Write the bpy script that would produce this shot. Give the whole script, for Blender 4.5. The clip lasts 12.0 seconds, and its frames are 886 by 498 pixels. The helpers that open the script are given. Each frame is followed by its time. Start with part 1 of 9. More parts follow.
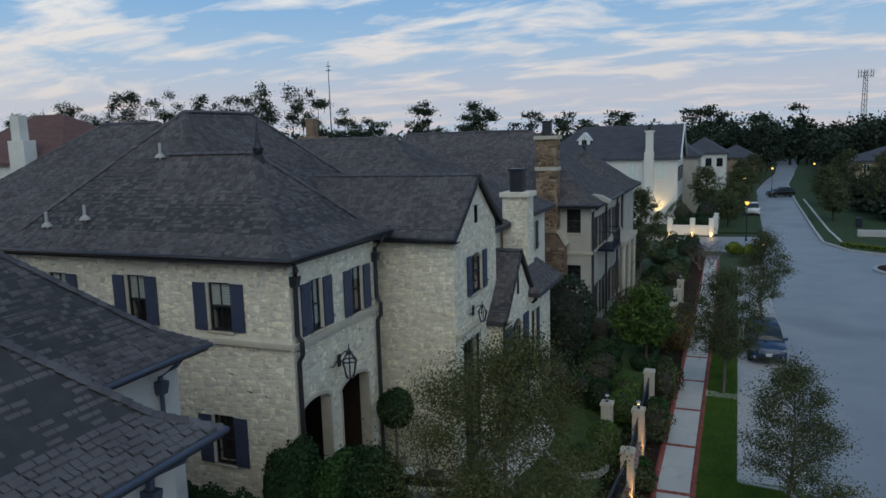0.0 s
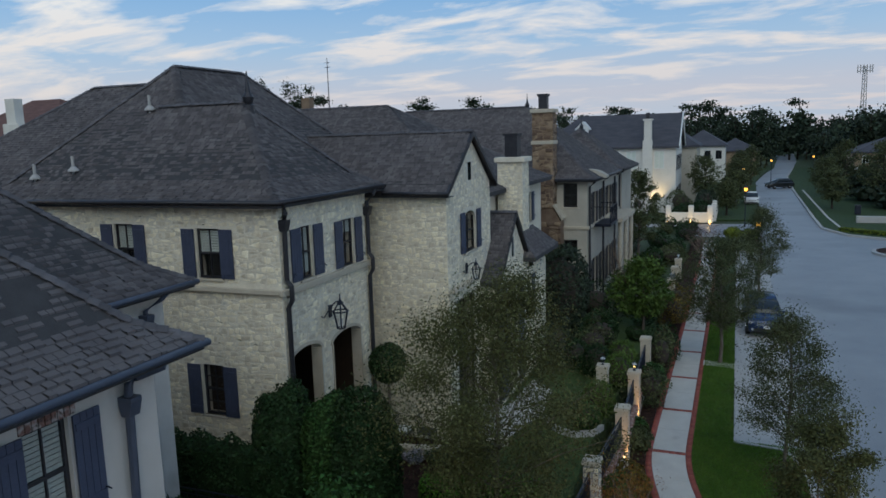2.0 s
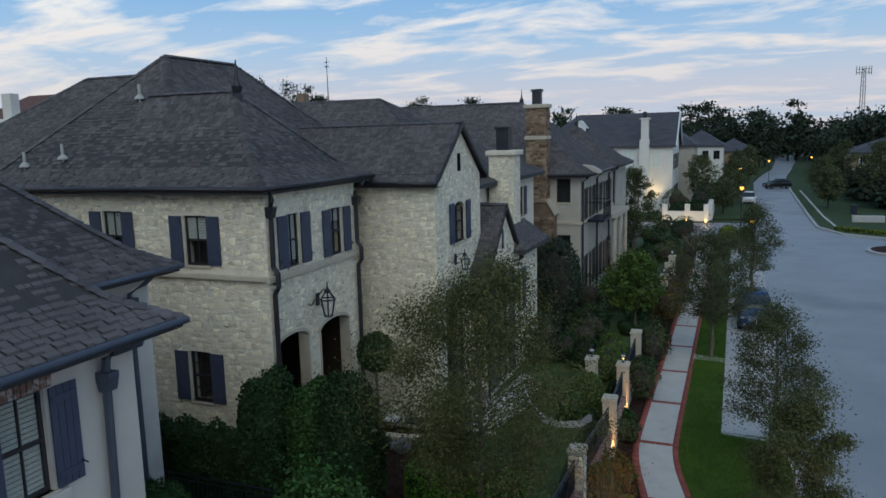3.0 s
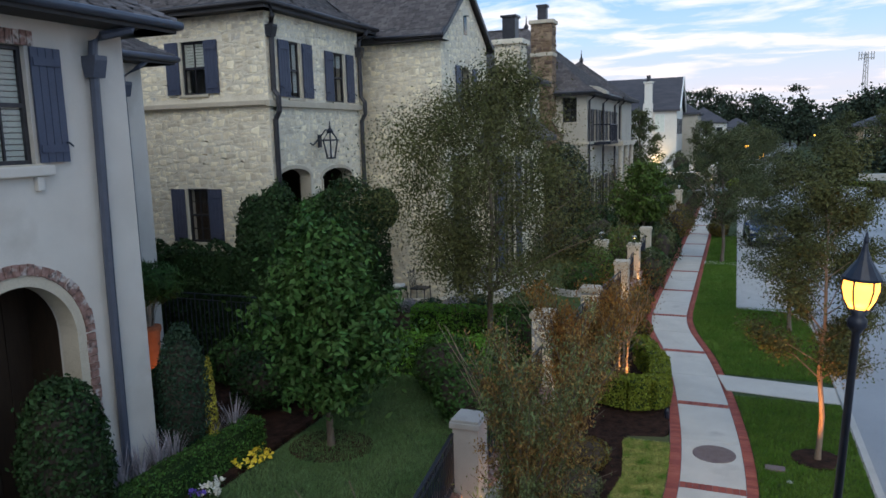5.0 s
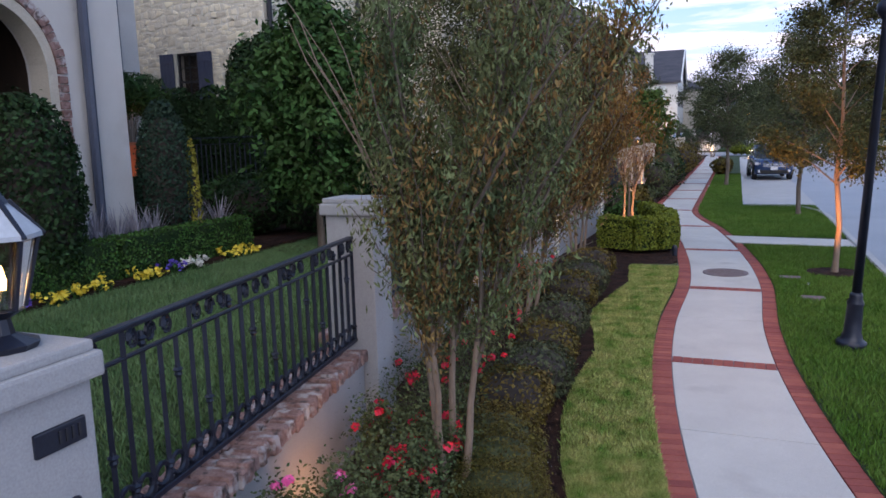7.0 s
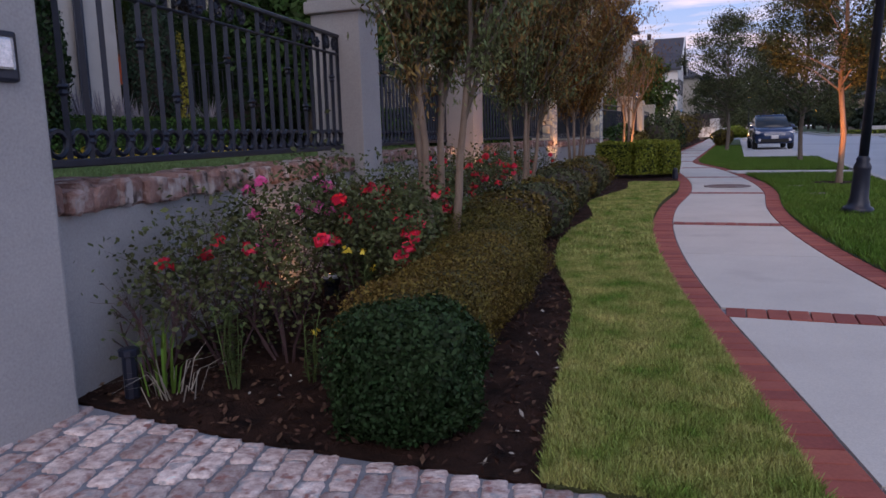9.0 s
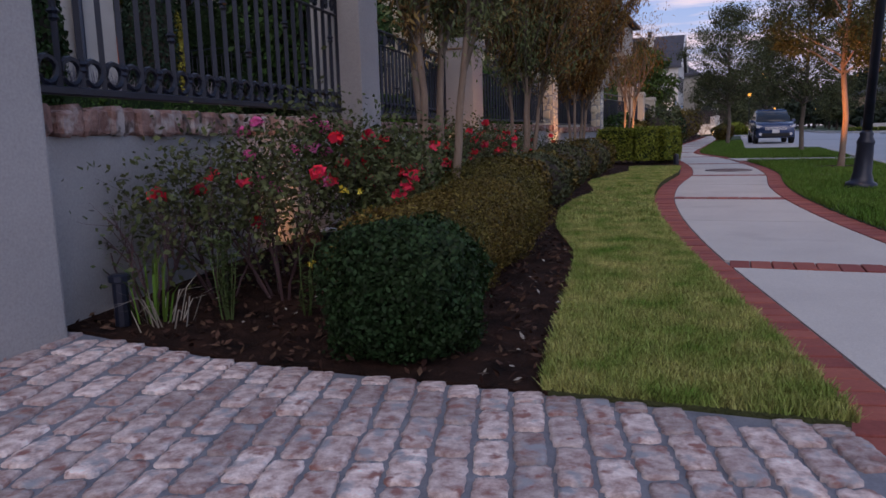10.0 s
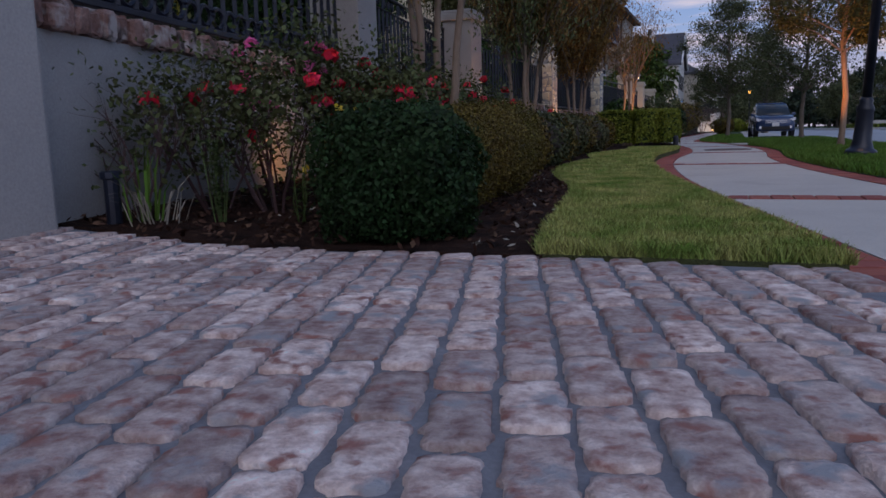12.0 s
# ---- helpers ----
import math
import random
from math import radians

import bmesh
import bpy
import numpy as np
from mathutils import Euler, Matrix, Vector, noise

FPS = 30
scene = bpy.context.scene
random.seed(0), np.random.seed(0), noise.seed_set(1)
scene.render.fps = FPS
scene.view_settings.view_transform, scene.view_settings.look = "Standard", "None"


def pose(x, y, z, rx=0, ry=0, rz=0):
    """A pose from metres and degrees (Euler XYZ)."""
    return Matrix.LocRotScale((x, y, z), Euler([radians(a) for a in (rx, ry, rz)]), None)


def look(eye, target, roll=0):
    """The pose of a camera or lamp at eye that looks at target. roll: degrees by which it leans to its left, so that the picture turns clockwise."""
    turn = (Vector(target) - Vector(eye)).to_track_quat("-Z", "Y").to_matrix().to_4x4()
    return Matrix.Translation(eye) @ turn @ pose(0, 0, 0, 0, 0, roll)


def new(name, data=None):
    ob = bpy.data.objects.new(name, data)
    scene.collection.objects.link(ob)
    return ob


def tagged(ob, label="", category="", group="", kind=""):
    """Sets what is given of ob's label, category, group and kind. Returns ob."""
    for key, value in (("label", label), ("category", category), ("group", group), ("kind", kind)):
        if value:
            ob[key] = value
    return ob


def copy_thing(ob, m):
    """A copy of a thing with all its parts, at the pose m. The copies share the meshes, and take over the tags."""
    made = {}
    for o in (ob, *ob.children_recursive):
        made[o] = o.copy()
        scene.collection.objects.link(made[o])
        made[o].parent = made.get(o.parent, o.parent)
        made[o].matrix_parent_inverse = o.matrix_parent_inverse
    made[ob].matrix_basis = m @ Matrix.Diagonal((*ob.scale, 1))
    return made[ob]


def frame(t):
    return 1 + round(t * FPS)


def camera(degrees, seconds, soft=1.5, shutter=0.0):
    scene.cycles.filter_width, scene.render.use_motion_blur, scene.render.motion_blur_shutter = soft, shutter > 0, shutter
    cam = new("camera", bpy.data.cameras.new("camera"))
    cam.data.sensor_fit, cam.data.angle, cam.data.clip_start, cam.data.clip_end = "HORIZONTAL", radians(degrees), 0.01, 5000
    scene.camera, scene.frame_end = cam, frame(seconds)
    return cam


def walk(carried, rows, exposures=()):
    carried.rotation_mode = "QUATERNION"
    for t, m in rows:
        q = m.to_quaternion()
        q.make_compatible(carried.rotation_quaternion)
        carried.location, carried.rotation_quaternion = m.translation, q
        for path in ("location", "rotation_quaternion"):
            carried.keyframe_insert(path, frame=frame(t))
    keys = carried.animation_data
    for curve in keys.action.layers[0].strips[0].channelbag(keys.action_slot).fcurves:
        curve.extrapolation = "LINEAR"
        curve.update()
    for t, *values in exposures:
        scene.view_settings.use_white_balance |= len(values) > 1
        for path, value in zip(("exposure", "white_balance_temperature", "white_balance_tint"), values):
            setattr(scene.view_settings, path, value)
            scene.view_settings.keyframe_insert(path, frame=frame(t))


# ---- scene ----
cam = camera(62.3, 12.0, soft=1.6)
PATH = [
    (0.0, (0.373, -0.215, 11.807), (-3.315, 8.953, 10.275), -1.70),
    (0.5, (0.261, -0.187, 10.796), (-3.422, 8.985, 9.274), -1.61),
    (1.0, (0.229, -0.181, 10.505), (-3.450, 8.992, 8.983), -1.61),
    (1.5, (0.249, -0.198, 10.442), (-3.434, 8.974, 8.920), -1.64),
    (2.0, (0.528, -0.141, 10.381), (-3.158, 9.028, 8.853), -1.78),
    (2.5, (0.880, -0.089, 10.314), (-2.804, 9.082, 8.788), -1.49),
    (2.7, (0.895, -0.119, 10.283), (-2.785, 9.054, 8.762), -1.51),
    (4.5, (0.659, -0.181, 6.923), (-3.023, 8.990, 5.395), -1.55),
    (5.0, (0.572, -0.145, 5.755), (-3.113, 9.025, 4.231), -1.56),
    (5.5, (0.519, -0.138, 4.716), (-3.170, 9.031, 3.189), -1.60),
    (6.0, (0.493, -0.111, 3.831), (-3.190, 9.059, 2.300), -1.62),
    (6.5, (0.461, -0.064, 3.033), (-3.226, 9.106, 1.514), -1.59),
    (7.0, (0.478, -0.040, 2.406), (-3.205, 9.131, 0.883), -1.63),
    (7.5, (0.503, -0.009, 1.876), (-3.181, 9.162, 0.349), -1.62),
    (7.7, (0.517, -0.011, 1.692), (-3.169, 9.158, 0.163), -1.65),
    (9.5, (0.483, 0.014, 0.765), (-3.200, 9.186, -0.755), -1.67),
    (10.0, (0.481, 0.024, 0.657), (-3.203, 9.194, -0.872), -1.60),
    (10.5, (0.493, 0.023, 0.609), (-3.195, 9.192, -0.917), -1.59),
    (11.0, (0.510, 0.022, 0.579), (-3.180, 9.190, -0.947), -1.60),
    (11.5, (0.509, 0.015, 0.447), (-3.179, 9.184, -1.080), -1.57),
    (12.0, (0.500, 0.000, 0.306), (-3.185, 9.170, -1.217), -1.56),
]
walk(cam, [(t, look(eye, target, roll)) for t, eye, target, roll in PATH],
     exposures=[(0.0, -0.10, 6200, 0), (2.7, 0.02, 6200, 0), (4.5, 0.4, 6350, 3), (5.5, 0.8, 6450, 7), (6.75, 0.92, 6250, 16),
                (7.5, 0.78, 6100, 23), (9.5, 0.20, 6550, 28), (10.5, 0.02, 6540, 27), (12.0, -0.30, 6080, 22)])

# ---- world and light: dusk under broken cloud ----
world = bpy.data.worlds.new("dusk_sky")
world.use_nodes = True
scene.world = world


def wire_world():
    nt = world.node_tree
    nt.nodes.clear()
    N = nt.nodes.new
    L = nt.links.new
    out, bg = N("ShaderNodeOutputWorld"), N("ShaderNodeBackground")
    tc, sep = N("ShaderNodeTexCoord"), N("ShaderNodeSeparateXYZ")
    L(tc.outputs["Generated"], sep.inputs[0])
    up = N("ShaderNodeMath")
    up.operation = "MAXIMUM"
    L(sep.outputs["Z"], up.inputs[0])
    up.inputs[1].default_value = 0.0
    ramp = N("ShaderNodeValToRGB")
    L(up.outputs[0], ramp.inputs[0])
    e = ramp.color_ramp.elements
    e[0].position, e[0].color = 0.0, (0.44, 0.50, 0.63, 1)
    e[1].position, e[1].color = 1.0, (0.09, 0.17, 0.33, 1)
    for pos, col in ((0.05, (0.50, 0.49, 0.60, 1)), (0.115, (0.34, 0.46, 0.67, 1)), (0.20, (0.18, 0.36, 0.66, 1)), (0.45, (0.14, 0.27, 0.50, 1))):
        k = e.new(pos)
        k.color = col
    # clouds lie on a flat layer, so they stretch towards the horizon
    low = N("ShaderNodeMath")
    low.operation = "ADD"
    L(up.outputs[0], low.inputs[0])
    low.inputs[1].default_value = 0.14
    flat = N("ShaderNodeVectorMath")
    flat.operation = "DIVIDE"
    com = N("ShaderNodeCombineXYZ")
    for i in range(3):
        L(low.outputs[0], com.inputs[i])
    L(tc.outputs["Generated"], flat.inputs[0])
    L(com.outputs[0], flat.inputs[1])
    mp = N("ShaderNodeMapping")
    L(flat.outputs[0], mp.inputs[0])
    mp.inputs["Rotation"].default_value = (0, 0, 0.62)
    mp.inputs["Scale"].default_value = (0.75, 1.3, 0.3)
    mp.inputs["Location"].default_value = (3.1, 1.7, 0)
    big = N("ShaderNodeTexNoise")
    L(mp.outputs[0], big.inputs["Vector"])
    big.inputs["Scale"].default_value = 2.1
    big.inputs["Detail"].default_value = 9
    big.inputs["Roughness"].default_value = 0.56
    big.inputs["Distortion"].default_value = 0.35
    cover = N("ShaderNodeValToRGB")
    L(big.outputs["Fac"], cover.inputs[0])
    c = cover.color_ramp.elements
    c[0].position, c[0].color = 0.475, (0, 0, 0, 1)
    c[1].position, c[1].color = 0.63, (1, 1, 1, 1)
    hue = N("ShaderNodeValToRGB")
    L(up.outputs[0], hue.inputs[0])
    h = hue.color_ramp.elements
    h[0].position, h[0].color = 0.0, (0.60, 0.53, 0.585, 1)
    h[1].position, h[1].color = 0.5, (0.30, 0.34, 0.44, 1)
    k = h.new(0.13)
    k.color = (0.76, 0.67, 0.685, 1)
    k = h.new(0.26)
    k.color = (0.78, 0.80, 0.86, 1)
    mix = N("ShaderNodeMixRGB")
    L(cover.outputs[0], mix.inputs[0])
    L(ramp.outputs[0], mix.inputs[1])
    L(hue.outputs[0], mix.inputs[2])
    sky = N("ShaderNodeTexSky")
    sky.sky_type = "NISHITA"
    sky.sun_disc = False
    sky.sun_elevation = radians(4)
    sky.sun_rotation = radians(-100)
    dim = N("ShaderNodeMixRGB")
    dim.blend_type = "ADD"
    dim.inputs[0].default_value = 0.02
    L(mix.outputs[0], dim.inputs[1])
    L(sky.outputs[0], dim.inputs[2])
    L(dim.outputs[0], bg.inputs[0])
    bg.inputs[1].default_value = 1.05
    L(bg.outputs[0], out.inputs[0])


wire_world()
sun = new("sun", bpy.data.lights.new("sun", "SUN"))
sun.data.energy, sun.data.angle, sun.data.color = 0.9, radians(55), (1.0, 0.94, 0.86)
sun.matrix_world = look((11, -24, 31), (0, 10, 0))

# ---- materials ----


def nodes_of(m):
    nt = m.node_tree
    return nt, nt.nodes["Principled BSDF"], nt.nodes.new, nt.links.new


def surface(name, a, b, rough=0.8, scale=4.0, fine=60.0, bump=0.3, depth=0.01, metal=0.0, island=0.0, spot=None, coat=0.0, stretch=(1, 1, 1), per_object=0.0, soft=False, spot2=None):
    """Two tones mixed by a broad noise, with a fine grain in tone and relief; island: spread of tone between loose pieces."""
    m = bpy.data.materials.new(name)
    m.use_nodes = True
    nt, p, N, L = nodes_of(m)
    tc, mp = N("ShaderNodeTexCoord"), N("ShaderNodeMapping")
    L(tc.outputs["Object"], mp.inputs[0])
    mp.inputs["Scale"].default_value = stretch
    where = mp.outputs[0]
    if per_object:
        oi, sh = N("ShaderNodeObjectInfo"), N("ShaderNodeVectorMath")
        sh.operation = "MULTIPLY_ADD"
        L(oi.outputs["Random"], sh.inputs[0])
        sh.inputs[1].default_value = (37.0, 53.0, 71.0)
        L(mp.outputs[0], sh.inputs[2])
        where = sh.outputs[0]
    n1, n2 = N("ShaderNodeTexNoise"), N("ShaderNodeTexNoise")
    for n, s, d in ((n1, scale, 6), (n2, fine, 4)):
        L(where, n.inputs["Vector"])
        n.inputs["Scale"].default_value = s
        n.inputs["Detail"].default_value = d
        n.inputs["Roughness"].default_value = 0.62
    r1 = N("ShaderNodeMapRange")
    r1.inputs["From Min"].default_value, r1.inputs["From Max"].default_value = 0.32, 0.68
    L(n1.outputs["Fac"], r1.inputs["Value"])
    mix = N("ShaderNodeMixRGB")
    mix.inputs[1].default_value, mix.inputs[2].default_value = (*a, 1), (*b, 1)
    L(r1.outputs[0], mix.inputs[0])
    grain = N("ShaderNodeMapRange")
    grain.inputs["To Min"].default_value, grain.inputs["To Max"].default_value = 0.72, 1.28
    L(n2.outputs["Fac"], grain.inputs["Value"])
    hsv = N("ShaderNodeHueSaturation")
    L(mix.outputs[0], hsv.inputs["Color"])
    last = grain.outputs[0]
    if island or per_object:
        if island:
            g = N("ShaderNodeNewGeometry")
            src, amount = g.outputs["Random Per Island"], island
        else:
            g = N("ShaderNodeObjectInfo")
            src, amount = g.outputs["Random"], per_object
        rr = N("ShaderNodeMapRange")
        L(src, rr.inputs["Value"])
        rr.inputs["To Min"].default_value, rr.inputs["To Max"].default_value = 1 - amount, 1 + amount
        mul = N("ShaderNodeMath")
        mul.operation = "MULTIPLY"
        L(last, mul.inputs[0])
        L(rr.outputs[0], mul.inputs[1])
        last = mul.outputs[0]
        hr = N("ShaderNodeMath")
        hr.operation = "MULTIPLY_ADD"
        L(src, hr.inputs[0])
        hr.inputs[1].default_value, hr.inputs[2].default_value = 0.05 * amount, 0.5 - 0.025 * amount
        L(hr.outputs[0], hsv.inputs["Hue"])
    L(last, hsv.inputs["Value"])
    col = hsv.outputs[0]
    for spot in [s for s in (spot, spot2) if s]:
        v = N("ShaderNodeTexNoise")
        L(where if per_object else tc.outputs["Object"], v.inputs["Vector"])
        v.inputs["Scale"].default_value = spot[1]
        v.inputs["Detail"].default_value = 5
        sr = N("ShaderNodeMapRange")
        sr.inputs["From Min"].default_value, sr.inputs["From Max"].default_value = spot[2], spot[2] + 0.12
        L(v.outputs["Fac"], sr.inputs["Value"])
        m2 = N("ShaderNodeMixRGB")
        m2.inputs[2].default_value = (*spot[0], 1)
        L(sr.outputs[0], m2.inputs[0])
        L(col, m2.inputs[1])
        col = m2.outputs[0]
    L(col, p.inputs["Base Color"])
    p.inputs["Roughness"].default_value, p.inputs["Metallic"].default_value = rough, metal
    p.inputs["Coat Weight"].default_value = coat
    if bump:
        bn = N("ShaderNodeBump")
        bn.inputs["Strength"].default_value, bn.inputs["Distance"].default_value = bump, depth
        add = N("ShaderNodeMath")
        L(n1.outputs["Fac"], add.inputs[0])
        L(n2.outputs["Fac"], add.inputs[1])
        L(add.outputs[0], bn.inputs["Height"])
        L(bn.outputs[0], p.inputs["Normal"])
    if soft:
        # thin leaves let some light through
        p.inputs["Transmission Weight"].default_value = 0.0
        p.inputs["Subsurface Weight"].default_value = 0.0
        p.inputs["Specular IOR Level"].default_value = 0.14
    return m


def glowing(name, color, strength):
    m = bpy.data.materials.new(name)
    m.use_nodes = True
    nt, p, N, L = nodes_of(m)
    p.inputs["Base Color"].default_value = (*color, 1)
    p.inputs["Emission Color"].default_value = (*color, 1)
    p.inputs["Emission Strength"].default_value = strength
    return m


def glassy(name, tint=(0.9, 0.95, 1.0), rough=0.02):
    m = bpy.data.materials.new(name)
    m.use_nodes = True
    nt, p, N, L = nodes_of(m)
    p.inputs["Base Color"].default_value = (*tint, 1)
    p.inputs["Roughness"].default_value = rough
    p.inputs["Transmission Weight"].default_value = 1.0
    p.inputs["IOR"].default_value = 1.45
    return m


M = {}
M["limestone"] = surface("cream_limestone", (0.67, 0.58, 0.41), (0.88, 0.80, 0.63), 0.9, 5.5, 30, 0.7, 0.012, island=0.24, spot=((0.46, 0.36, 0.23), 4.5, 0.66), spot2=((0.50, 0.49, 0.46), 2.3, 0.64))
M["mortar"] = surface("lime_mortar", (0.66, 0.595, 0.47), (0.78, 0.72, 0.595), 0.95, 2.0, 50, 0.6, 0.01)
M["trim"] = surface("cast_stone_trim", (0.47, 0.41, 0.32), (0.54, 0.48, 0.38), 0.85, 3, 60, 0.2, 0.004)
M["stucco"] = surface("pale_grey_stucco", (0.55, 0.51, 0.46), (0.62, 0.58, 0.53), 0.9, 1.2, 90, 0.35, 0.004, spot=((0.48, 0.44, 0.39), 0.9, 0.6))
M["pillar_stucco"] = surface("grey_pillar_stucco", (0.335, 0.328, 0.322), (0.40, 0.39, 0.38), 0.9, 1.5, 110, 0.4, 0.004, spot=((0.30, 0.29, 0.28), 1.3, 0.6))
M["white_stucco"] = surface("white_painted_stucco", (0.66, 0.63, 0.57), (0.74, 0.71, 0.65), 0.9, 0.8, 60, 0.3, 0.005)
M["tan_stucco"] = surface("tan_grey_stucco", (0.41, 0.375, 0.315), (0.49, 0.45, 0.375), 0.9, 0.8, 60, 0.3, 0.005)
M["shingle"] = surface("grey_asphalt_shingle", (0.090, 0.080, 0.083), (0.128, 0.115, 0.116), 0.95, 1.1, 120, 0.4, 0.004, island=0.30)
M["underlay"] = surface("dark_roof_deck", (0.045, 0.043, 0.046), (0.06, 0.058, 0.06), 0.95, 3, 60, 0.2, 0.004)
M["red_roof"] = surface("red_brown_clay_roof", (0.11, 0.055, 0.045), (0.16, 0.085, 0.07), 0.9, 1.2, 40, 0.4, 0.01, stretch=(1, 1, 4))
M["dark_roof"] = surface("dark_far_roof", (0.055, 0.055, 0.068), (0.085, 0.083, 0.095), 0.95, 0.7, 12, 0.3, 0.01, stretch=(1, 1, 5))
M["shutter"] = surface("slate_blue_painted_wood", (0.044, 0.054, 0.094), (0.058, 0.070, 0.116), 0.55, 3, 40, 0.15, 0.002)
M["gutter"] = surface("dark_bronze_gutter", (0.030, 0.030, 0.036), (0.050, 0.048, 0.055), 0.45, 4, 50, 0.1, 0.002, metal=0.4)
M["blue_gutter"] = surface("slate_blue_gutter", (0.055, 0.065, 0.095), (0.075, 0.085, 0.12), 0.45, 4, 50, 0.1, 0.002)
M["iron"] = surface("black_wrought_iron", (0.009, 0.011, 0.021), (0.017, 0.021, 0.037), 0.38, 8, 90, 0.25, 0.002, metal=0.1)
M["pane"] = surface("dark_window_pane", (0.010, 0.012, 0.014), (0.016, 0.018, 0.020), 0.04, 1, 3, 0.02, 0.001)
M["blind"] = surface("pale_window_blind", (0.58, 0.63, 0.57), (0.68, 0.72, 0.66), 0.7, 3, 30, 0.1, 0.002)
# near-black colour for the shade of unlit rooms behind windows
M["dark"] = surface("dark_room_shade", (0.02, 0.018, 0.016), (0.03, 0.027, 0.024), 0.9, 2, 20, 0.1, 0.002)
M["wood_door"] = surface("dark_stained_oak_door", (0.035, 0.022, 0.014), (0.055, 0.035, 0.022), 0.55, 3, 30, 0.3, 0.003, stretch=(6, 6, 1))
M["brownstone"] = surface("brown_rubble_stone", (0.15, 0.095, 0.062), (0.26, 0.185, 0.125), 0.9, 1.3, 30, 0.5, 0.01, island=0.5, spot=((0.09, 0.065, 0.05), 2.2, 0.6))
M["concrete"] = surface("pale_walk_concrete", (0.50, 0.47, 0.43), (0.58, 0.55, 0.50), 0.88, 1.4, 150, 0.15, 0.002, spot=((0.42, 0.39, 0.36), 1.1, 0.62))
M["road"] = surface("blue_grey_concrete_road", (0.24, 0.245, 0.26), (0.31, 0.31, 0.32), 0.48, 0.25, 40, 0.15, 0.004, spot=((0.20, 0.205, 0.215), 0.12, 0.55))
M["kerb"] = surface("concrete_kerb", (0.40, 0.39, 0.37), (0.48, 0.46, 0.44), 0.85, 2, 60, 0.2, 0.003)
M["red_brick"] = surface("red_clay_paver", (0.26, 0.060, 0.045), (0.34, 0.090, 0.065), 0.85, 5, 80, 0.3, 0.003, island=0.2)
M["red_paver"] = surface("red_clay_edge_paver", (0.26, 0.060, 0.045), (0.34, 0.090, 0.065), 0.85, 5, 80, 0.3, 0.003, per_object=0.2)
M["paver"] = surface("old_reclaimed_brick", (0.34, 0.20, 0.18), (0.86, 0.74, 0.69), 0.92, 27, 150, 0.7, 0.008, per_object=0.36, spot=((0.35, 0.165, 0.14), 24.0, 0.56), spot2=((0.36, 0.37, 0.40), 16.0, 0.57))
M["paver_rest"] = surface("old_reclaimed_brick_far", (0.33, 0.235, 0.215), (0.45, 0.38, 0.36), 0.88, 9, 70, 0.6, 0.006, island=0.28, spot=((0.33, 0.12, 0.075), 7.5, 0.60))
M["sand_joint"] = surface("grey_sand_joint", (0.15, 0.16, 0.19), (0.25, 0.26, 0.29), 0.95, 12, 140, 0.5, 0.004)
M["coping"] = surface("weathered_coping_brick", (0.16, 0.075, 0.060), (0.34, 0.21, 0.18), 0.9, 14, 70, 0.9, 0.012, island=0.3, spot=((0.50, 0.44, 0.41), 9, 0.53), spot2=((0.10, 0.07, 0.06), 15, 0.56))
M["yard_lawn"] = surface("cool_green_lawn", (0.034, 0.058, 0.020), (0.060, 0.090, 0.034), 0.95, 1.5, 160, 0.9, 0.02)
M["lawn"] = surface("mown_lawn", (0.020, 0.042, 0.008), (0.038, 0.067, 0.013), 0.95, 1.3, 160, 0.9, 0.02)
M["dry_lawn"] = surface("pale_winter_lawn", (0.060, 0.080, 0.022), (0.105, 0.112, 0.040), 0.95, 1.5, 160, 0.9, 0.02)
M["garden_grass"] = surface("shaded_garden_lawn", (0.040, 0.075, 0.014), (0.066, 0.105, 0.024), 0.95, 1.3, 160, 0.9, 0.02)
M["far_grass"] = surface("far_grass_ground", (0.035, 0.055, 0.016), (0.055, 0.070, 0.024), 0.95, 0.15, 6, 0.5, 0.05)
M["mulch"] = surface("dark_bark_mulch", (0.012, 0.008, 0.007), (0.074, 0.036, 0.025), 0.95, 6, 90, 1.0, 0.03, spot=((0.115, 0.055, 0.036), 30, 0.64), soft=True)
M["chips"] = surface("bark_chips", (0.022, 0.012, 0.008), (0.125, 0.065, 0.045), 0.9, 20, 120, 0.5, 0.004, island=0.6, soft=True)
M["bark"] = surface("grey_brown_bark", (0.10, 0.075, 0.055), (0.17, 0.14, 0.11), 0.9, 6, 50, 0.6, 0.008, stretch=(3, 3, 0.6))
M["pale_bark"] = surface("smooth_pale_myrtle_bark", (0.17, 0.115, 0.08), (0.27, 0.20, 0.145), 0.75, 5, 40, 0.25, 0.004, stretch=(3, 3, 0.5))
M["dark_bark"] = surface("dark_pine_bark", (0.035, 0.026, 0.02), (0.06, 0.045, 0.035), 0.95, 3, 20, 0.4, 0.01)
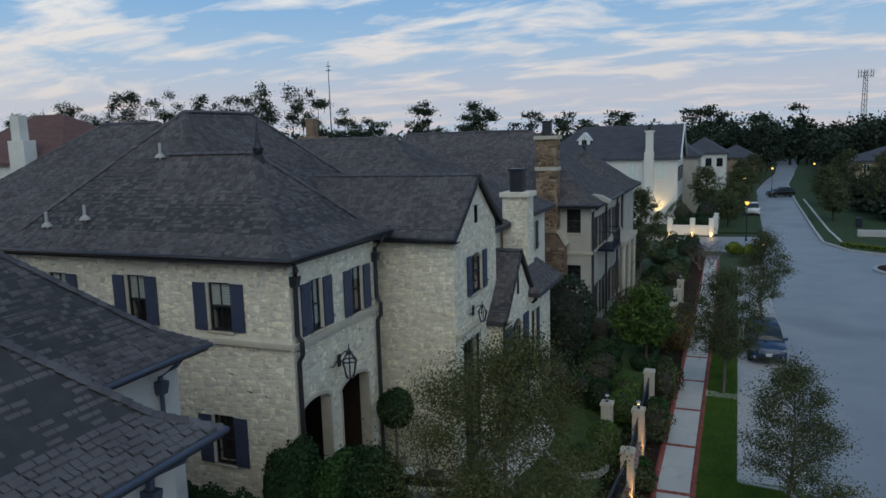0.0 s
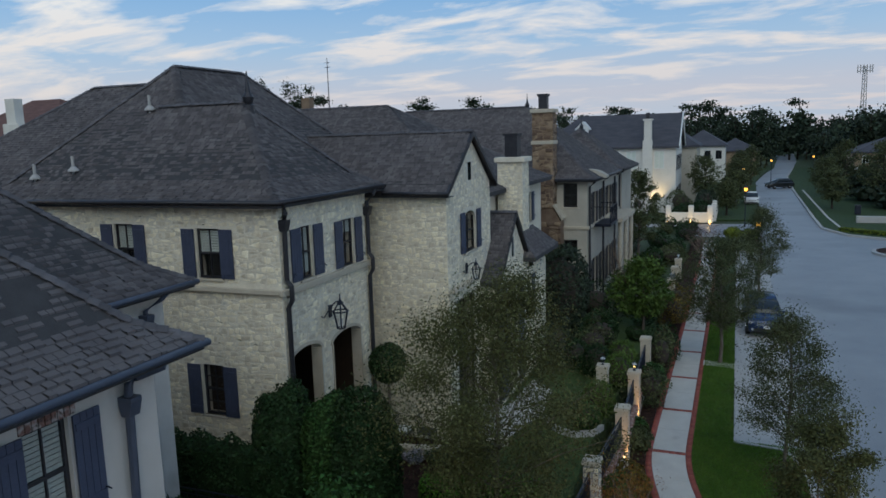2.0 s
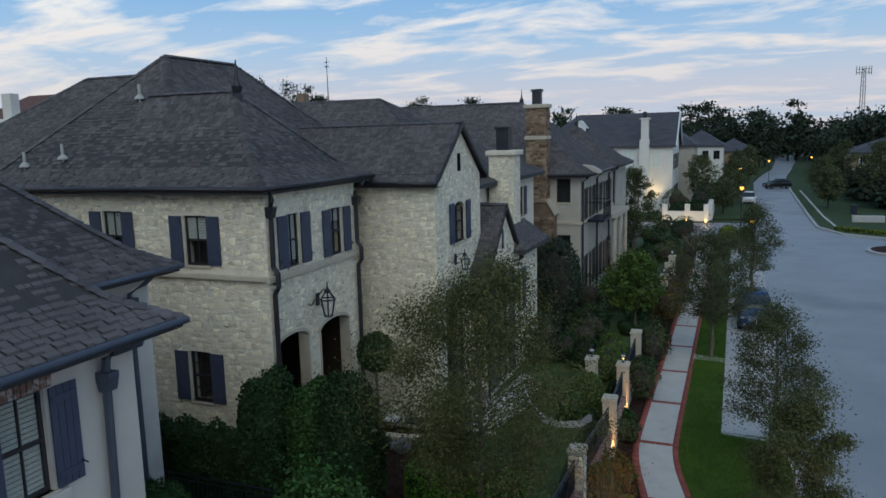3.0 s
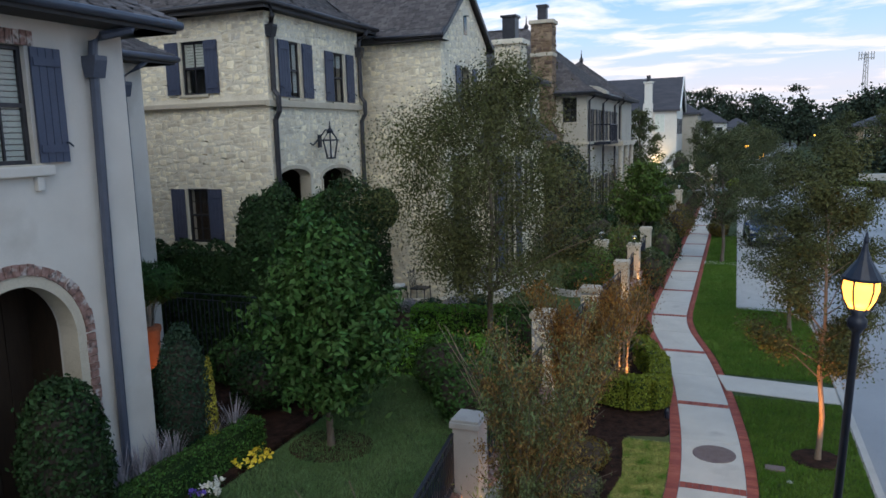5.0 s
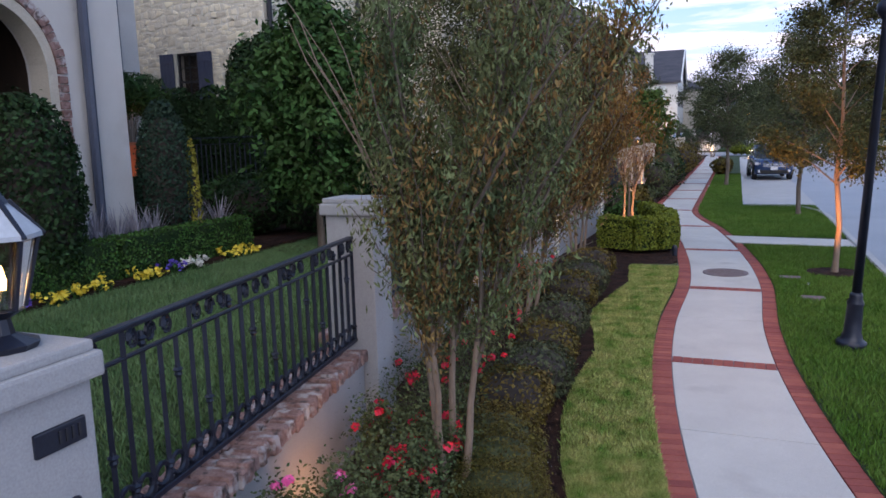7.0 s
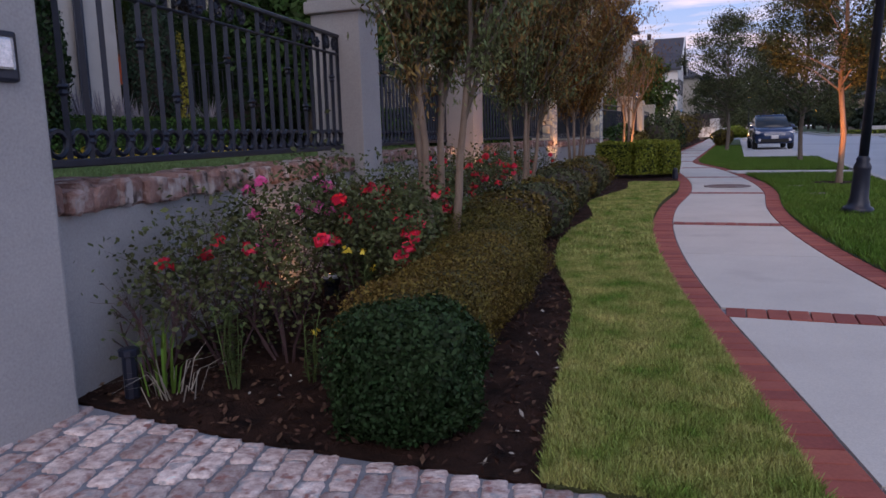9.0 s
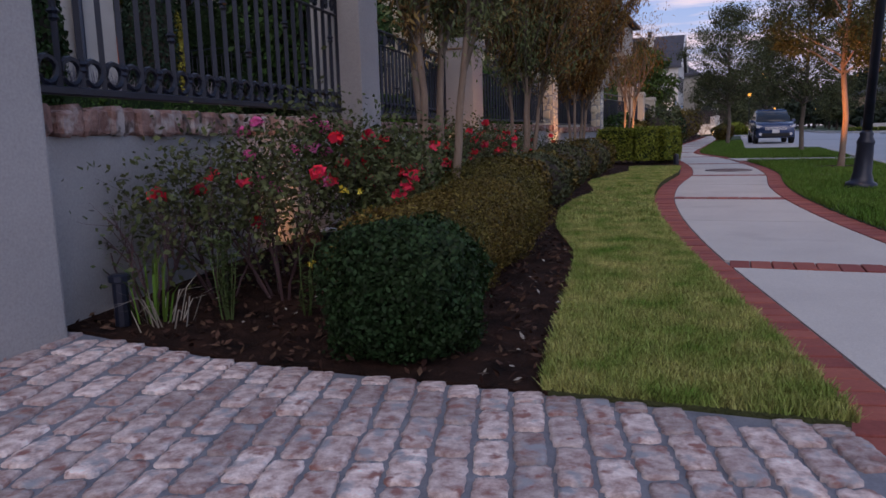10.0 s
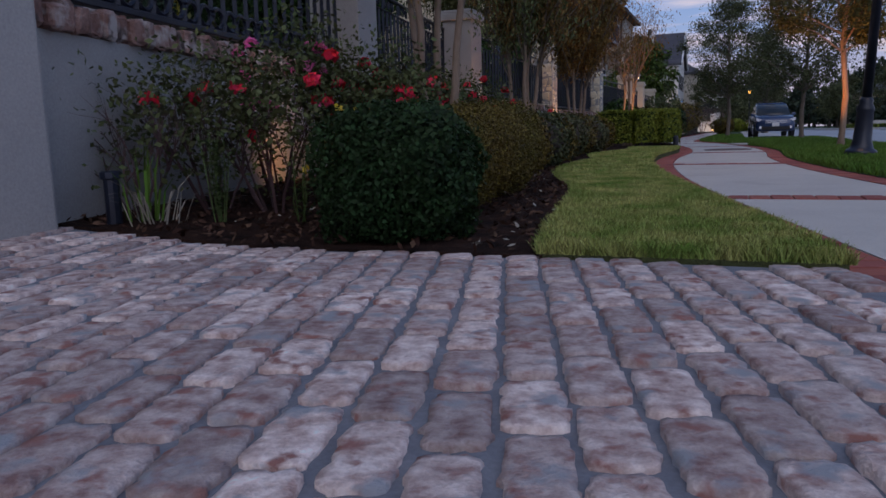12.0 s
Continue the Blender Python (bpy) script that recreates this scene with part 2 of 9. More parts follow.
for nm, a, b, isl in (
        ("oak_leaf", (0.048, 0.062, 0.026), (0.098, 0.106, 0.046), 0.5), ("box_leaf", (0.026, 0.062, 0.016), (0.055, 0.100, 0.026), 0.5),
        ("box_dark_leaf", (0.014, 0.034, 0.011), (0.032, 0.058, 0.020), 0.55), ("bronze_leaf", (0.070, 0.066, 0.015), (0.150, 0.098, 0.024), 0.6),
        ("myrtle_leaf", (0.125, 0.085, 0.026), (0.300, 0.125, 0.030), 0.5), ("myrtle_green_leaf", (0.080, 0.124, 0.052), (0.180, 0.180, 0.074), 0.6), ("myrtle_brown_leaf", (0.120, 0.090, 0.032), (0.240, 0.130, 0.046), 0.55), ("yard_blade", (0.085, 0.155, 0.055), (0.140, 0.210, 0.085), 0.4),
        ("magnolia_leaf", (0.022, 0.058, 0.014), (0.060, 0.112, 0.028), 0.5), ("bright_leaf", (0.052, 0.092, 0.018), (0.095, 0.140, 0.030), 0.4),
        ("olive_leaf", (0.050, 0.062, 0.028), (0.085, 0.092, 0.045), 0.5), ("yew_leaf", (0.115, 0.150, 0.016), (0.19, 0.215, 0.030), 0.4),
        ("pine_leaf", (0.024, 0.037, 0.024), (0.048, 0.063, 0.038), 0.5), ("rose_leaf", (0.046, 0.070, 0.026), (0.112, 0.118, 0.046), 0.5),
        ("cypress_leaf", (0.016, 0.038, 0.022), (0.035, 0.06, 0.035), 0.5), ("grass_blade", (0.070, 0.150, 0.018), (0.125, 0.205, 0.036), 0.45),
        ("hedge_leaf", (0.080, 0.200, 0.020), (0.140, 0.275, 0.040), 0.4), ("low_hedge_leaf", (0.036, 0.090, 0.018), (0.074, 0.140, 0.032), 0.5), ("lavender_leaf", (0.26, 0.24, 0.27), (0.38, 0.35, 0.39), 0.4), ("young_oak_leaf", (0.058, 0.066, 0.022), (0.108, 0.108, 0.040), 0.5),
        ("dry_leaf", (0.30, 0.27, 0.22), (0.42, 0.38, 0.32), 0.3), ("snap_leaf", (0.045, 0.075, 0.022), (0.085, 0.120, 0.040), 0.4), ("yellow_leaf", (0.24, 0.22, 0.03), (0.34, 0.30, 0.05), 0.4), ("purple_twig", (0.06, 0.035, 0.04), (0.10, 0.06, 0.06), 0.4)):
    M[nm] = surface(nm, a, b, 0.62, 1.2, 12, 0.0, island=isl, soft=True)
M["dry_blade"] = surface("dry_blade", (0.110, 0.220, 0.030), (0.46, 0.425, 0.150), 0.62, 4.5, 30, 0.0, island=0.55, soft=True)
M["red_petal"] = surface("red_rose_petal", (0.62, 0.006, 0.030), (0.78, 0.022, 0.075), 0.6, 9, 40, 0.0, island=0.3)
M["pink_petal"] = surface("pink_rose_petal", (0.66, 0.07, 0.27), (0.78, 0.18, 0.42), 0.6, 9, 40, 0.0, island=0.3)
M["yellow_petal"] = surface("yellow_pansy_petal", (0.68, 0.50, 0.03), (0.76, 0.60, 0.06), 0.6, 9, 40, 0.0, island=0.2)
M["white_petal"] = surface("white_pansy_petal", (0.68, 0.66, 0.58), (0.75, 0.73, 0.66), 0.6, 9, 40, 0.0, island=0.2)
M["violet_petal"] = surface("violet_pansy_petal", (0.08, 0.05, 0.30), (0.13, 0.08, 0.42), 0.6, 9, 40, 0.0, island=0.3)
M["terracotta"] = surface("terracotta_clay", (0.42, 0.12, 0.05), (0.52, 0.17, 0.08), 0.85, 5, 50, 0.2, 0.003)
M["white_paint"] = surface("white_paint", (0.70, 0.70, 0.69), (0.76, 0.76, 0.74), 0.6, 3, 40, 0.1, 0.002)
M["car_blue"] = surface("dark_blue_car_paint", (0.022, 0.042, 0.105), (0.030, 0.054, 0.125), 0.26, 2, 300, 0.0, metal=0.2, coat=0.4)
M["car_black"] = surface("black_car_paint", (0.012, 0.012, 0.014), (0.018, 0.018, 0.02), 0.28, 2, 300, 0.0, metal=0.3, coat=1.0)
M["rubber"] = surface("tyre_rubber", (0.015, 0.015, 0.015), (0.022, 0.022, 0.022), 0.85, 9, 60, 0.1, 0.002)
M["chrome"] = surface("brushed_chrome", (0.55, 0.56, 0.58), (0.62, 0.63, 0.65), 0.25, 3, 60, 0.0, metal=1.0)
M["car_glass"] = surface("tinted_car_glass", (0.02, 0.026, 0.032), (0.03, 0.036, 0.042), 0.05, 2, 6, 0.0)
M["plate"] = surface("pale_number_plate", (0.55, 0.55, 0.56), (0.62, 0.62, 0.62), 0.5, 3, 60, 0.0)
M["cover"] = surface("cast_iron_cover", (0.17, 0.12, 0.12), (0.22, 0.17, 0.16), 0.7, 8, 80, 0.3, 0.003, metal=0.3)
M["lamp_glass"] = glowing("warm_lamp_glass", (1.0, 0.44, 0.06), 3.0)
M["bulb"] = glowing("warm_bulb", (1.0, 0.55, 0.16), 6.0)
M["lit_window"] = glowing("warm_far_lamp", (1.0, 0.55, 0.16), 6.0)
M["clear"] = glassy("lantern_glass")
M["clear_roof"] = surface("frosted_lantern_pane", (0.40, 0.43, 0.46), (0.52, 0.54, 0.57), 0.35, 4, 30, 0.05, 0.002)

# ---- building helpers ----


def thing(name, label="", category="", group="", kind="", at=(0, 0, 0)):
    ob = new(name)
    ob.location = at
    return tagged(ob, label, category, group, kind)


def mesh_object(name, me, material, parent=None, label="", smooth=False):
    ob = new(name, me)
    if material is not None and not me.materials:
        me.materials.append(material)
    if smooth:
        me.polygons.foreach_set("use_smooth", [True] * len(me.polygons))
    if parent is not None:
        ob.parent = parent
        ob.matrix_parent_inverse = Matrix.Translation(-parent.location) if parent.parent is None else Matrix.Identity(4)
        if parent.parent is not None:
            ob.matrix_parent_inverse = Matrix.Identity(4)
    if label:
        ob["label"] = label
    return ob


def part(name, bm, material, parent=None, label="", smooth=False):
    me = bpy.data.meshes.new(name)
    bm.to_mesh(me)
    bm.free()
    return mesh_object(name, me, material, parent, label, smooth)


def solid(name, verts, faces, material, parent=None, label="", smooth=False):
    me = bpy.data.meshes.new(name)
    me.from_pydata([tuple(v) for v in verts], [], faces)
    me.update()
    return mesh_object(name, me, material, parent, label, smooth)


def quads(name, V, material, parent=None, label="", smooth=False):
    """A mesh of loose four-sided faces from an array n x 4 x 3."""
    V = np.asarray(V, dtype=np.float32).reshape(-1, 4, 3)
    n = len(V)
    me = bpy.data.meshes.new(name)
    me.vertices.add(n * 4)
    me.vertices.foreach_set("co", V.ravel())
    me.loops.add(n * 4)
    me.loops.foreach_set("vertex_index", np.arange(n * 4, dtype=np.int32))
    me.polygons.add(n)
    me.polygons.foreach_set("loop_start", np.arange(0, n * 4, 4, dtype=np.int32))
    me.polygons.foreach_set("loop_total", np.full(n, 4, dtype=np.int32))
    me.update(calc_edges=True)
    return mesh_object(name, me, material, parent, label, smooth)


def pieces(name, V, F, material, parent=None, label="", smooth=False):
    """Alike loose pieces: V is pieces x verts x 3, F the faces (quads) of one."""
    V = np.asarray(V, dtype=np.float32)
    n, k = V.shape[:2]
    F = np.asarray(F, dtype=np.int32)
    idx = (np.arange(n, dtype=np.int32)[:, None, None] * k + F[None]).reshape(-1)
    nf = n * len(F)
    me = bpy.data.meshes.new(name)
    me.vertices.add(n * k)
    me.vertices.foreach_set("co", V.ravel())
    me.loops.add(nf * 4)
    me.loops.foreach_set("vertex_index", idx)
    me.polygons.add(nf)
    me.polygons.foreach_set("loop_start", np.arange(0, nf * 4, 4, dtype=np.int32))
    me.polygons.foreach_set("loop_total", np.full(nf, 4, dtype=np.int32))
    me.update(calc_edges=True)
    return mesh_object(name, me, material, parent, label, smooth)


def box(bm, x0, x1, y0, y1, z0, z1, bevel=0.0):
    vs = [bm.verts.new((x, y, z)) for x in (x0, x1) for y in (y0, y1) for z in (z0, z1)]
    fs = [bm.faces.new([vs[i] for i in f]) for f in ((0, 1, 3, 2), (4, 6, 7, 5), (0, 4, 5, 1), (2, 3, 7, 6), (0, 2, 6, 4), (1, 5, 7, 3))]
    if bevel:
        es = list({e for f in fs for e in f.edges})
        bmesh.ops.bevel(bm, geom=es, offset=bevel, segments=2, affect="EDGES", profile=0.6)


def tube(bm, pts, radii, n=8, cap=True):
    """A tapered round bar through the points."""
    rings = []
    pts = [Vector(p) for p in pts]
    for i, p in enumerate(pts):
        d = (pts[min(i + 1, len(pts) - 1)] - pts[max(i - 1, 0)]).normalized()
        a = d.cross(Vector((0, 0, 1)) if abs(d.z) < 0.9 else Vector((1, 0, 0))).normalized()
        b = d.cross(a)
        r = radii[i] if hasattr(radii, "__len__") else radii
        rings.append([bm.verts.new(p + r * (math.cos(2 * math.pi * k / n) * a + math.sin(2 * math.pi * k / n) * b)) for k in range(n)])
    for r0, r1 in zip(rings, rings[1:]):
        for k in range(n):
            bm.faces.new((r0[k], r0[(k + 1) % n], r1[(k + 1) % n], r1[k]))
    if cap:
        bm.faces.new(rings[0][::-1])
        bm.faces.new(rings[-1])


def turned(bm, profile, n=12, at=(0, 0, 0)):
    """A turned form from (radius, height) pairs."""
    rings = [[bm.verts.new((at[0] + r * math.cos(2 * math.pi * k / n), at[1] + r * math.sin(2 * math.pi * k / n), at[2] + z)) for k in range(n)] for r, z in profile]
    for r0, r1 in zip(rings, rings[1:]):
        for k in range(n):
            bm.faces.new((r0[k], r0[(k + 1) % n], r1[(k + 1) % n], r1[k]))
    bm.faces.new(rings[0][::-1])
    bm.faces.new(rings[-1])


def prism(bm, poly, axis, a, b):
    """A polygon of (u, v) pairs pushed along an axis from a to b: axis x takes (y, z), y takes (x, z), z takes (x, y)."""
    def at(u, v, w):
        return {"x": (w, u, v), "y": (u, w, v), "z": (u, v, w)}[axis]
    lo = [bm.verts.new(at(u, v, a)) for u, v in poly]
    hi = [bm.verts.new(at(u, v, b)) for u, v in poly]
    n = len(poly)
    bm.faces.new(lo[::-1])
    bm.faces.new(hi)
    for i in range(n):
        bm.faces.new((lo[i], lo[(i + 1) % n], hi[(i + 1) % n], hi[i]))


def finish(bm):
    bmesh.ops.recalc_face_normals(bm, faces=bm.faces)
    return bm


def wall(name, axis, at, out, u0, u1, z0, z1, holes, material, parent, thick=0.3):
    """A wall with real openings. axis: the axis that it stands across ('x': runs along y); out: +1 or -1, the side that is the face.
    holes: (u0, u1, z0, z1, rise) with rise the height of an arch's segment."""
    bm = bmesh.new()
    us = sorted({u0, u1, *[h[0] for h in holes], *[h[1] for h in holes]})
    zs = sorted({z0, z1, *[h[2] for h in holes], *[h[3] for h in holes]})
    a, b = sorted((at, at - out * thick))
    for ua, ub in zip(us, us[1:]):
        for za, zb in zip(zs, zs[1:]):
            um, zm = (ua + ub) / 2, (za + zb) / 2
            if any(h[0] < um < h[1] and h[2] < zm < h[3] for h in holes):
                continue
            if axis == "x":
                box(bm, a, b, ua, ub, za, zb)
            else:
                box(bm, ua, ub, a, b, za, zb)
    for h in holes:
        if h[4] > 0:
            mid, half, rise = (h[0] + h[1]) / 2, (h[1] - h[0]) / 2, h[4]
            for s in (-1, 1):
                arc = [(mid + s * half * math.sin(k / 8 * math.pi / 2), h[3] - rise + rise * math.cos(k / 8 * math.pi / 2)) for k in range(9)]
                poly = [(mid + s * half, h[3])] + (arc[::-1] if s > 0 else arc[::-1])
                prism(bm, poly, axis, a, b)
    bmesh.ops.remove_doubles(bm, verts=bm.verts, dist=1e-4)
    return part(name, finish(bm), material, parent)


def stones(name, axis, at, out, u0, u1, z0, z1, holes, material, parent, seed, h=(0.06, 0.145), w=(0.08, 0.29), gap=0.020, proud=0.0055, top=None, singles=0):
    """Rough coursed stones, each a loose block standing a little proud of the mortar."""
    rng = random.Random(seed)
    V = []
    z = z0
    row = 0

    def sway(r, u):
        return 0.30 * h[1] * math.sin(u * 2.9 / (w[1] * 3) + r * 2.1 + seed) + 0.16 * h[1] * math.sin(u * 7.7 / (w[1] * 3) + r * 4.3)

    while z < z1 - 0.06:
        row += 1
        dz = min(rng.uniform(*h), z1 - z)
        u = u0 - rng.uniform(0, 0.2)
        while u < u1:
            du = rng.uniform(*w)
            a, b = max(u, u0), min(u + du, u1)
            u += du
            # some stones are split in two thin ones
            spans = [(z, z + dz)] if dz < 0.12 or rng.random() < 0.6 else [(z, z + dz * 0.48), (z + dz * 0.48, z + dz)]
            for za, zb in spans:
                um, zm = (a + b) / 2, (za + zb) / 2
                if b - a < 0.05 or any(q[0] - 0.02 < b and a < q[1] + 0.02 and q[2] - 0.02 < zb and za < q[3] + 0.02 for q in holes):
                    continue
                if top is not None and zb > top(um) - 0.03:
                    continue
                g = gap * rng.uniform(0.5, 2.2)
                d = proud * rng.uniform(0.3, 1.2)
                q = 0.20 * (b - a) if u0 + 0.05 < a and b < u1 - 0.05 else 0.0
                j = [rng.uniform(-q, q) if n % 2 == 0 else rng.uniform(-0.022, 0.022) for n in range(8)]
                sa = [sway(row, p) if za == z else 0.5 * (sway(row, p) + sway(row + 1, p)) for p in (a, b)]
                sb = [sway(row + 1, p) if zb == z + dz else 0.5 * (sway(row, p) + sway(row + 1, p)) for p in (a, b)]
                if z < z0 + 0.01:
                    sa = [0, 0]
                if z + dz > z1 - 0.02:
                    sb = [0, 0]
                base = ((a + g / 2 + j[0], za + sa[0] + g / 2 + j[1]), (b - g / 2 + j[2], za + sa[1] + g / 2 + j[3]), (b - g / 2 + j[4], zb + sb[1] - g / 2 + j[5]), (a + g / 2 + j[6], zb + sb[0] - g / 2 + j[7]))
                cx, cz = sum(p[0] for p in base) / 4, sum(p[1] for p in base) / 4
                ring0 = [(p, q, -0.01) for p, q in base]
                ring1 = [(cx + (p - cx) * 0.95, cz + (q - cz) * 0.92, d * 0.6) for p, q in base]
                ring2 = [(cx + (p - cx) * 0.70, cz + (q - cz) * 0.62, d) for p, q in base]
                V.append([((at + out * n, p, q) if axis == "x" else (p, at + out * n, q)) for p, q, n in ring0 + ring1 + ring2])
        z += dz
    F = [(0, 1, 5, 4), (1, 2, 6, 5), (2, 3, 7, 6), (3, 0, 4, 7), (4, 5, 9, 8), (5, 6, 10, 9), (6, 7, 11, 10), (7, 4, 8, 11), (8, 9, 10, 11)]
    if not V:
        return None
    order = list(range(len(V)))
    rng.shuffle(order)
    for i in order[:singles]:
        solid(name, V[i], F, material, parent)
    rest = [V[i] for i in order[singles:]]
    if rest:
        ob = pieces(name + "_rest", rest, F, material, parent)
        ob["kind"] = "stuff"


class Slope:
    """One face of a roof. It rises from the eave's corner along u (unit, level) and inward n; shrink says how far its ends draw in per metre."""

    def __init__(self, corner, u, n, length, kmax, shrink, height):
        self.c, self.u, self.n, self.length, self.kmax, self.shrink, self.h = Vector(corner), Vector(u), Vector(n), length, kmax, shrink, height

    def at(self, s, k, lift=0.0):
        return self.c + self.u * s + self.n * k + Vector((0, 0, self.h(k) + lift))

    def ends(self, k):
        return self.shrink[0] * k, self.length - self.shrink[1] * k


def bell(slope, flare=0.55, reach=0.7):
    """The height of a roof with flared eaves, k metres in from the eave."""
    def h(k):
        return flare * k if k < reach else flare * reach + slope * (k - reach)
    return h


def shingles(name, slopes, parent, seed, w=0.17, e=0.135, material=None, skip=None, singles=None):
    rng = random.Random(seed)
    V = []
    for sl in slopes:
        k = 0.0
        while k < sl.kmax - 0.02:
            sl_here = (sl.h(k + 0.02) - sl.h(k)) / 0.02
            dk = e / math.sqrt(1 + sl_here ** 2)
            k1 = min(k + dk * 1.12, sl.kmax)
            a, b = sl.ends(k)
            a1, b1 = sl.ends(k1)
            s = a - rng.uniform(0, w)
            while s < b:
                ww = w * rng.uniform(0.6, 1.5)
                p, q = max(s, a), min(s + ww - 0.016, b)
                p1, q1 = max(s, a1), min(s + ww - 0.016, b1)
                s += ww
                if q - p < 0.02 or (skip and skip(sl, (p + q) / 2, k)):
                    continue
                if q1 < p1:
                    p1 = q1 = max(min((p1 + q1) / 2, b1), a1)
                t = rng.choice((0.014, 0.02, 0.045, 0.05))
                drop = rng.uniform(-0.003, 0.004)
                ka = max(k - drop, 0)
                V.append([sl.at(p, ka, 0.0), sl.at(q, ka, 0.0), sl.at(q, ka, t), sl.at(p, ka, t), sl.at(q1, k1, 0.006), sl.at(p1, k1, 0.006)])
            k += dk
    F = [(0, 1, 2, 3), (3, 2, 4, 5)]
    V = [[tuple(v) for v in s] for s in V]
    if singles:
        near = [v for v in V if singles(v[0])][:300]
        ids = {id(v) for v in near}
        for v in near:
            solid("shingle", v, F, material or M["shingle"], parent)
        V = [v for v in V if id(v) not in ids]
    ob = pieces("shingle_rest", np.array(V), F, material or M["shingle"], parent)
    ob["kind"] = "stuff"
    return ob


def hip_slopes(x0, x1, y0, y1, z, h, gable_lo=False, gable_hi=False):
    """The faces of a hipped roof over a rectangle; its ridge runs along the longer side, with a gable at either end if asked."""
    W, D = x1 - x0, y1 - y0
    if W >= D:
        k = D / 2
        lo, hi = (0 if gable_lo else 1), (0 if gable_hi else 1)
        out = [Slope((x0, y0, z), (1, 0, 0), (0, 1, 0), W, k, (lo, hi), h), Slope((x1, y1, z), (-1, 0, 0), (0, -1, 0), W, k, (hi, lo), h)]
        if not gable_hi:
            out.append(Slope((x1, y0, z), (0, 1, 0), (-1, 0, 0), D, k, (1, 1), h))
        if not gable_lo:
            out.append(Slope((x0, y1, z), (0, -1, 0), (1, 0, 0), D, k, (1, 1), h))
    else:
        k = W / 2
        lo, hi = (0 if gable_lo else 1), (0 if gable_hi else 1)
        out = [Slope((x1, y0, z), (0, 1, 0), (-1, 0, 0), D, k, (lo, hi), h), Slope((x0, y1, z), (0, -1, 0), (1, 0, 0), D, k, (hi, lo), h)]
        if not gable_lo:
            out.append(Slope((x0, y0, z), (1, 0, 0), (0, 1, 0), W, k, (1, 1), h))
        if not gable_hi:
            out.append(Slope((x1, y1, z), (-1, 0, 0), (0, -1, 0), W, k, (1, 1), h))
    return out


def roof_deck(name, slopes, material, parent, steps=(0.0, 0.35, 0.7, 1.0), soffit=0.16):
    """The closed deck under the shingles, with the eave's fascia."""
    bm = bmesh.new()
    for sl in slopes:
        ks = sorted({0.0, min(0.7, sl.kmax), sl.kmax})
        rows = []
        for k in ks:
            a, b = sl.ends(k)
            rows.append((bm.verts.new(sl.at(a, k)), bm.verts.new(sl.at(max(b, a), k))))
        for (a0, b0), (a1, b1) in zip(rows, rows[1:]):
            if (a1.co - b1.co).length < 1e-4:
                bm.faces.new((a0, b0, b1))
            else:
                bm.faces.new((a0, b0, b1, a1))
        a0, b0 = rows[0]
        low = [bm.verts.new(v.co - Vector((0, 0, soffit))) for v in (a0, b0)]
        inn = [bm.verts.new(v.co + sl.n * 0.6) for v in low]
        bm.faces.new((low[0], low[1], b0, a0))
        bm.faces.new((inn[0], inn[1], low[1], low[0]))
    return part(name, bm, material, parent)


def ridge_caps(name, lines, parent, seed, material=None):
    """Overlapping cap shingles along hips and ridges, given as lists of points."""
    rng = random.Random(seed)
    V = []
    for pts in lines:
        for p, q in zip(pts, pts[1:]):
            p, q = Vector(p), Vector(q)
            d = q - p
            n = max(int(d.length / 0.16), 1)
            d.normalize()
            side = d.cross(Vector((0, 0, 1))).normalized()
            up = side.cross(d).normalized()
            st = (q - p).length / n
            for i in range(n):
                a = p + d * st * i
                b = a + d * st * 1.15
                wv = 0.13 + rng.uniform(-0.01, 0.01)
                l0, l1 = 0.05 + rng.uniform(0, 0.012), 0.03
                V.append([a + side * wv - up * (wv * 0.55 - l0), a + up * l0, b + up * l1, b + side * wv - up * (wv * 0.55 - l1),
                          a - side * wv - up * (wv * 0.55 - l0), b - side * wv - up * (wv * 0.55 - l1)])
    V = np.array([[tuple(v) for v in s] for s in V])
    ob = pieces(name, V, [(0, 1, 2, 3), (1, 4, 5, 2)], material or M["shingle"], parent)
    ob["kind"] = "stuff"
    return ob


def hip_lines(slopes):
    out = []
    for sl in slopes:
        ks = [0.0, min(0.35, sl.kmax), min(0.7, sl.kmax), sl.kmax]
        if sl.shrink[0]:
            out.append([tuple(sl.at(sl.ends(k)[0], k)) for k in ks])
        a, b = sl.ends(sl.kmax)
        if b - a > 0.2:
            out.append([tuple(sl.at(a, sl.kmax)), tuple(sl.at(b, sl.kmax))])
    return out


def gutter(parent, pts, material, r=0.062, name="gutter"):
    bm = bmesh.new()
    tube(bm, pts, r, 8)
    return part(name, bm, material, parent, smooth=True)


def downspout(parent, pts, material, box_at=None, r=0.05):
    bm = bmesh.new()
    tube(bm, pts, r, 8)
    d = part("downspout", bm, material, parent, smooth=False)
    if box_at:
        x, y, z = box_at
        bm = bmesh.new()
        prism(bm, [(x - 0.07, z - 0.22), (x + 0.07, z - 0.22), (x + 0.13, z), (x + 0.13, z + 0.06), (x - 0.13, z + 0.06), (x - 0.13, z)], "y", y - 0.1, y + 0.1)
        part("rain_head", finish(bm), material, d)
    return d


def place(axis, at, out, u, z, n):
    """The point n metres in front of a wall's face."""
    return (at + out * n, u, z) if axis == "x" else (u, at + out * n, z)


def face_box(bm, axis, at, out, u0, u1, z0, z1, n0, n1, bevel=0.0):
    a, b = sorted((at + out * n0, at + out * n1))
    if axis == "x":
        box(bm, a, b, u0, u1, z0, z1, bevel)
    else:
        box(bm, u0, u1, a, b, z0, z1, bevel)


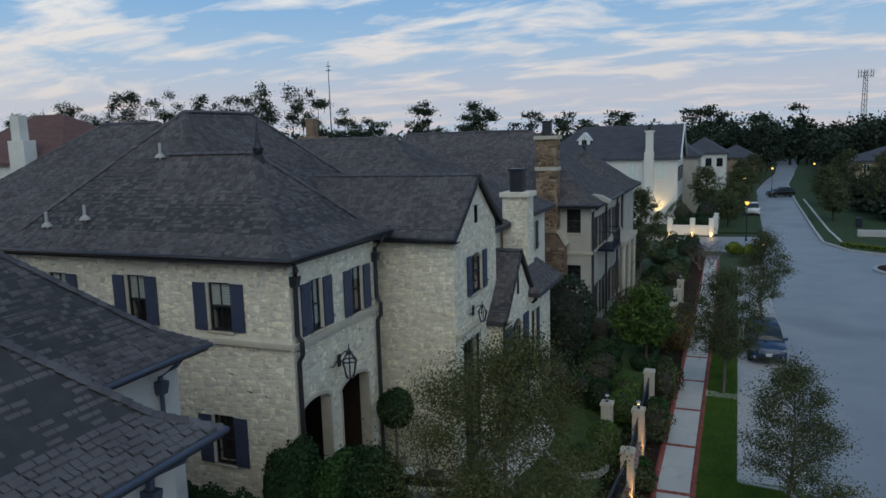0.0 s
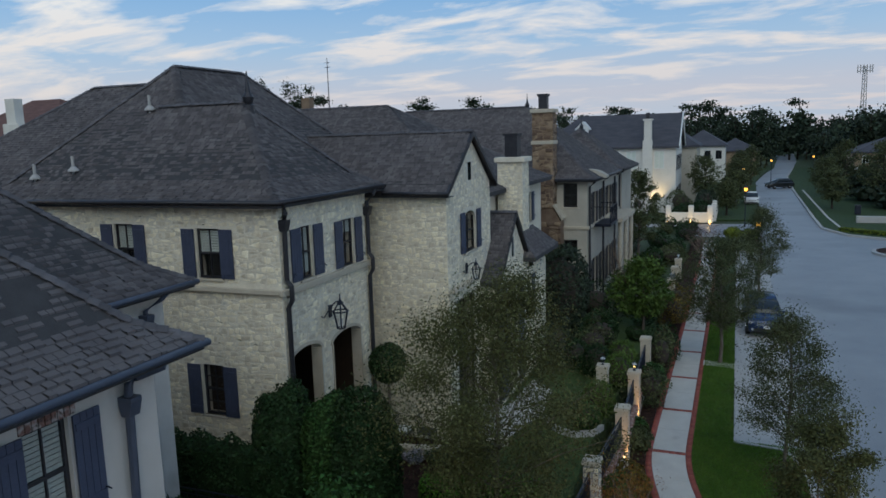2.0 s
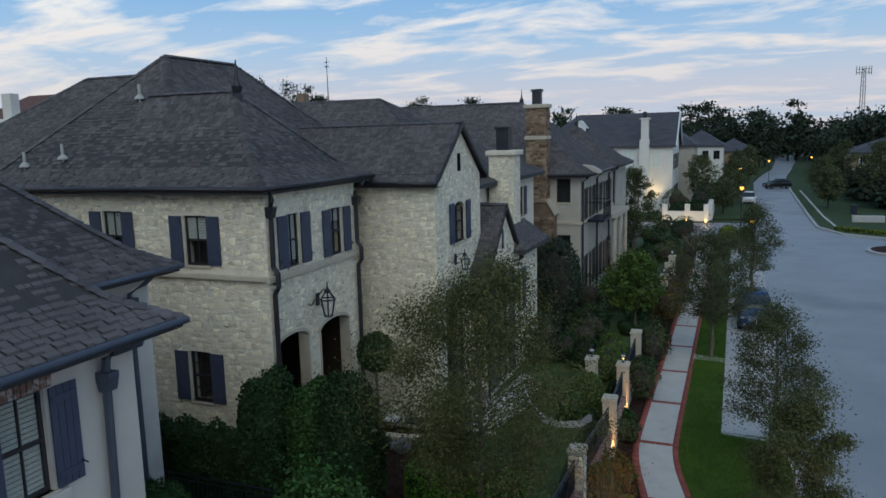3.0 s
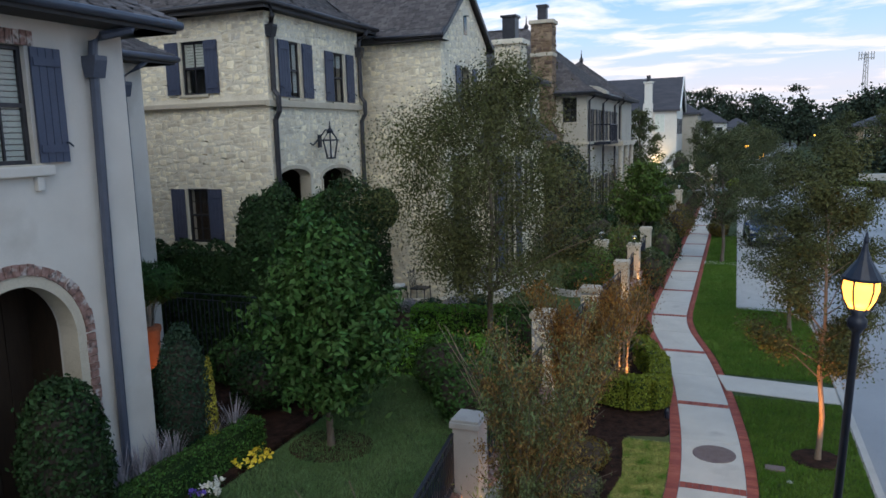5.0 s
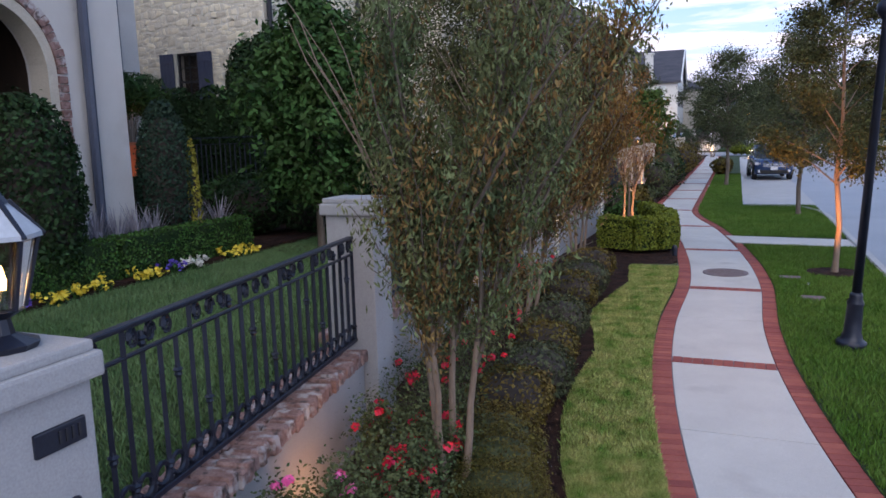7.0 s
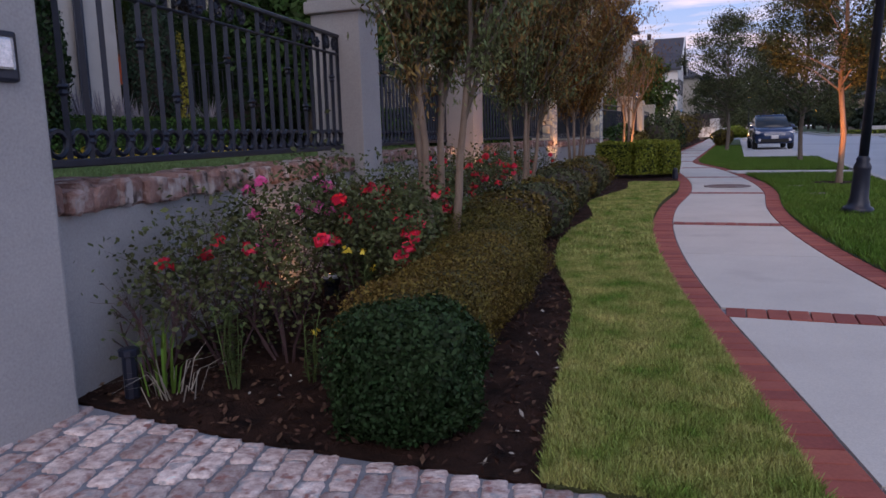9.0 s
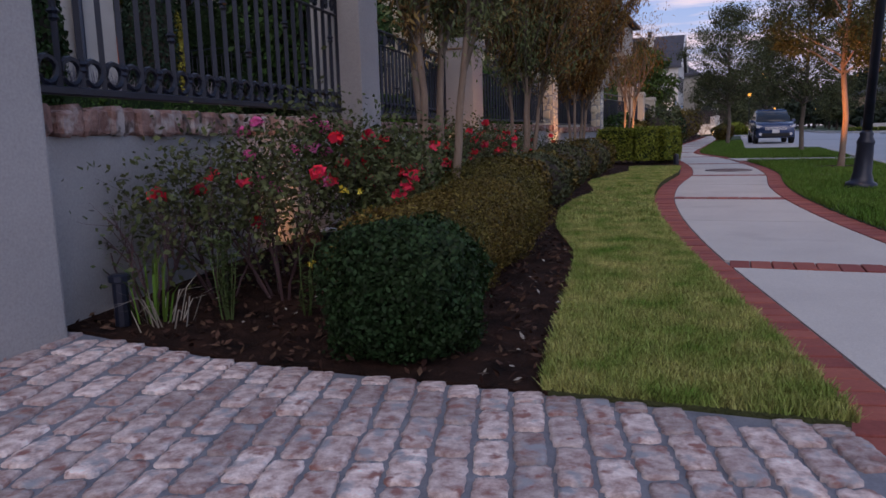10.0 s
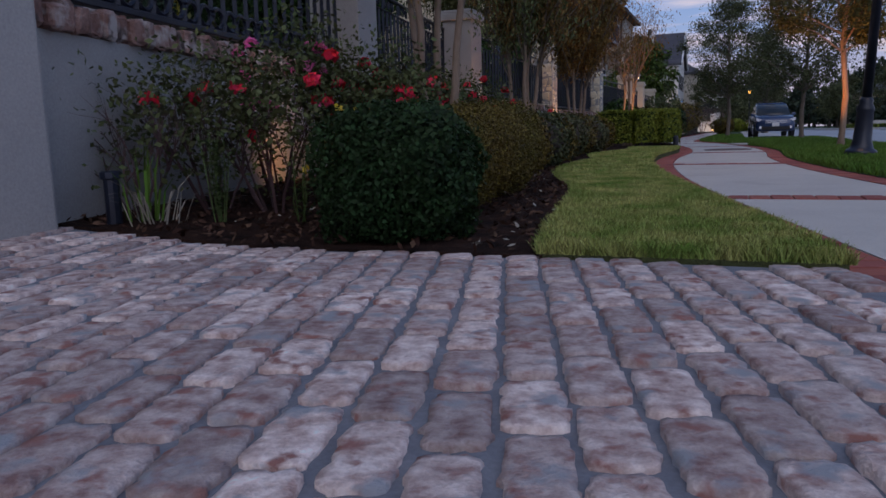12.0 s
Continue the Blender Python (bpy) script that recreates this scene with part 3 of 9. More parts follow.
def window(parent, axis, at, out, u0, u1, z0, z1, cols=2, rows=2, shutters=(True, True), blind=0.5, shw=0.38, sill=True, frame_mat=None, rise=0.0, shutter_mat=None):
    """A sash window in its opening, with frame, panes, muntins, sill and two boarded shutters."""
    fm = frame_mat or M["gutter"]
    bm = bmesh.new()
    f = 0.05
    for a, b, c, d in ((u0, u0 + f, z0, z1), (u1 - f, u1, z0, z1), (u0 + f, u1 - f, z1 - f, z1), (u0 + f, u1 - f, z0, z0 + f), (u0 + f, u1 - f, (z0 + z1) / 2 - 0.025, (z0 + z1) / 2 + 0.025)):
        face_box(bm, axis, at, out, a, b, c, d, -0.14, -0.07)
    win = part("window", finish(bm), fm, parent)
    bm = bmesh.new()
    for i in range(1, cols):
        u = u0 + (u1 - u0) * i / cols
        face_box(bm, axis, at, out, u - 0.012, u + 0.012, z0 + f, z1 - f, -0.12, -0.085)
    for half in range(2):
        for i in range(1, rows):
            z = z0 + (z1 - z0) * (half + i / rows) / 2
            face_box(bm, axis, at, out, u0 + f, u1 - f, z - 0.012, z + 0.012, -0.118, -0.087)
    part("muntin", finish(bm), fm, win)
    for half in range(2):
        bm = bmesh.new()
        za, zb = (z0 + f, (z0 + z1) / 2 - 0.025) if half == 0 else ((z0 + z1) / 2 + 0.025, z1 - f)
        face_box(bm, axis, at, out, u0 + f, u1 - f, za, zb, -0.112, -0.104)
        p = part("pane", finish(bm), M["window_glass"], win)
        p.visible_shadow = False
    # dark panel behind the panes stands in for an unlit room
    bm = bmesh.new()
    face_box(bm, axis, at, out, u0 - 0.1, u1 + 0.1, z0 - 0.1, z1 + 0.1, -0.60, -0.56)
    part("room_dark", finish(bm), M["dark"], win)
    if blind:
        bm = bmesh.new()
        n = max(int((z1 - z0) * blind / 0.07), 1)
        for i in range(n):
            z = z1 - f - 0.07 * (i + 0.5)
            face_box(bm, axis, at, out, u0 + f, u1 - f, z - 0.03, z + 0.028, -0.130, -0.120)
        part("blind", finish(bm), M["blind"], win)
    if sill:
        bm = bmesh.new()
        face_box(bm, axis, at, out, u0 - 0.08, u1 + 0.08, z0 - 0.07, z0, -0.1, 0.05, 0.012)
        part("sill", finish(bm), M["trim"], win)
    for on, s0, s1 in ((shutters[0], u0 - shw - 0.03, u0 - 0.03), (shutters[1], u1 + 0.03, u1 + shw + 0.03)):
        if not on:
            continue
        bm = bmesh.new()
        face_box(bm, axis, at, out, s0 + 0.01, s1 - 0.01, z0 + 0.02, z1 - 0.02, 0.02, 0.034)
        sh = part("shutter", finish(bm), shutter_mat or M["shutter"], parent)
        n = 4
        for i in range(n):
            bm = bmesh.new()
            a, b = s0 + (s1 - s0) * i / n, s0 + (s1 - s0) * (i + 1) / n
            face_box(bm, axis, at, out, a + 0.004, b - 0.004, z0 + 0.01, z1 - 0.01, 0.036, 0.06)
            part("plank", finish(bm), shutter_mat or M["shutter"], sh)
        for z in (z0 + 0.18, z1 - 0.18):
            bm = bmesh.new()
            face_box(bm, axis, at, out, s0 + 0.02, s1 - 0.02, z - 0.05, z + 0.05, 0.062, 0.08)
            part("batten", finish(bm), shutter_mat or M["shutter"], sh)
        bm = bmesh.new()
        u = s0 + 0.03 if s1 < (u0 + u1) / 2 else s1 - 0.03
        tube(bm, [place(axis, at, out, u, z0 + 0.25, 0.0), place(axis, at, out, u, z0 + 0.25, 0.1), place(axis, at, out, u + 0.05, z0 + 0.2, 0.11)], 0.012, 6)
        part("shutter_dog", bm, M["iron"], sh)
    return win


M["window_glass"] = surface("reflecting_window_glass", (0.020, 0.024, 0.026), (0.028, 0.032, 0.034), 0.03, 1, 2, 0.0)
nt, p, N, L = nodes_of(M["window_glass"])
p.inputs["Specular IOR Level"].default_value = 0.9
p.inputs["Alpha"].default_value = 0.14


def wall_lantern(x, y, z, s, label):
    """An open iron lantern on a scrolled bracket, hung from a wall that faces +x."""
    la = thing("wall_lantern", label, "lantern", "wall lanterns", at=(x, y, z))
    for k in range(6):
        bm = bmesh.new()
        a = k * math.pi / 3
        c, d = math.cos(a), math.sin(a)
        tube(bm, [(x + 0.10 * s * c, y + 0.10 * s * d, z - 0.36 * s), (x + 0.19 * s * c, y + 0.19 * s * d, z + 0.06 * s), (x + 0.06 * s * c, y + 0.06 * s * d, z + 0.24 * s)], 0.019 * s, 5)
        part("cage_bar", bm, M["iron"], la)
    bm = bmesh.new()
    for zz, r in ((-0.36, 0.10), (0.06, 0.19), (0.24, 0.06)):
        tube(bm, [(x + r * s * math.cos(k * math.pi / 6), y + r * s * math.sin(k * math.pi / 6), z + zz * s) for k in range(13)], 0.018 * s, 5)
    part("ring", bm, M["iron"], la)["kind"] = "stuff"
    bm = bmesh.new()
    turned(bm, [(0.06 * s, 0.24 * s), (0.09 * s, 0.27 * s), (0.03 * s, 0.33 * s), (0.012 * s, 0.42 * s), (0.02 * s, 0.45 * s), (0.004 * s, 0.5 * s)], 10, (x, y, z))
    part("finial", bm, M["iron"], la)
    bm = bmesh.new()
    tube(bm, [(x, y, z + 0.3 * s), (x - 0.12, y - 0.02, z + 0.30 * s), (x - 0.3, y - 0.04, z + 0.12 * s), (x - 0.32, y - 0.30 * s, z - 0.05 * s), (x - 0.32, y - 0.42 * s, z)], 0.016 * s, 6)
    box(bm, x - 0.34, x - 0.30, y - 0.07, y + 0.07, z - 0.12, z + 0.22)
    part("bracket", bm, M["iron"], la)
    bm = bmesh.new()
    for k in range(3):
        a = k * 2.1
        tube(bm, [(x + 0.03 * math.cos(a), y + 0.03 * math.sin(a), z - 0.34 * s), (x + 0.03 * math.cos(a), y + 0.03 * math.sin(a), z - 0.16 * s)], 0.012, 6)
    part("candle", bm, M["white_paint"], la)
    return la


# ---- plants ----


def leaf_quads(P, Nrm, size, rng, aspect=0.5, spread=0.7, upright=0.0):
    """Loose leaves at the points P: lozenges turned about their outward direction, or standing nearly upright."""
    n = len(P)
    d = Nrm + rng.normal(0, spread, (n, 3))
    d /= np.linalg.norm(d, axis=1)[:, None] + 1e-9
    t = np.cross(d, rng.normal(0, 1, (n, 3)))
    t /= np.linalg.norm(t, axis=1)[:, None] + 1e-9
    if upright:
        t = rng.normal(0, 1 - upright, (n, 3)) + np.array((0, 0, 1.0))
        t /= np.linalg.norm(t, axis=1)[:, None]
        d = np.cross(t, d)
        d /= np.linalg.norm(d, axis=1)[:, None] + 1e-9
    b = np.cross(d, t)
    s = (size * rng.uniform(0.6, 1.35, n))[:, None]
    a = P - t * s * 0.5
    c = P + t * s * 0.5 + d * s * 0.1
    l = P + b * s * 0.5 * aspect + d * s * 0.08
    r = P - b * s * 0.5 * aspect + d * s * 0.08
    return np.stack([a, l, c, r], axis=1)


def lumpy(D, rng, amount, freq=2.2):
    """A smooth random bulge for unit directions D."""
    out = np.zeros(len(D))
    for _ in range(7):
        k = rng.normal(0, freq, 3)
        out += np.sin(D @ k + rng.uniform(0, 6.3))
    return 1 + amount * out / 3.2


def ball_dirs(n, rng):
    D = rng.normal(0, 1, (n, 3))
    return D / np.linalg.norm(D, axis=1)[:, None]


def bush(name, label, at, r, n, size, leaf, seed, power=2.0, lump=0.10, category="shrub", group="", core=None, aspect=0.55, stem=None, shell=0.16, heart=None, freq=2.2):
    """A clipped or loose shrub: leaves in a shell over a darker inner mass that stands for the shade inside; power
    above 2 squares it up.
    """
    rng = np.random.default_rng(seed)
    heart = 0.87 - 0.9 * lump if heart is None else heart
    ob = thing(name, label, category, group, at=at)
    D = ball_dirs(n, rng)
    rr = np.array(r)
    q = (np.abs(D) ** power).sum(1) ** (-1 / power)
    S = D * q[:, None]
    bulge = lumpy(D, rng, lump, freq)
    depth = 1 - shell * rng.random(n) ** 1.5 + 0.05 * rng.normal(0, 1, n) * (rng.random(n) < 0.25)
    c = np.array(at) + np.array((0, 0, rr[2]))
    P = c + S * rr * (bulge * depth)[:, None]
    nr = D / rr
    nr /= np.linalg.norm(nr, axis=1)[:, None]
    keep = P[:, 2] > at[2] + 0.01
    quads("foliage", leaf_quads(P[keep], nr[keep], size, rng, aspect), leaf, ob)
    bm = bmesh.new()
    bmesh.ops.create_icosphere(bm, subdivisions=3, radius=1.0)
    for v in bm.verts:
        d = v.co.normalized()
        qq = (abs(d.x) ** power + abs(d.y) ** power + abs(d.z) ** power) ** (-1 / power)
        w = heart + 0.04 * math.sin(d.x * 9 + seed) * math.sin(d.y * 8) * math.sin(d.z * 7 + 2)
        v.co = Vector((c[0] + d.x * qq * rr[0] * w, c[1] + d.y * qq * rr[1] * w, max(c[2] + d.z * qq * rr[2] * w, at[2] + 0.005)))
    # bark-dark core stands in for the deep shade behind the leaves
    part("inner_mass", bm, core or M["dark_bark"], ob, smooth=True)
    if stem:
        bm = bmesh.new()
        tube(bm, [(at[0], at[1], stem), (at[0], at[1], at[2] + rr[2])], [0.06, 0.04], 7)
        part("stem", bm, M["bark"], ob)
    return ob


def hedge(name, label, pts, width, height, base, n_per_m2, size, leaf, seed, category="hedge", group="", lump=0.05, top_leaf=None):
    """A clipped hedge along a line of points: leaves over a rounded box section, round a core coloured dark for the
    shade within.
    """
    rng = np.random.default_rng(seed)
    ob = thing(name, label, category, group, at=(*pts[0], base))
    pts = [np.array(p, float) for p in pts]
    seg = [(a, b, np.linalg.norm(b - a)) for a, b in zip(pts, pts[1:])]
    allP, allN = [], []
    bm = bmesh.new()
    for a, b, l in seg:
        u = (b - a) / l
        w = np.array((-u[1], u[0]))
        per = width + 2 * height
        n = int(n_per_m2 * l * per)
        s = rng.uniform(-0.02, l + 0.02, n)
        q = rng.uniform(0, per, n)
        side = np.where(q < height, -1, np.where(q < 2 * height, 1, 0))
        off = np.where(side == 0, rng.uniform(-width / 2, width / 2, n), side * width / 2)
        z = np.where(side == 0, height, rng.uniform(0, height, n))
        wob = 1 + lump * (np.sin(s * 5.3 + seed) + np.sin(s * 11.7 + z * 9 + seed * 2) + np.sin(z * 13 + off * 8))
        corner = 1 - 0.12 * np.clip((z / height - 0.75) * 4, 0, 1) * (side != 0)
        off = off * wob * corner * (1 - 0.15 * rng.random(n) ** 2)
        z = z * (1 + lump * 0.7 * np.sin(s * 7.1 + off * 9 + seed)) - np.where(side == 0, 0.10 * height * (np.abs(off) / (width / 2)) ** 4, 0) - 0.05 * rng.random(n) ** 2
        P = np.stack([a[0] + u[0] * s + w[0] * off, a[1] + u[1] * s + w[1] * off, base + np.maximum(z, 0.01)], 1)
        Nn = np.stack([w[0] * side, w[1] * side, (side == 0) * 1.0], 1)
        allP.append(P)
        allN.append(Nn)
        # ends
        m = int(n_per_m2 * width * height)
        for e, sg in ((a, -1), (b, 1)):
            o, zz = rng.uniform(-width / 2, width / 2, m), rng.uniform(0, height, m)
            allP.append(np.stack([e[0] + w[0] * o + sg * u[0] * 0.02, e[1] + w[1] * o + sg * u[1] * 0.02, base + zz], 1) + rng.normal(0, 0.012, (m, 3)))
            allN.append(np.tile(np.array((sg * u[0], sg * u[1], 0)), (m, 1)))
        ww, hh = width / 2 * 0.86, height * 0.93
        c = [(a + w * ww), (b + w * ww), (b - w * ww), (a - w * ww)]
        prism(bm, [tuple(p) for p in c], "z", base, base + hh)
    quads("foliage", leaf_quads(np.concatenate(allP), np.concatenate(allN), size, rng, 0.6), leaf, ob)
    # dark core in place of the shade between leaves
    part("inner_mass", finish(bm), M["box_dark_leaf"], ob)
    return ob


def grow(rng, start, heading, length, radius, levels, spread, up, out, tips, steps=4, shrink=0.62, kids=(2, 4)):
    """Limbs that fork; out collects (points, radii), tips the twig ends."""
    p, d = Vector(start), Vector(heading).normalized()
    pts, rad = [p.copy()], [radius]
    for i in range(steps):
        d = (d + Vector((rng.uniform(-1, 1), rng.uniform(-1, 1), rng.uniform(-1, 1))) * 0.16 + Vector((0, 0, up * 0.12))).normalized()
        p = p + d * length / steps
        pts.append(p.copy())
        rad.append(radius * (1 - 0.55 * (i + 1) / steps))
        if levels <= 1:
            tips.append((p.copy(), d.copy()))
    out.append((pts, rad))
    if levels > 0:
        for _ in range(rng.randint(*kids)):
            i = rng.randint(max(1, steps - 2), steps)
            side = Vector((rng.uniform(-1, 1), rng.uniform(-1, 1), rng.uniform(-0.5, 0.7))).normalized()
            grow(rng, pts[i], d + side * spread, length * shrink * rng.uniform(0.75, 1.2), rad[i] * 0.7, levels - 1, spread, up, out, tips, steps, shrink, kids)


def tree(name, label, at, height, crown, trunk, stems, leaf, n_leaf, size, seed, bark, group="", levels=3, spread=0.75, up=0.5, lean=0.25, radius=0.07, tuft=0.32, aspect=0.5, category="tree", hang=0.0, kids=(2, 4), upright=0.0):
    """A tree: tapered stems that fork into limbs, and loose leaves in tufts round the twigs, scaled to a height and a crown's radius."""
    rng = random.Random(seed)
    npr = np.random.default_rng(seed)
    ob = thing(name, label, category, group, at=at)
    limbs, tips = [], []
    for s in range(stems):
        a = 2 * math.pi * s / max(stems, 1) + rng.uniform(0, 1)
        off = 0.0 if stems == 1 else 0.07 + 0.05 * rng.random()
        head = Vector((lean * math.cos(a) if stems > 1 else rng.uniform(-0.05, 0.05), lean * math.sin(a) if stems > 1 else rng.uniform(-0.05, 0.05), 1))
        base = Vector((off * math.cos(a), off * math.sin(a), 0))
        pts, rad = [base], [radius * 1.25]
        for i in range(1, 6):
            head = (head + Vector((rng.uniform(-1, 1), rng.uniform(-1, 1), 0)) * 0.05).normalized()
            pts.append(pts[-1] + head * trunk / 5)
            rad.append(radius * (1 - 0.09 * i))
        limbs.append((pts, rad))
        for _ in range(3 if stems > 1 else 6):
            aa = rng.uniform(0, 6.28)
            st = pts[rng.choice((4, 5, 5))]
            grow(rng, st, (spread * math.cos(aa), spread * math.sin(aa), rng.uniform(0.5, 1.1)), (height - trunk) * 0.42, rad[-1] * 0.7, levels, spread, up, limbs, tips, kids=kids)
        grow(rng, pts[-1], head, (height - trunk) * 0.5, rad[-1] * 0.85, levels, spread, up, limbs, tips, kids=kids)
    zmax = max(t[0].z for t in tips)
    rmax = sorted(math.hypot(t[0].x, t[0].y) for t in tips)[int(len(tips) * 0.95)]
    fz = (height - trunk) / max(zmax - trunk, 0.1)
    fr = crown / max(rmax, 0.1)

    def fit(v):
        k = min(max((v.z - trunk * 0.8) / max(trunk * 0.6, 0.2), 0), 1)
        f = 1 + (fr - 1) * k
        return Vector((at[0] + v.x * f, at[1] + v.y * f, at[2] + (v.z if v.z < trunk else trunk + (v.z - trunk) * fz)))

    twigs = bmesh.new()
    near = at[1] < 30
    for pts, rad in limbs:
        if rad[0] < 0.0035:
            continue
        own = near and rad[0] > 0.011
        bm = bmesh.new() if own else twigs
        tube(bm, [fit(v) for v in pts], rad, 7 if rad[0] > 0.03 else 4, cap=False)
        if own:
            part("trunk" if rad[0] > radius else "limb", bm, bark, ob, smooth=True)
    part("twig_mass" if near else "trunk", twigs, bark, ob, smooth=True)["kind"] = "stuff"
    T = np.array([tuple(fit(t[0])) for t in tips])
    inner = [tuple(fit(v)) for pts, rad in limbs for v in pts if v.z > trunk * 1.1]
    if inner:
        T = np.concatenate([T, np.array(inner)])
    weight = npr.exponential(1.0, len(T)) + 0.12
    pick = npr.choice(len(T), n_leaf, p=weight / weight.sum())
    P = T[pick] + npr.normal(0, tuft * 0.5, (n_leaf, 3)) * np.array((1, 1, 0.8))
    P[:, 2] -= hang * npr.random(n_leaf)
    c = np.array(at) + np.array((0, 0, (height + trunk) / 2))
    nr = P - c
    nr /= np.linalg.norm(nr, axis=1)[:, None] + 1e-9
    nr[:, 2] += 0.4
    keep = P[:, 2] > at[2] + trunk * 0.55
    quads("crown", leaf_quads(P[keep], nr[keep], size, npr, aspect, 0.9, upright), leaf, ob)
    return ob


def leader_tree(name, label, at, height, crown, trunk, stems, leaf, n_leaf, size, seed, bark, group="", levels=3, spread=0.7, up=0.5, lean=0.2, radius=0.07, tuft=0.4, aspect=0.5, hang=0.0, category="tree", full=0.8):
    """A young tree with one leader: limbs rise from it all the way up and end in uneven puffs of leaves."""
    rng = random.Random(seed)
    npr = np.random.default_rng(seed)
    ob = thing(name, label, category, group, at=at)
    bend = [Vector((rng.uniform(-1, 1), rng.uniform(-1, 1), 0)) * 0.02 * height for _ in range(7)]

    def axis(t):
        i = min(int(t * 6), 5)
        return Vector(at) + bend[i].lerp(bend[i + 1], t * 6 - i) * min(t * 3, 1) + Vector((0, 0, t * height))
    bm = bmesh.new()
    ts = [0, 0.04, 0.15, 0.3, 0.45, 0.6, 0.75, 0.92]
    tube(bm, [axis(t) for t in ts], [radius * (1.35, 1.05, 0.95, 0.85, 0.68, 0.5, 0.33, 0.12)[i] for i in range(8)], 9, cap=False)
    part("trunk", bm, bark, ob, smooth=True)
    near = at[1] < 30
    C, W, R, twig = [], [], [], bmesh.new()
    n = int((46 + 8 * crown) * (levels / 3) ** 2)
    low = trunk / height
    for i in range(n):
        t = (i + rng.random()) / n
        reach = crown * math.sin(math.pi * (0.14 + 0.82 * t)) ** 0.75 * (1.08 - 0.30 * t) * (0.35 + 0.65 * rng.random() ** 0.6) * rng.uniform(0.8, 1.12)
        a = i * 2.4 + rng.uniform(-0.5, 0.5)
        z = low + (0.97 - low) * t
        end = axis(z) + Vector((math.cos(a), math.sin(a), 0)) * reach + Vector((0, 0, rng.uniform(-0.1, 0.1) * height * 0.3))
        foot = axis(max(z - 0.5 * reach / height - 0.03, low * 0.8))
        mid = foot.lerp(end, 0.5) + Vector((rng.uniform(-1, 1), rng.uniform(-1, 1), rng.uniform(0.0, 1.2))) * 0.08 * reach
        own = near and i % 3 == 0
        b = bmesh.new() if own else twig
        r = radius * 0.38 * (1 - 0.6 * t)
        tube(b, [foot, mid, end], [r, r * 0.6, r * 0.2], 5, cap=False)
        if own:
            part("limb", b, bark, ob, smooth=True)
        for q, k in ((1.0, 1.0), (0.78, 0.6), (0.55, 0.35)):
            p = mid.lerp(end, (q - 0.5) * 2) if q > 0.5 else mid
            C.append(tuple(p))
            W.append(k * rng.uniform(0.3, 1.5))
            R.append(tuft * rng.uniform(0.45, 1.0))
    part("twig_mass", twig, bark, ob, smooth=True)["kind"] = "stuff"
    C, W, R = np.array(C), np.array(W), np.array(R)
    pick = npr.choice(len(C), n_leaf, p=W / W.sum())
    off = npr.normal(0, 0.5, (n_leaf, 3)) * R[pick][:, None] * np.array((1, 1, 0.72))
    P = C[pick] + off
    P[:, 2] -= hang * npr.random(n_leaf)
    nr = off / (np.linalg.norm(off, axis=1)[:, None] + 1e-9) + np.array((0, 0, 0.6))
    keep = P[:, 2] > at[2] + trunk * 0.6
    quads("crown", leaf_quads(P[keep], nr[keep], size, npr, aspect, 0.8), leaf, ob)
    return ob

# ---- ground, road, walk ----


def sheet(name, poly, z, material, label, thick=0.12, category="", kind="structure"):
    bm = bmesh.new()
    prism(bm, poly, "z", z - thick, z)
    ob = part(name, finish(bm), material)
    return tagged(ob, label, category or name.replace("_", " "), kind=kind)


def curve_at(table, y):
    return float(np.interp(y, [p[0] for p in table], [p[1] for p in table]))


# middle line of the winding walk: (y, x)
WALK = [(-6, 1.98), (-2, 1.95), (0, 1.82), (2.2, 1.40), (3.0, 1.22), (4.04, 0.985), (4.6, 0.87), (5.5, 0.71), (6.5, 0.56), (8.0, 0.40), (9.7, 0.32), (11.0, 0.36), (12.0, 0.385), (13.1, 0.33), (14.2, 0.25),
        (16.3, 0.0), (18, -0.25), (19.5, -0.52), (21.5, -1.02), (22.6, -1.2), (23.5, -1.27), (40, -1.26), (58, -1.3), (72, -1.6)]
WALK_Y = sorted({*np.arange(-6, 26, 0.4).round(2), *np.arange(26, 73, 3.0), 72.0})


def smooth_walk(y):
    return sum(curve_at(WALK, y + d) * w for d, w in ((-0.8, 1), (-0.4, 2), (0, 3), (0.4, 2), (0.8, 1))) / 9


def walk_strip(lo, hi, ya, yb):
    ys = [ya] + [y for y in WALK_Y if ya < y < yb] + [yb]
    return [(smooth_walk(y) + lo, y) for y in ys] + [(smooth_walk(y) + hi, y) for y in ys[::-1]]


ground = sheet("ground", [(-1500, -1500), (1500, -1500), (1500, 2500), (-1500, 2500)], -0.20, M["far_grass"], "dark grass ground that reaches the wooded horizon", 1.0)
road = sheet("road", [(2.9, -60), (40, -60), (40, 62), (16, 66), (13.4, 75.2), (10.5, 77.5), (8.8, 82.5), (8.8, 92), (9.2, 130), (10.2, 165), (13.5, 200), (17, 240), (20, 300), (14, 300), (11.5, 240), (9.2, 200), (6.2, 175), (4.0, 150), (3.6, 121), (3.4, 88), (3.2, 86), (-30, 83), (-30, 77), (2.9, 75)],
             -0.17, M["road"], "broad blue-grey concrete street with faint reflections", 0.02)
bay = sheet("parking_bay", [(0.85, 24.95), (2.95, 24.75), (2.95, 66), (0.85, 66)], -0.166, M["kerb"], "concrete parking bay let into the verge", 0.02)

# kerbs, as real steps


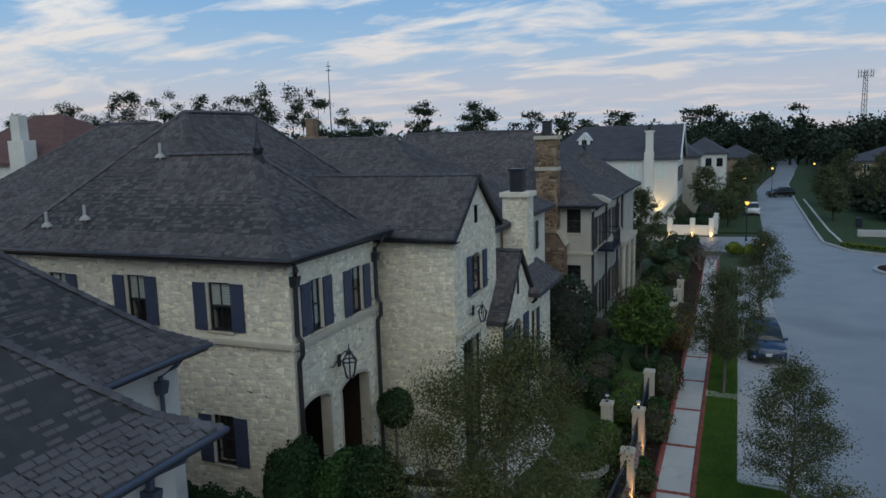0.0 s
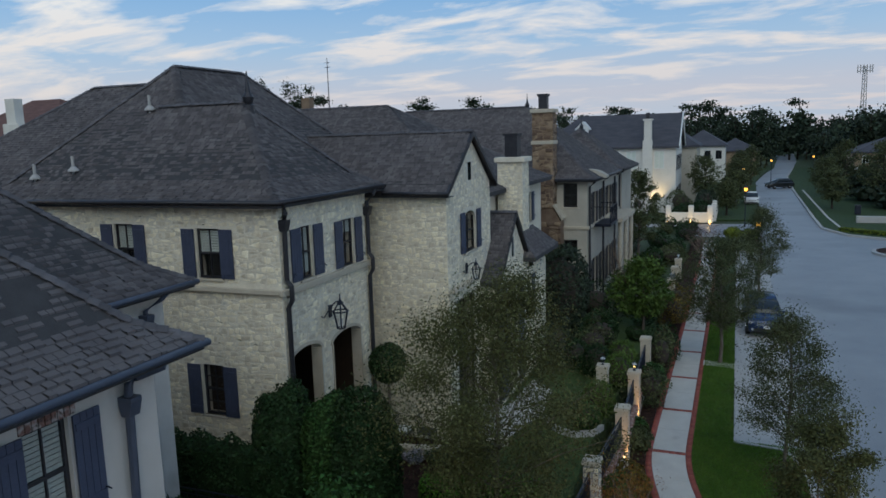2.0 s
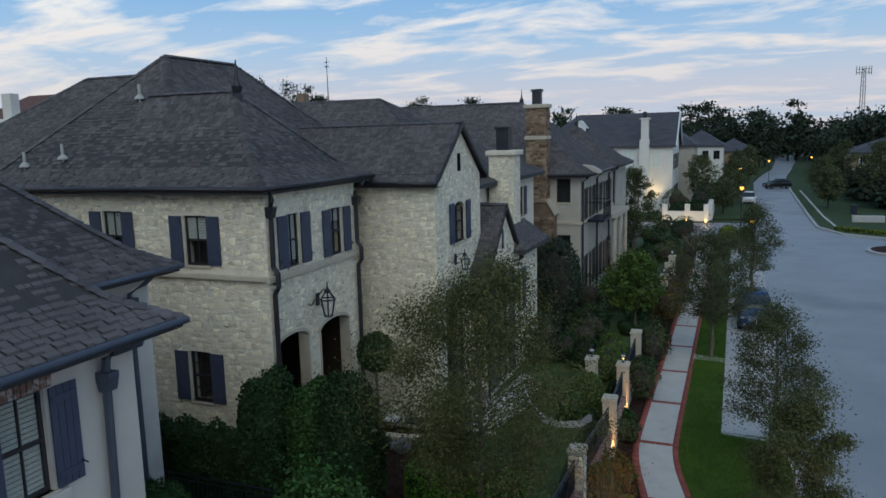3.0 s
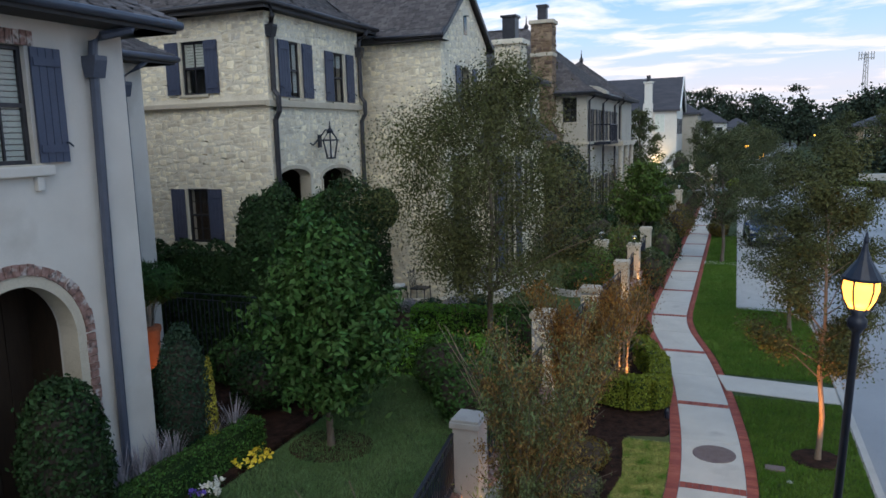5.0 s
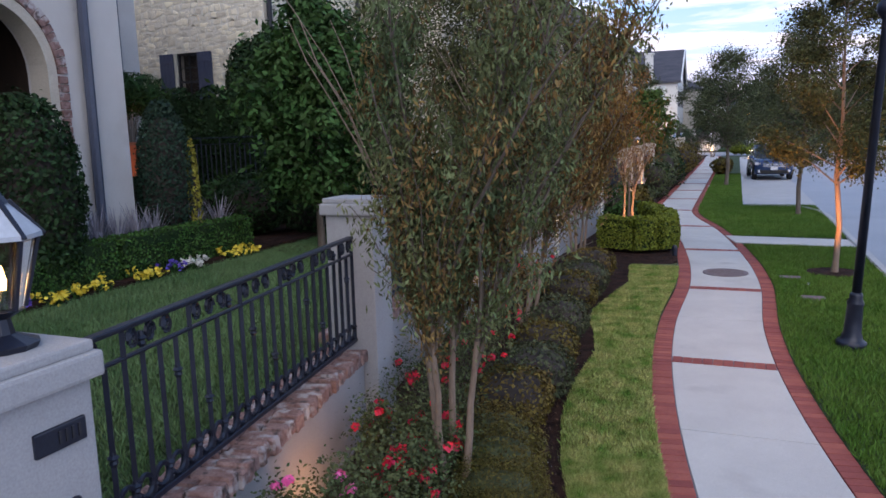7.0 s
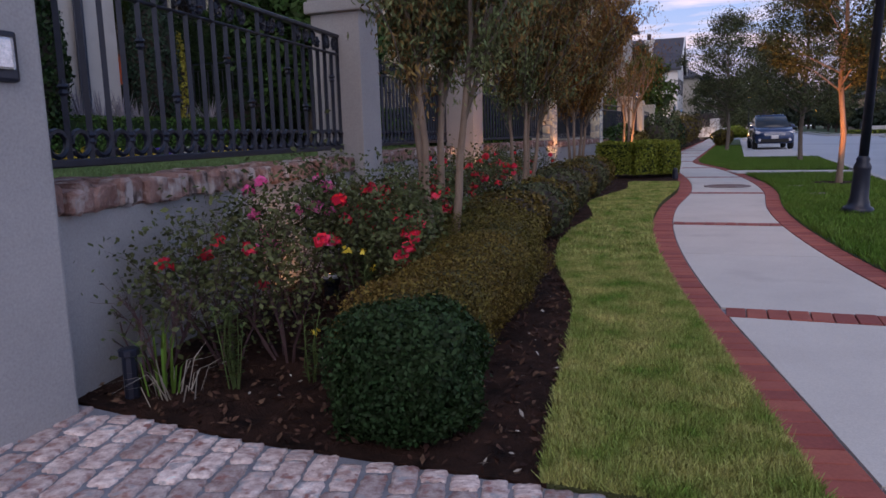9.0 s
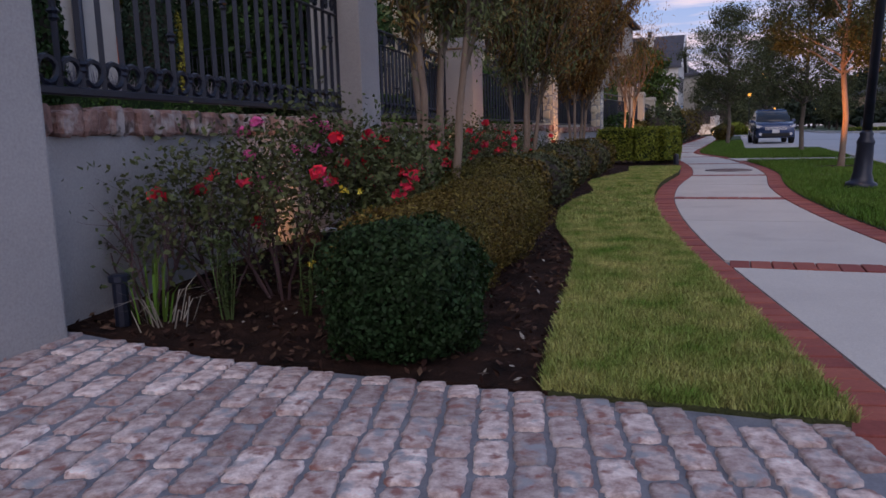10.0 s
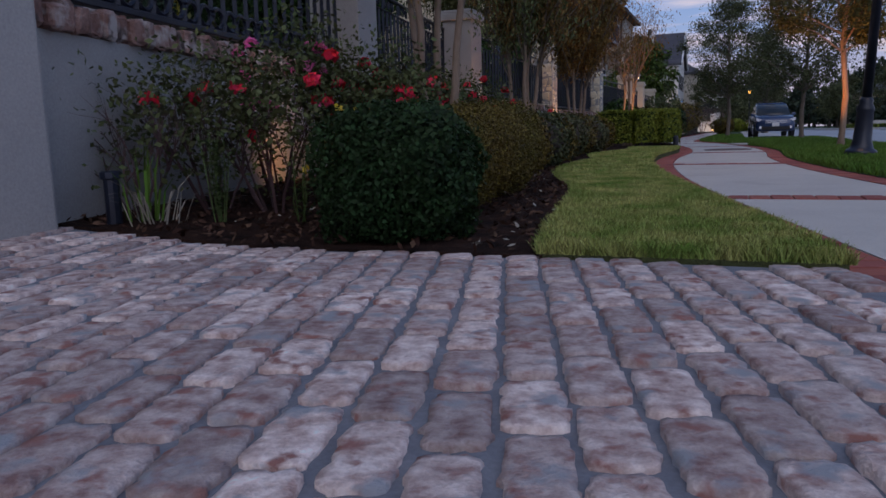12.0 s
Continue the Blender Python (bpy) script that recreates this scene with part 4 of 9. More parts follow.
def kerb_line(pts, w=0.15, z=0.004):
    bm = bmesh.new()
    for (x0, y0), (x1, y1) in zip(pts, pts[1:]):
        d = Vector((x1 - x0, y1 - y0))
        l = d.length
        d.normalize()
        nrm = Vector((-d.y, d.x)) * w / 2
        a, b = Vector((x0, y0)) - d * 0.01, Vector((x1, y1)) + d * 0.01
        prism(bm, [tuple(a + nrm), tuple(b + nrm), tuple(b - nrm), tuple(a - nrm)], "z", -0.195, z)
    bmesh.ops.bevel(bm, geom=[e for e in bm.edges if all(v.co.z > 0 for v in e.verts)], offset=0.02, segments=2, affect="EDGES")
    return finish(bm)


kerb = part("kerb", kerb_line([(2.83, -40), (2.83, 22.2), (2.72, 23.4), (2.45, 24.3), (2.15, 24.72), (0.78, 24.9), (0.78, 66.0), (2.83, 67.5), (2.83, 74.8)]), M["kerb"])
tagged(kerb, "pale concrete kerb along verge and parking bay", "kerb", kind="structure")
far_kerb = part("kerb", kerb_line([(16, 66), (13.4, 75.2), (10.5, 77.5), (8.8, 82.5), (8.8, 92), (9.2, 130), (10.2, 165), (13.5, 200)], 0.3, 0.02), M["kerb"])
tagged(far_kerb, "pale concrete kerb round the grass median", "kerb", kind="structure")

VERGE = -0.042
lawn_verge = sheet("verge_lawn", walk_strip(0.70, 0.74, -6, 24.9)[:len(walk_strip(0.70, 0.74, -6, 24.9)) // 2] + [(0.85, 24.9), (2.2, 24.7), (2.62, 23.5), (2.76, 22), (2.76, -6)], VERGE, M["lawn"], "mown green verge between walk and kerb", 0.14, "lawn")
lawn_far = sheet("verge_lawn", walk_strip(0.70, 0.74, 24.9, 66)[:len(walk_strip(0.70, 0.74, 24.9, 66)) // 2] + [(0.72, 66), (0.72, 24.9)], VERGE, M["lawn"], "narrow mown verge beside the parking bay", 0.14, "lawn")
cross_path = sheet("cross_path", [(0.52, 16.75), (2.76, 16.5), (2.76, 17.55), (0.30, 17.8)], -0.026, M["concrete"], "short concrete path from walk to kerb", 0.15, "path")
far_path = sheet("cross_path", [(-0.6, 33.2), (0.72, 33.0), (0.72, 33.7), (-0.6, 33.9)], -0.026, M["concrete"], "short concrete path from walk to parking bay", 0.15, "path")
median = sheet("median_lawn", [(16.2, 67), (40, 62), (40, 200), (14, 200), (10.4, 165), (9.4, 130), (9.0, 92), (9.0, 82.7), (10.6, 77.8), (13.5, 75.5)], 0.0, M["lawn"], "mown grass median beyond the street", 0.15, "lawn")
far_verge = sheet("far_verge_lawn", [(-30, 86), (3.0, 88.5), (3.4, 121), (3.8, 150), (6, 175), (9, 200), (-30, 200)], 0.0, M["lawn"], "grass of the gardens beyond the side street", 0.15, "lawn")

WALK_Z = -0.05
# the walk: panels of concrete between brick bands
walk_ob = thing("walk", "winding pale concrete walk edged with red brick", "walkway", kind="structure")
JOINTS = [-3.66 + 3.88 * i for i in range(20)]
for a, b in zip(JOINTS, JOINTS[1:]):
    mid = (a + b) / 2
    for p, q in ((a + 0.108, mid - 0.006), (mid + 0.006, b - 0.108)):
        bm = bmesh.new()
        prism(bm, walk_strip(-0.515, 0.515, p, q), "z", -0.14, WALK_Z)
        part("panel", finish(bm), M["concrete"], walk_ob)
bed_bm = bmesh.new()
prism(bed_bm, walk_strip(-0.73, 0.73, -6, 72), "z", -0.15, WALK_Z - 0.012)
part("bedding", finish(bed_bm), M["sand_joint"], walk_ob)

# terraces and beds
TERRACE = 0.70
FENCE_X = [(-4, -1.5), (1.4, -1.76), (4.84, -2.28), (8.9, -2.95), (13.5, -2.88), (21, -3.35), (25.4, -3.2), (29.4, -3.1), (36, -3.05), (47.8, -2.95), (60, -3)]
front_yard = sheet("garden_lawn", [(curve_at(FENCE_X, y) - 0.15, y) for y in (1.9, 4.9, 9, 13.6, 16.4)] + [(-6.4, 16.4), (-6.35, 9.0), (-6.3, 4.0), (-6.3, 1.9)], TERRACE, M["yard_lawn"], "raised garden lawn behind the railing", 0.85, "lawn")
side_yard = sheet("garden_bed", [(-6.36, -30), (-6.36, 3.9), (-6.42, 9.0), (-6.42, 20.4), (-40, 20.4), (-40, -30)], TERRACE + 0.05, M["mulch"], "mulched beds along the house fronts", 0.9, "flower bed")
near_terrace = sheet("terrace", [(-6.34, -30), (-1.65, -30), (-1.65, 1.1), (-1.75, 1.88), (-6.34, 1.88)], TERRACE, M["dry_lawn"], "raised garden beside the brick drive", 0.85, "lawn")
stone_yard = sheet("garden_lawn", [(curve_at(FENCE_X, y) - 0.15, y) for y in (16.42, 21, 25.4, 29.4, 38)] + [(-40, 38), (-40, 20.42), (-6.4, 20.42), (-6.4, 16.42)], TERRACE, M["garden_grass"], "dark shaded lawn in front of the limestone house", 0.85, "lawn")
far_yard = sheet("garden_lawn", [(-3.2, 38.02), (-3.1, 76), (-40, 78), (-40, 38.02)], 0.55, M["far_grass"], "dark shaded lawn in front of the chimneyed house", 0.7, "lawn")
BED_EDGE = [(1.79, 0.05), (1.9, 0.03), (2.5, -0.07), (3.2, -0.165), (3.69, -0.25), (4.04, -0.33), (4.44, -0.466), (5.0, -0.64), (5.72, -0.80), (6.1, -0.86), (6.8, -0.91), (7.8, -0.885), (8.5, -1.02), (9.3, -1.22), (9.7, -1.255), (10.4, -1.20), (11.7, -1.045), (12.6, -1.15), (13.1, -1.23), (13.45, -1.20), (13.6, -0.55)]
bed = sheet("flower_bed", [(x, y) for y, x in BED_EDGE] + [(-0.50, 14.2), (-0.62, 16), (-0.95, 18), (-1.75, 21), (-2.02, 24), (-2.0, 72), (-3.0, 72), (-3.05, 40), (-3.3, 21), (-2.85, 13.5), (-3.0, 8.9), (-2.45, 5.2), (-2.25, 4.84), (-1.68, 1.79)], 0.0, M["mulch"], "dark mulched flower bed below the garden wall", 0.14, "flower bed")
lawn_strip = sheet("lawn_strip", [(x, y) for y, x in BED_EDGE] + [p for p in walk_strip(-0.74, -0.72, 1.79, 13.75)[:len(walk_strip(-0.74, -0.72, 1.79, 13.75)) // 2][::-1]], 0.004, M["dry_lawn"], "strip of pale winter grass beside the walk", 0.16, "lawn")
def bank(x):
    """The ground's rise towards the garden wall."""
    return max(0.0, 0.07 * (-0.95 - x))


drive_bed = sheet("brick_drive_bed", [(-1.7, -8), (smooth_walk(-6) - 0.74, -8)] + [p for p in walk_strip(-0.75, -0.74, -6, 1.785)[:len(walk_strip(-0.75, -0.74, -6, 1.785)) // 2]] + [(-3.4, 1.785), (-3.4, 0.9), (-1.7, 0.9)], -0.008, M["sand_joint"], "grey sand bed under the old brick drive", 0.15, "driveway")

bm = bmesh.new()
prism(bm, [(-0.9, -0.06), (-0.95, -0.006), (-3.4, bank(-3.4) - 0.008), (-3.4, -0.06)], "y", -8.0, 1.784)
part("rise", finish(bm), M["sand_joint"], drive_bed)
bm = bmesh.new()
prism(bm, [(-0.9, -0.06), (-0.95, 0.003), (-1.45, bank(-1.45) + 0.004), (-2.3, bank(-2.2)), (-2.3, -0.06)], "y", 1.79, 4.8)
bmesh.ops.subdivide_edges(bm, edges=bm.edges[:], cuts=6, use_grid_fill=True)
part("bank", finish(bm), M["mulch"], bed)

# ---- the limestone house ----
h1 = thing("house", "cream limestone house with slate-blue shutters and grey shingled hip roofs", "house", at=(-12, 20, TERRACE))
side_holes = [(-12.36, -11.63, 6.93, 8.22, 0), (-15.10, -14.44, 6.93, 8.30, 0), (-12.50, -11.82, 3.22, 4.60, 0), (-18.0, -17.3, 6.93, 8.25, 0)]
wall("wall", "y", 14.87, -1, -20.0, -9.83, TERRACE, 8.9, side_holes, M["mortar"], h1)
front_holes = [(15.80, 16.36, 6.80, 8.18, 0), (17.95, 18.64, 6.76, 8.11, 0), (15.04, 16.52, TERRACE + 0.2, 5.04, 0.26), (17.10, 18.76, TERRACE + 0.2, 4.96, 0.26)]
wall("wall", "x", -9.83, 1, 15.17, 19.45, TERRACE, 8.85, front_holes, M["mortar"], h1, 0.30)
wall("wall", "y", 19.45, 1, -14, -10.13, TERRACE, 8.85, [], M["mortar"], h1)
wall("wall", "x", -20.0, -1, 15.17, 30, TERRACE, 8.85, [], M["mortar"], h1)
# porch room behind the arches, given the dark door colour for its deep shade
porch = thing("porch_lining", "porch room behind the arches, coloured dark for its shade", "porch", kind="structure", at=(-12, 17, TERRACE))
for nm, b in (("porch_floor", (-14.2, -10.14, 15.2, 19.1, TERRACE, TERRACE + 0.2)), ("porch_back", (-14.2, -14.1, 15.2, 19.1, TERRACE + 0.2, 5.3)), ("porch_side", (-14.1, -10.14, 15.2, 15.3, TERRACE + 0.2, 5.3)),
              ("porch_side", (-14.1, -10.14, 19.0, 19.1, TERRACE + 0.2, 5.3)), ("porch_ceiling", (-14.1, -10.14, 15.2, 19.1, 5.3, 5.4))):
    bm = bmesh.new()
    box(bm, *b)
    part(nm, finish(bm), M["wood_door"], porch)
# wing with the steep gable
wall("wall", "y", 20.5, -1, -16, -7.62, TERRACE, 8.75, [], M["mortar"], h1)
gable_holes = [(22.05, 23.15, 6.58, 7.92, 0.35), (22.50, 22.78, 8.9, 9.62, 0.14), (21.2, 22.9, TERRACE + 0.2, 5.15, 0.0)]
wall("wall", "x", -7.62, 1, 20.8, 24.75, TERRACE, 8.75, [h for h in gable_holes if h[3] < 8.7], M["mortar"], h1)
bm = bmesh.new()
prism(bm, [(20.5, 8.75), (24.75, 8.75), (22.62, 10.42)], "x", -7.92, -7.62)
part("gable_wall", finish(bm), M["mortar"], h1)
bm = bmesh.new()
box(bm, -7.93, -7.6, 22.50, 22.76, 8.92, 9.5)
turned(bm, [(0.13, -0.005), (0.13, 0.005)], 12, (-7.6, 22.63, 9.5))
part("slit_window", bm, M["pane"], h1, "narrow dark slit window")
wall("wall", "y", 24.75, 1, -16, -7.92, TERRACE, 8.75, [], M["mortar"], h1)
# small entry gable
entry_holes = [(24.67, 26.15, TERRACE + 0.2, 4.98, 0.7)]
wall("wall", "x", -7.05, 1, 23.7, 30.6, TERRACE, 5.4, entry_holes + [(27.5, 28.15, 3.0, 4.75, 0)], M["mortar"], h1)
bm = bmesh.new()
prism(bm, [(23.7, 5.4), (27.68, 5.4), (27.35, 5.62), (25.69, 7.40), (24.03, 5.62)], "x", -7.35, -7.05)
part("gable_wall", finish(bm), M["mortar"], h1)
bm = bmesh.new()
box(bm, -7.08, -7.02, 25.47, 25.65, 5.9, 6.62)
part("slit_window", finish(bm), M["pane"], h1, "narrow dark slit window")
wall("wall", "y", 23.7, -1, -7.7, -7.35, TERRACE, 5.4, [], M["mortar"], h1)
wall("wall", "y", 30.6, 1, -8.6, -7.35, TERRACE, 5.4, [], M["mortar"], h1)
wall("wall", "x", -8.6, 1, 24.75, 36, TERRACE, 8.2, [(30.5, 31.6, 6.2, 7.6, 0), (33, 34.1, 6.2, 7.6, 0)], M["mortar"], h1)
wall("wall", "y", 36.0, 1, -24, -8.9, TERRACE, 8.2, [], M["mortar"], h1)
# faces of loose stone
stones("stone", "y", 14.87, -1, -20.0, -9.83, TERRACE, 8.85, side_holes + [(-20, -9.8, 6.58, 6.78)], M["limestone"], h1, 1, singles=150)
stones("stone", "x", -9.83, 1, 14.87, 19.45, TERRACE, 8.8, front_holes + [(14.8, 19.5, 6.52, 6.76)], M["limestone"], h1, 2, singles=150)
stones("stone", "y", 20.5, -1, -12, -7.62, TERRACE, 8.7, [], M["limestone"], h1, 3)
stones("stone", "x", -7.62, 1, 20.5, 24.75, TERRACE, 10.7, gable_holes, M["limestone"], h1, 4, top=lambda u: 10.36 - abs(u - 22.62) * 0.79)
stones("stone", "x", -7.05, 1, 23.7, 30.6, TERRACE, 7.3, entry_holes + [(25.45, 25.67, 5.86, 6.66), (27.5, 28.15, 3.0, 4.75)], M["limestone"], h1, 5, top=lambda u: max(7.36 - abs(u - 25.69) * 1.05, 5.4))
stones("stone", "y", 23.7, -1, -7.6, -7.05, TERRACE, 5.3, [], M["limestone"], h1, 6)
# belt courses and arch surrounds
for b in ((-20, -9.835, 14.74, 14.87, 6.60, 6.72), (-9.83, -9.72, 14.74, 19.5, 6.56, 6.72), (-7.62, -7.40, 20.45, 22.8, 5.55, 5.66)):
    bm = bmesh.new()
    box(bm, *b, 0.02)
    part("belt_course", finish(bm), M["trim"], h1)
for (a, b, top, rise) in ((15.04, 16.52, 5.04, 0.26), (17.10, 18.76, 4.96, 0.26)):
    bm = bmesh.new()
    mid, half = (a + b) / 2, (b - a) / 2
    arc = [(mid + (half + d) * math.sin(q), top - rise + (rise + d) * math.cos(q)) for d, qs in ((0.09, np.linspace(-math.pi / 2, math.pi / 2, 15)), (0.0, np.linspace(math.pi / 2, -math.pi / 2, 15))) for q in qs]
    prism(bm, arc, "x", -9.9, -9.80)
    box(bm, -10.12, -9.795, a - 0.01, a + 0.03, TERRACE, top - rise)
    box(bm, -10.12, -9.795, b - 0.03, b + 0.01, TERRACE, top - rise)
    part("arch_surround", finish(bm), M["trim"], h1)
for (u0, u1, z0, z1) in ((-12.36, -11.63, 6.93, 8.22), (-15.10, -14.44, 6.93, 8.30), (-18.0, -17.3, 6.93, 8.25)):
    window(h1, "y", 14.87, -1, u0, u1, z0, z1, 2, 1, blind=0.5, shw=0.40)
window(h1, "y", 14.87, -1, -12.50, -11.82, 3.22, 4.60, 2, 2, blind=0, shw=0.42)
# this tall pale blind stands in for bright sky reflected in the panes
window(h1, "x", -9.83, 1, 15.80, 16.36, 6.80, 8.18, 2, 1, blind=0.9, shw=0.46)
window(h1, "x", -9.83, 1, 17.95, 18.64, 6.76, 8.11, 2, 1, blind=0.3, shw=0.42)
window(h1, "x", -7.62, 1, 22.05, 23.15, 6.58, 7.92, 2, 2, blind=0, shw=0.40)
window(h1, "x", -7.62, 1, 21.2, 22.9, TERRACE + 0.2, 5.15, 2, 3, shutters=(False, False), blind=0, sill=False)
window(h1, "x", -7.05, 1, 24.67, 26.15, TERRACE + 0.2, 4.98, 2, 3, shutters=(True, True), blind=0, shw=0.72, sill=False, shutter_mat=M["shutter"])
window(h1, "x", -7.05, 1, 27.5, 28.15, 3.0, 4.75, 2, 2, shutters=(False, True), blind=0, shw=0.4)
window(h1, "x", -8.6, 1, 30.5, 31.6, 6.2, 7.6, shw=0.4)
window(h1, "x", -8.6, 1, 33, 34.1, 6.2, 7.6, shw=0.4)
# roofs
main_h = bell(1.0, 0.60, 0.75)
main = hip_slopes(-15.4, -9.56, 14.5, 20.2, 8.94, main_h, gable_lo=True)
roof_deck("roof", main, M["underlay"], h1)
shingles("shingles", main, h1, 11)
ridge_caps("ridge_cap", hip_lines(main), h1, 12)
high = hip_slopes(-20.2, -11.8, 14.57, 26.4, 8.94, bell(0.99, 0.60, 0.75))
roof_deck("roof", high, M["underlay"], h1)
shingles("shingles", high, h1, 22)
ridge_caps("ridge_cap", hip_lines(high), h1, 23)
wing = hip_slopes(-18, -7.44, 20.2, 25.05, 8.70, bell(0.76, 0.68, 0.4), gable_lo=True, gable_hi=True)
roof_deck("roof", wing, M["underlay"], h1)
shingles("shingles", wing, h1, 13)
ridge_caps("ridge_cap", hip_lines(wing), h1, 14)
entry = hip_slopes(-11.4, -6.9, 23.5, 27.88, 5.32, bell(1.05, 0.85, 0.4), gable_lo=True, gable_hi=True)
roof_deck("roof", entry, M["underlay"], h1)
shingles("shingles", entry, h1, 15)
ridge_caps("ridge_cap", hip_lines(entry), h1, 16)
lean_to = hip_slopes(-8.4, -6.57, 27.0, 31.0, 5.62, bell(1.0, 0.95, 0.4))
roof_deck("roof", lean_to, M["underlay"], h1)
shingles("shingles", lean_to, h1, 24)
back = hip_slopes(-26, -8.1, 24.2, 36.4, 8.2, bell(0.60, 0.5, 0.7))
roof_deck("roof", back, M["underlay"], h1)
shingles("shingles", back, h1, 17)
ridge_caps("ridge_cap", hip_lines(back), h1, 18)
left = hip_slopes(-27.8, -15.1, 17.0, 27.0, 8.9, bell(0.77, 0.6, 0.7))
roof_deck("roof", left, M["underlay"], h1)
shingles("shingles", left, h1, 19)
ridge_caps("ridge_cap", hip_lines(left), h1, 20)
wall("wall", "y", 17.4, -1, -30, -20, TERRACE, 8.9, [], M["mortar"], h1)
# barge boards
for g, x in ((wing, -7.44), (entry, -6.9)):
    bm = bmesh.new()
    y0, y1 = (20.2, 25.05) if x == -7.44 else (23.5, 27.88)
    z0 = 8.70 if x == -7.44 else 5.32
    hh = g[0].h
    k = (y1 - y0) / 2
    for s, ya in ((1, y0), (-1, y1)):
        prism(bm, [(ya, z0 - 0.12), (ya + s * 0.4, z0 + hh(0.4) - 0.14), (ya + s * k, z0 + hh(k) - 0.16), (ya + s * k, z0 + hh(k) + 0.02), (ya + s * 0.4, z0 + hh(0.4) + 0.02), (ya, z0 + 0.02)], "x", x - 0.06, x + 0.02)
    part("barge_board", finish(bm), M["gutter"], h1)
# finial where the hips meet
bm = bmesh.new()
turned(bm, [(0.19, -0.35), (0.17, 0.06), (0.10, 0.10), (0.14, 0.18), (0.17, 0.28), (0.09, 0.42), (0.055, 0.65), (0.012, 1.0)], 10, (-12.22, 17.3, 11.33))
part("finial", bm, M["gutter"], h1, "dark metal roof finial")
for x, k in ((-18.4, 0.85), (-17.1, 1.05), (-15.7, 2.75), (-22.5, 2.2)):
    bm = bmesh.new()
    y = 14.5 + k
    z = 8.96 + main_h(k)
    tube(bm, [(x, y, z - 0.1), (x, y, z + 0.42)], 0.045, 8)
    turned(bm, [(0.16, 0.0), (0.15, 0.05), (0.06, 0.14)], 10, (x, y, z - 0.02))
    part("vent_pipe", bm, M["kerb"], h1, "pale metal vent pipe")
# gutters and downspouts
gutter(h1, [(-20.3, 14.46, 8.92), (-9.52, 14.46, 8.92), (-9.52, 20.2, 8.92)], M["gutter"])
gutter(h1, [(-9.6, 20.16, 8.66), (-7.44, 20.16, 8.66)], M["gutter"], 0.06)
downspout(h1, [(-9.53, 14.70, 8.90), (-9.56, 14.82, 8.64), (-9.72, 14.98, 8.45), (-9.74, 14.98, 6.95), (-9.62, 14.98, 6.80), (-9.62, 14.98, 6.45), (-9.74, 14.98, 6.25), (-9.74, 14.98, 0.72)], M["gutter"], (-9.74, 14.98, 8.40), 0.064)
downspout(h1, [(-9.53, 19.6, 8.90), (-9.56, 19.45, 8.7), (-9.74, 19.38, 8.5), (-9.74, 19.38, 6.95), (-9.62, 19.38, 6.80), (-9.62, 19.38, 6.45), (-9.74, 19.38, 6.25), (-9.74, 19.38, 0.72)], M["gutter"], (-9.74, 19.38, 8.30), 0.064)
downspout(h1, [(-7.0, 23.55, 5.3), (-7.0, 23.62, 5.1), (-7.0, 23.62, 0.72)], M["gutter"], None, 0.05)
# white chimney
bm = bmesh.new()
box(bm, -8.47, -7.42, 28.4, 29.35, TERRACE, 9.24)
box(bm, -8.57, -7.30, 28.28, 29.47, 9.24, 9.44, 0.03)
chim = part("chimney", finish(bm), M["mortar"], h1, "white limestone chimney")
stones("stone", "y", 28.4, -1, -8.47, -7.42, 5.0, 9.2, [], M["limestone"], chim, 7)
stones("stone", "x", -7.42, 1, 28.4, 29.35, 5.0, 9.2, [], M["limestone"], chim, 8)
bm = bmesh.new()
box(bm, -8.2, -7.68, 28.6, 29.15, 9.44, 10.3)
box(bm, -8.26, -7.62, 28.54, 29.21, 10.3, 10.38)
part("flue_cap", finish(bm), M["gutter"], chim, "dark metal flue cap")
wall_lantern(-9.42, 16.95, 5.66, 1.12, "black iron wall lantern above the porch arches")
wall_lantern(-7.2, 21.9, 6.05, 0.8, "small black iron lantern on the gable wall")

# ---- the stucco house nearest to the drive ----
h0 = thing("house", "pale stucco house with brick-arched door and slate-blue shutters", "house", at=(-9, 5, 1.0))
f0 = [(5.13, 6.75, 1.0, 4.12, 0.81), (5.74, 6.41, 5.55, 6.96, 0)]
wall("wall", "x", -7.4, 1, -6.0, 7.95, 0.7, 7.45, f0, M["stucco"], h0, 0.35)
wall("wall", "y", 7.95, 1, -10.95, -7.75, 0.7, 7.45, [], M["stucco"], h0)
wall("wall", "x", -10.65, 1, 7.95, 11.4, 0.7, 7.5, [], M["stucco"], h0)
wall("wall", "y", 11.7, 1, -20, -10.65, 0.7, 7.5, [], M["stucco"], h0)
wall("wall", "y", -6.3, -1, -20, -7.4, 0.7, 7.45, [], M["stucco"], h0)
wall("wall", "x", -20.3, -1, -6.0, 11.7, 0.7, 7.45, [], M["stucco"], h0)
window(h0, "x", -7.4, 1, 5.74, 6.41, 5.55, 6.96, 2, 1, blind=0.97, shw=0.43, frame_mat=M["gutter"])
bm = bmesh.new()
box(bm, -7.42, -7.30, 5.6, 6.6, 5.40, 5.53, 0.02)
for y in (5.7, 6.4):
    box(bm, -7.42, -7.33, y - 0.05, y + 0.05, 5.22, 5.40, 0.015)
part("sill_shelf", finish(bm), M["stucco"], h0)
rng = random.Random(3)
for i in range(9):
    bm = bmesh.new()
    y = 5.70 + i * 0.094
    box(bm, -7.45, -7.375 + rng.uniform(-0.006, 0.006), y, y + 0.078, 6.96, 7.14, 0.008)
    part("lintel_brick", finish(bm), M["coping"], h0)
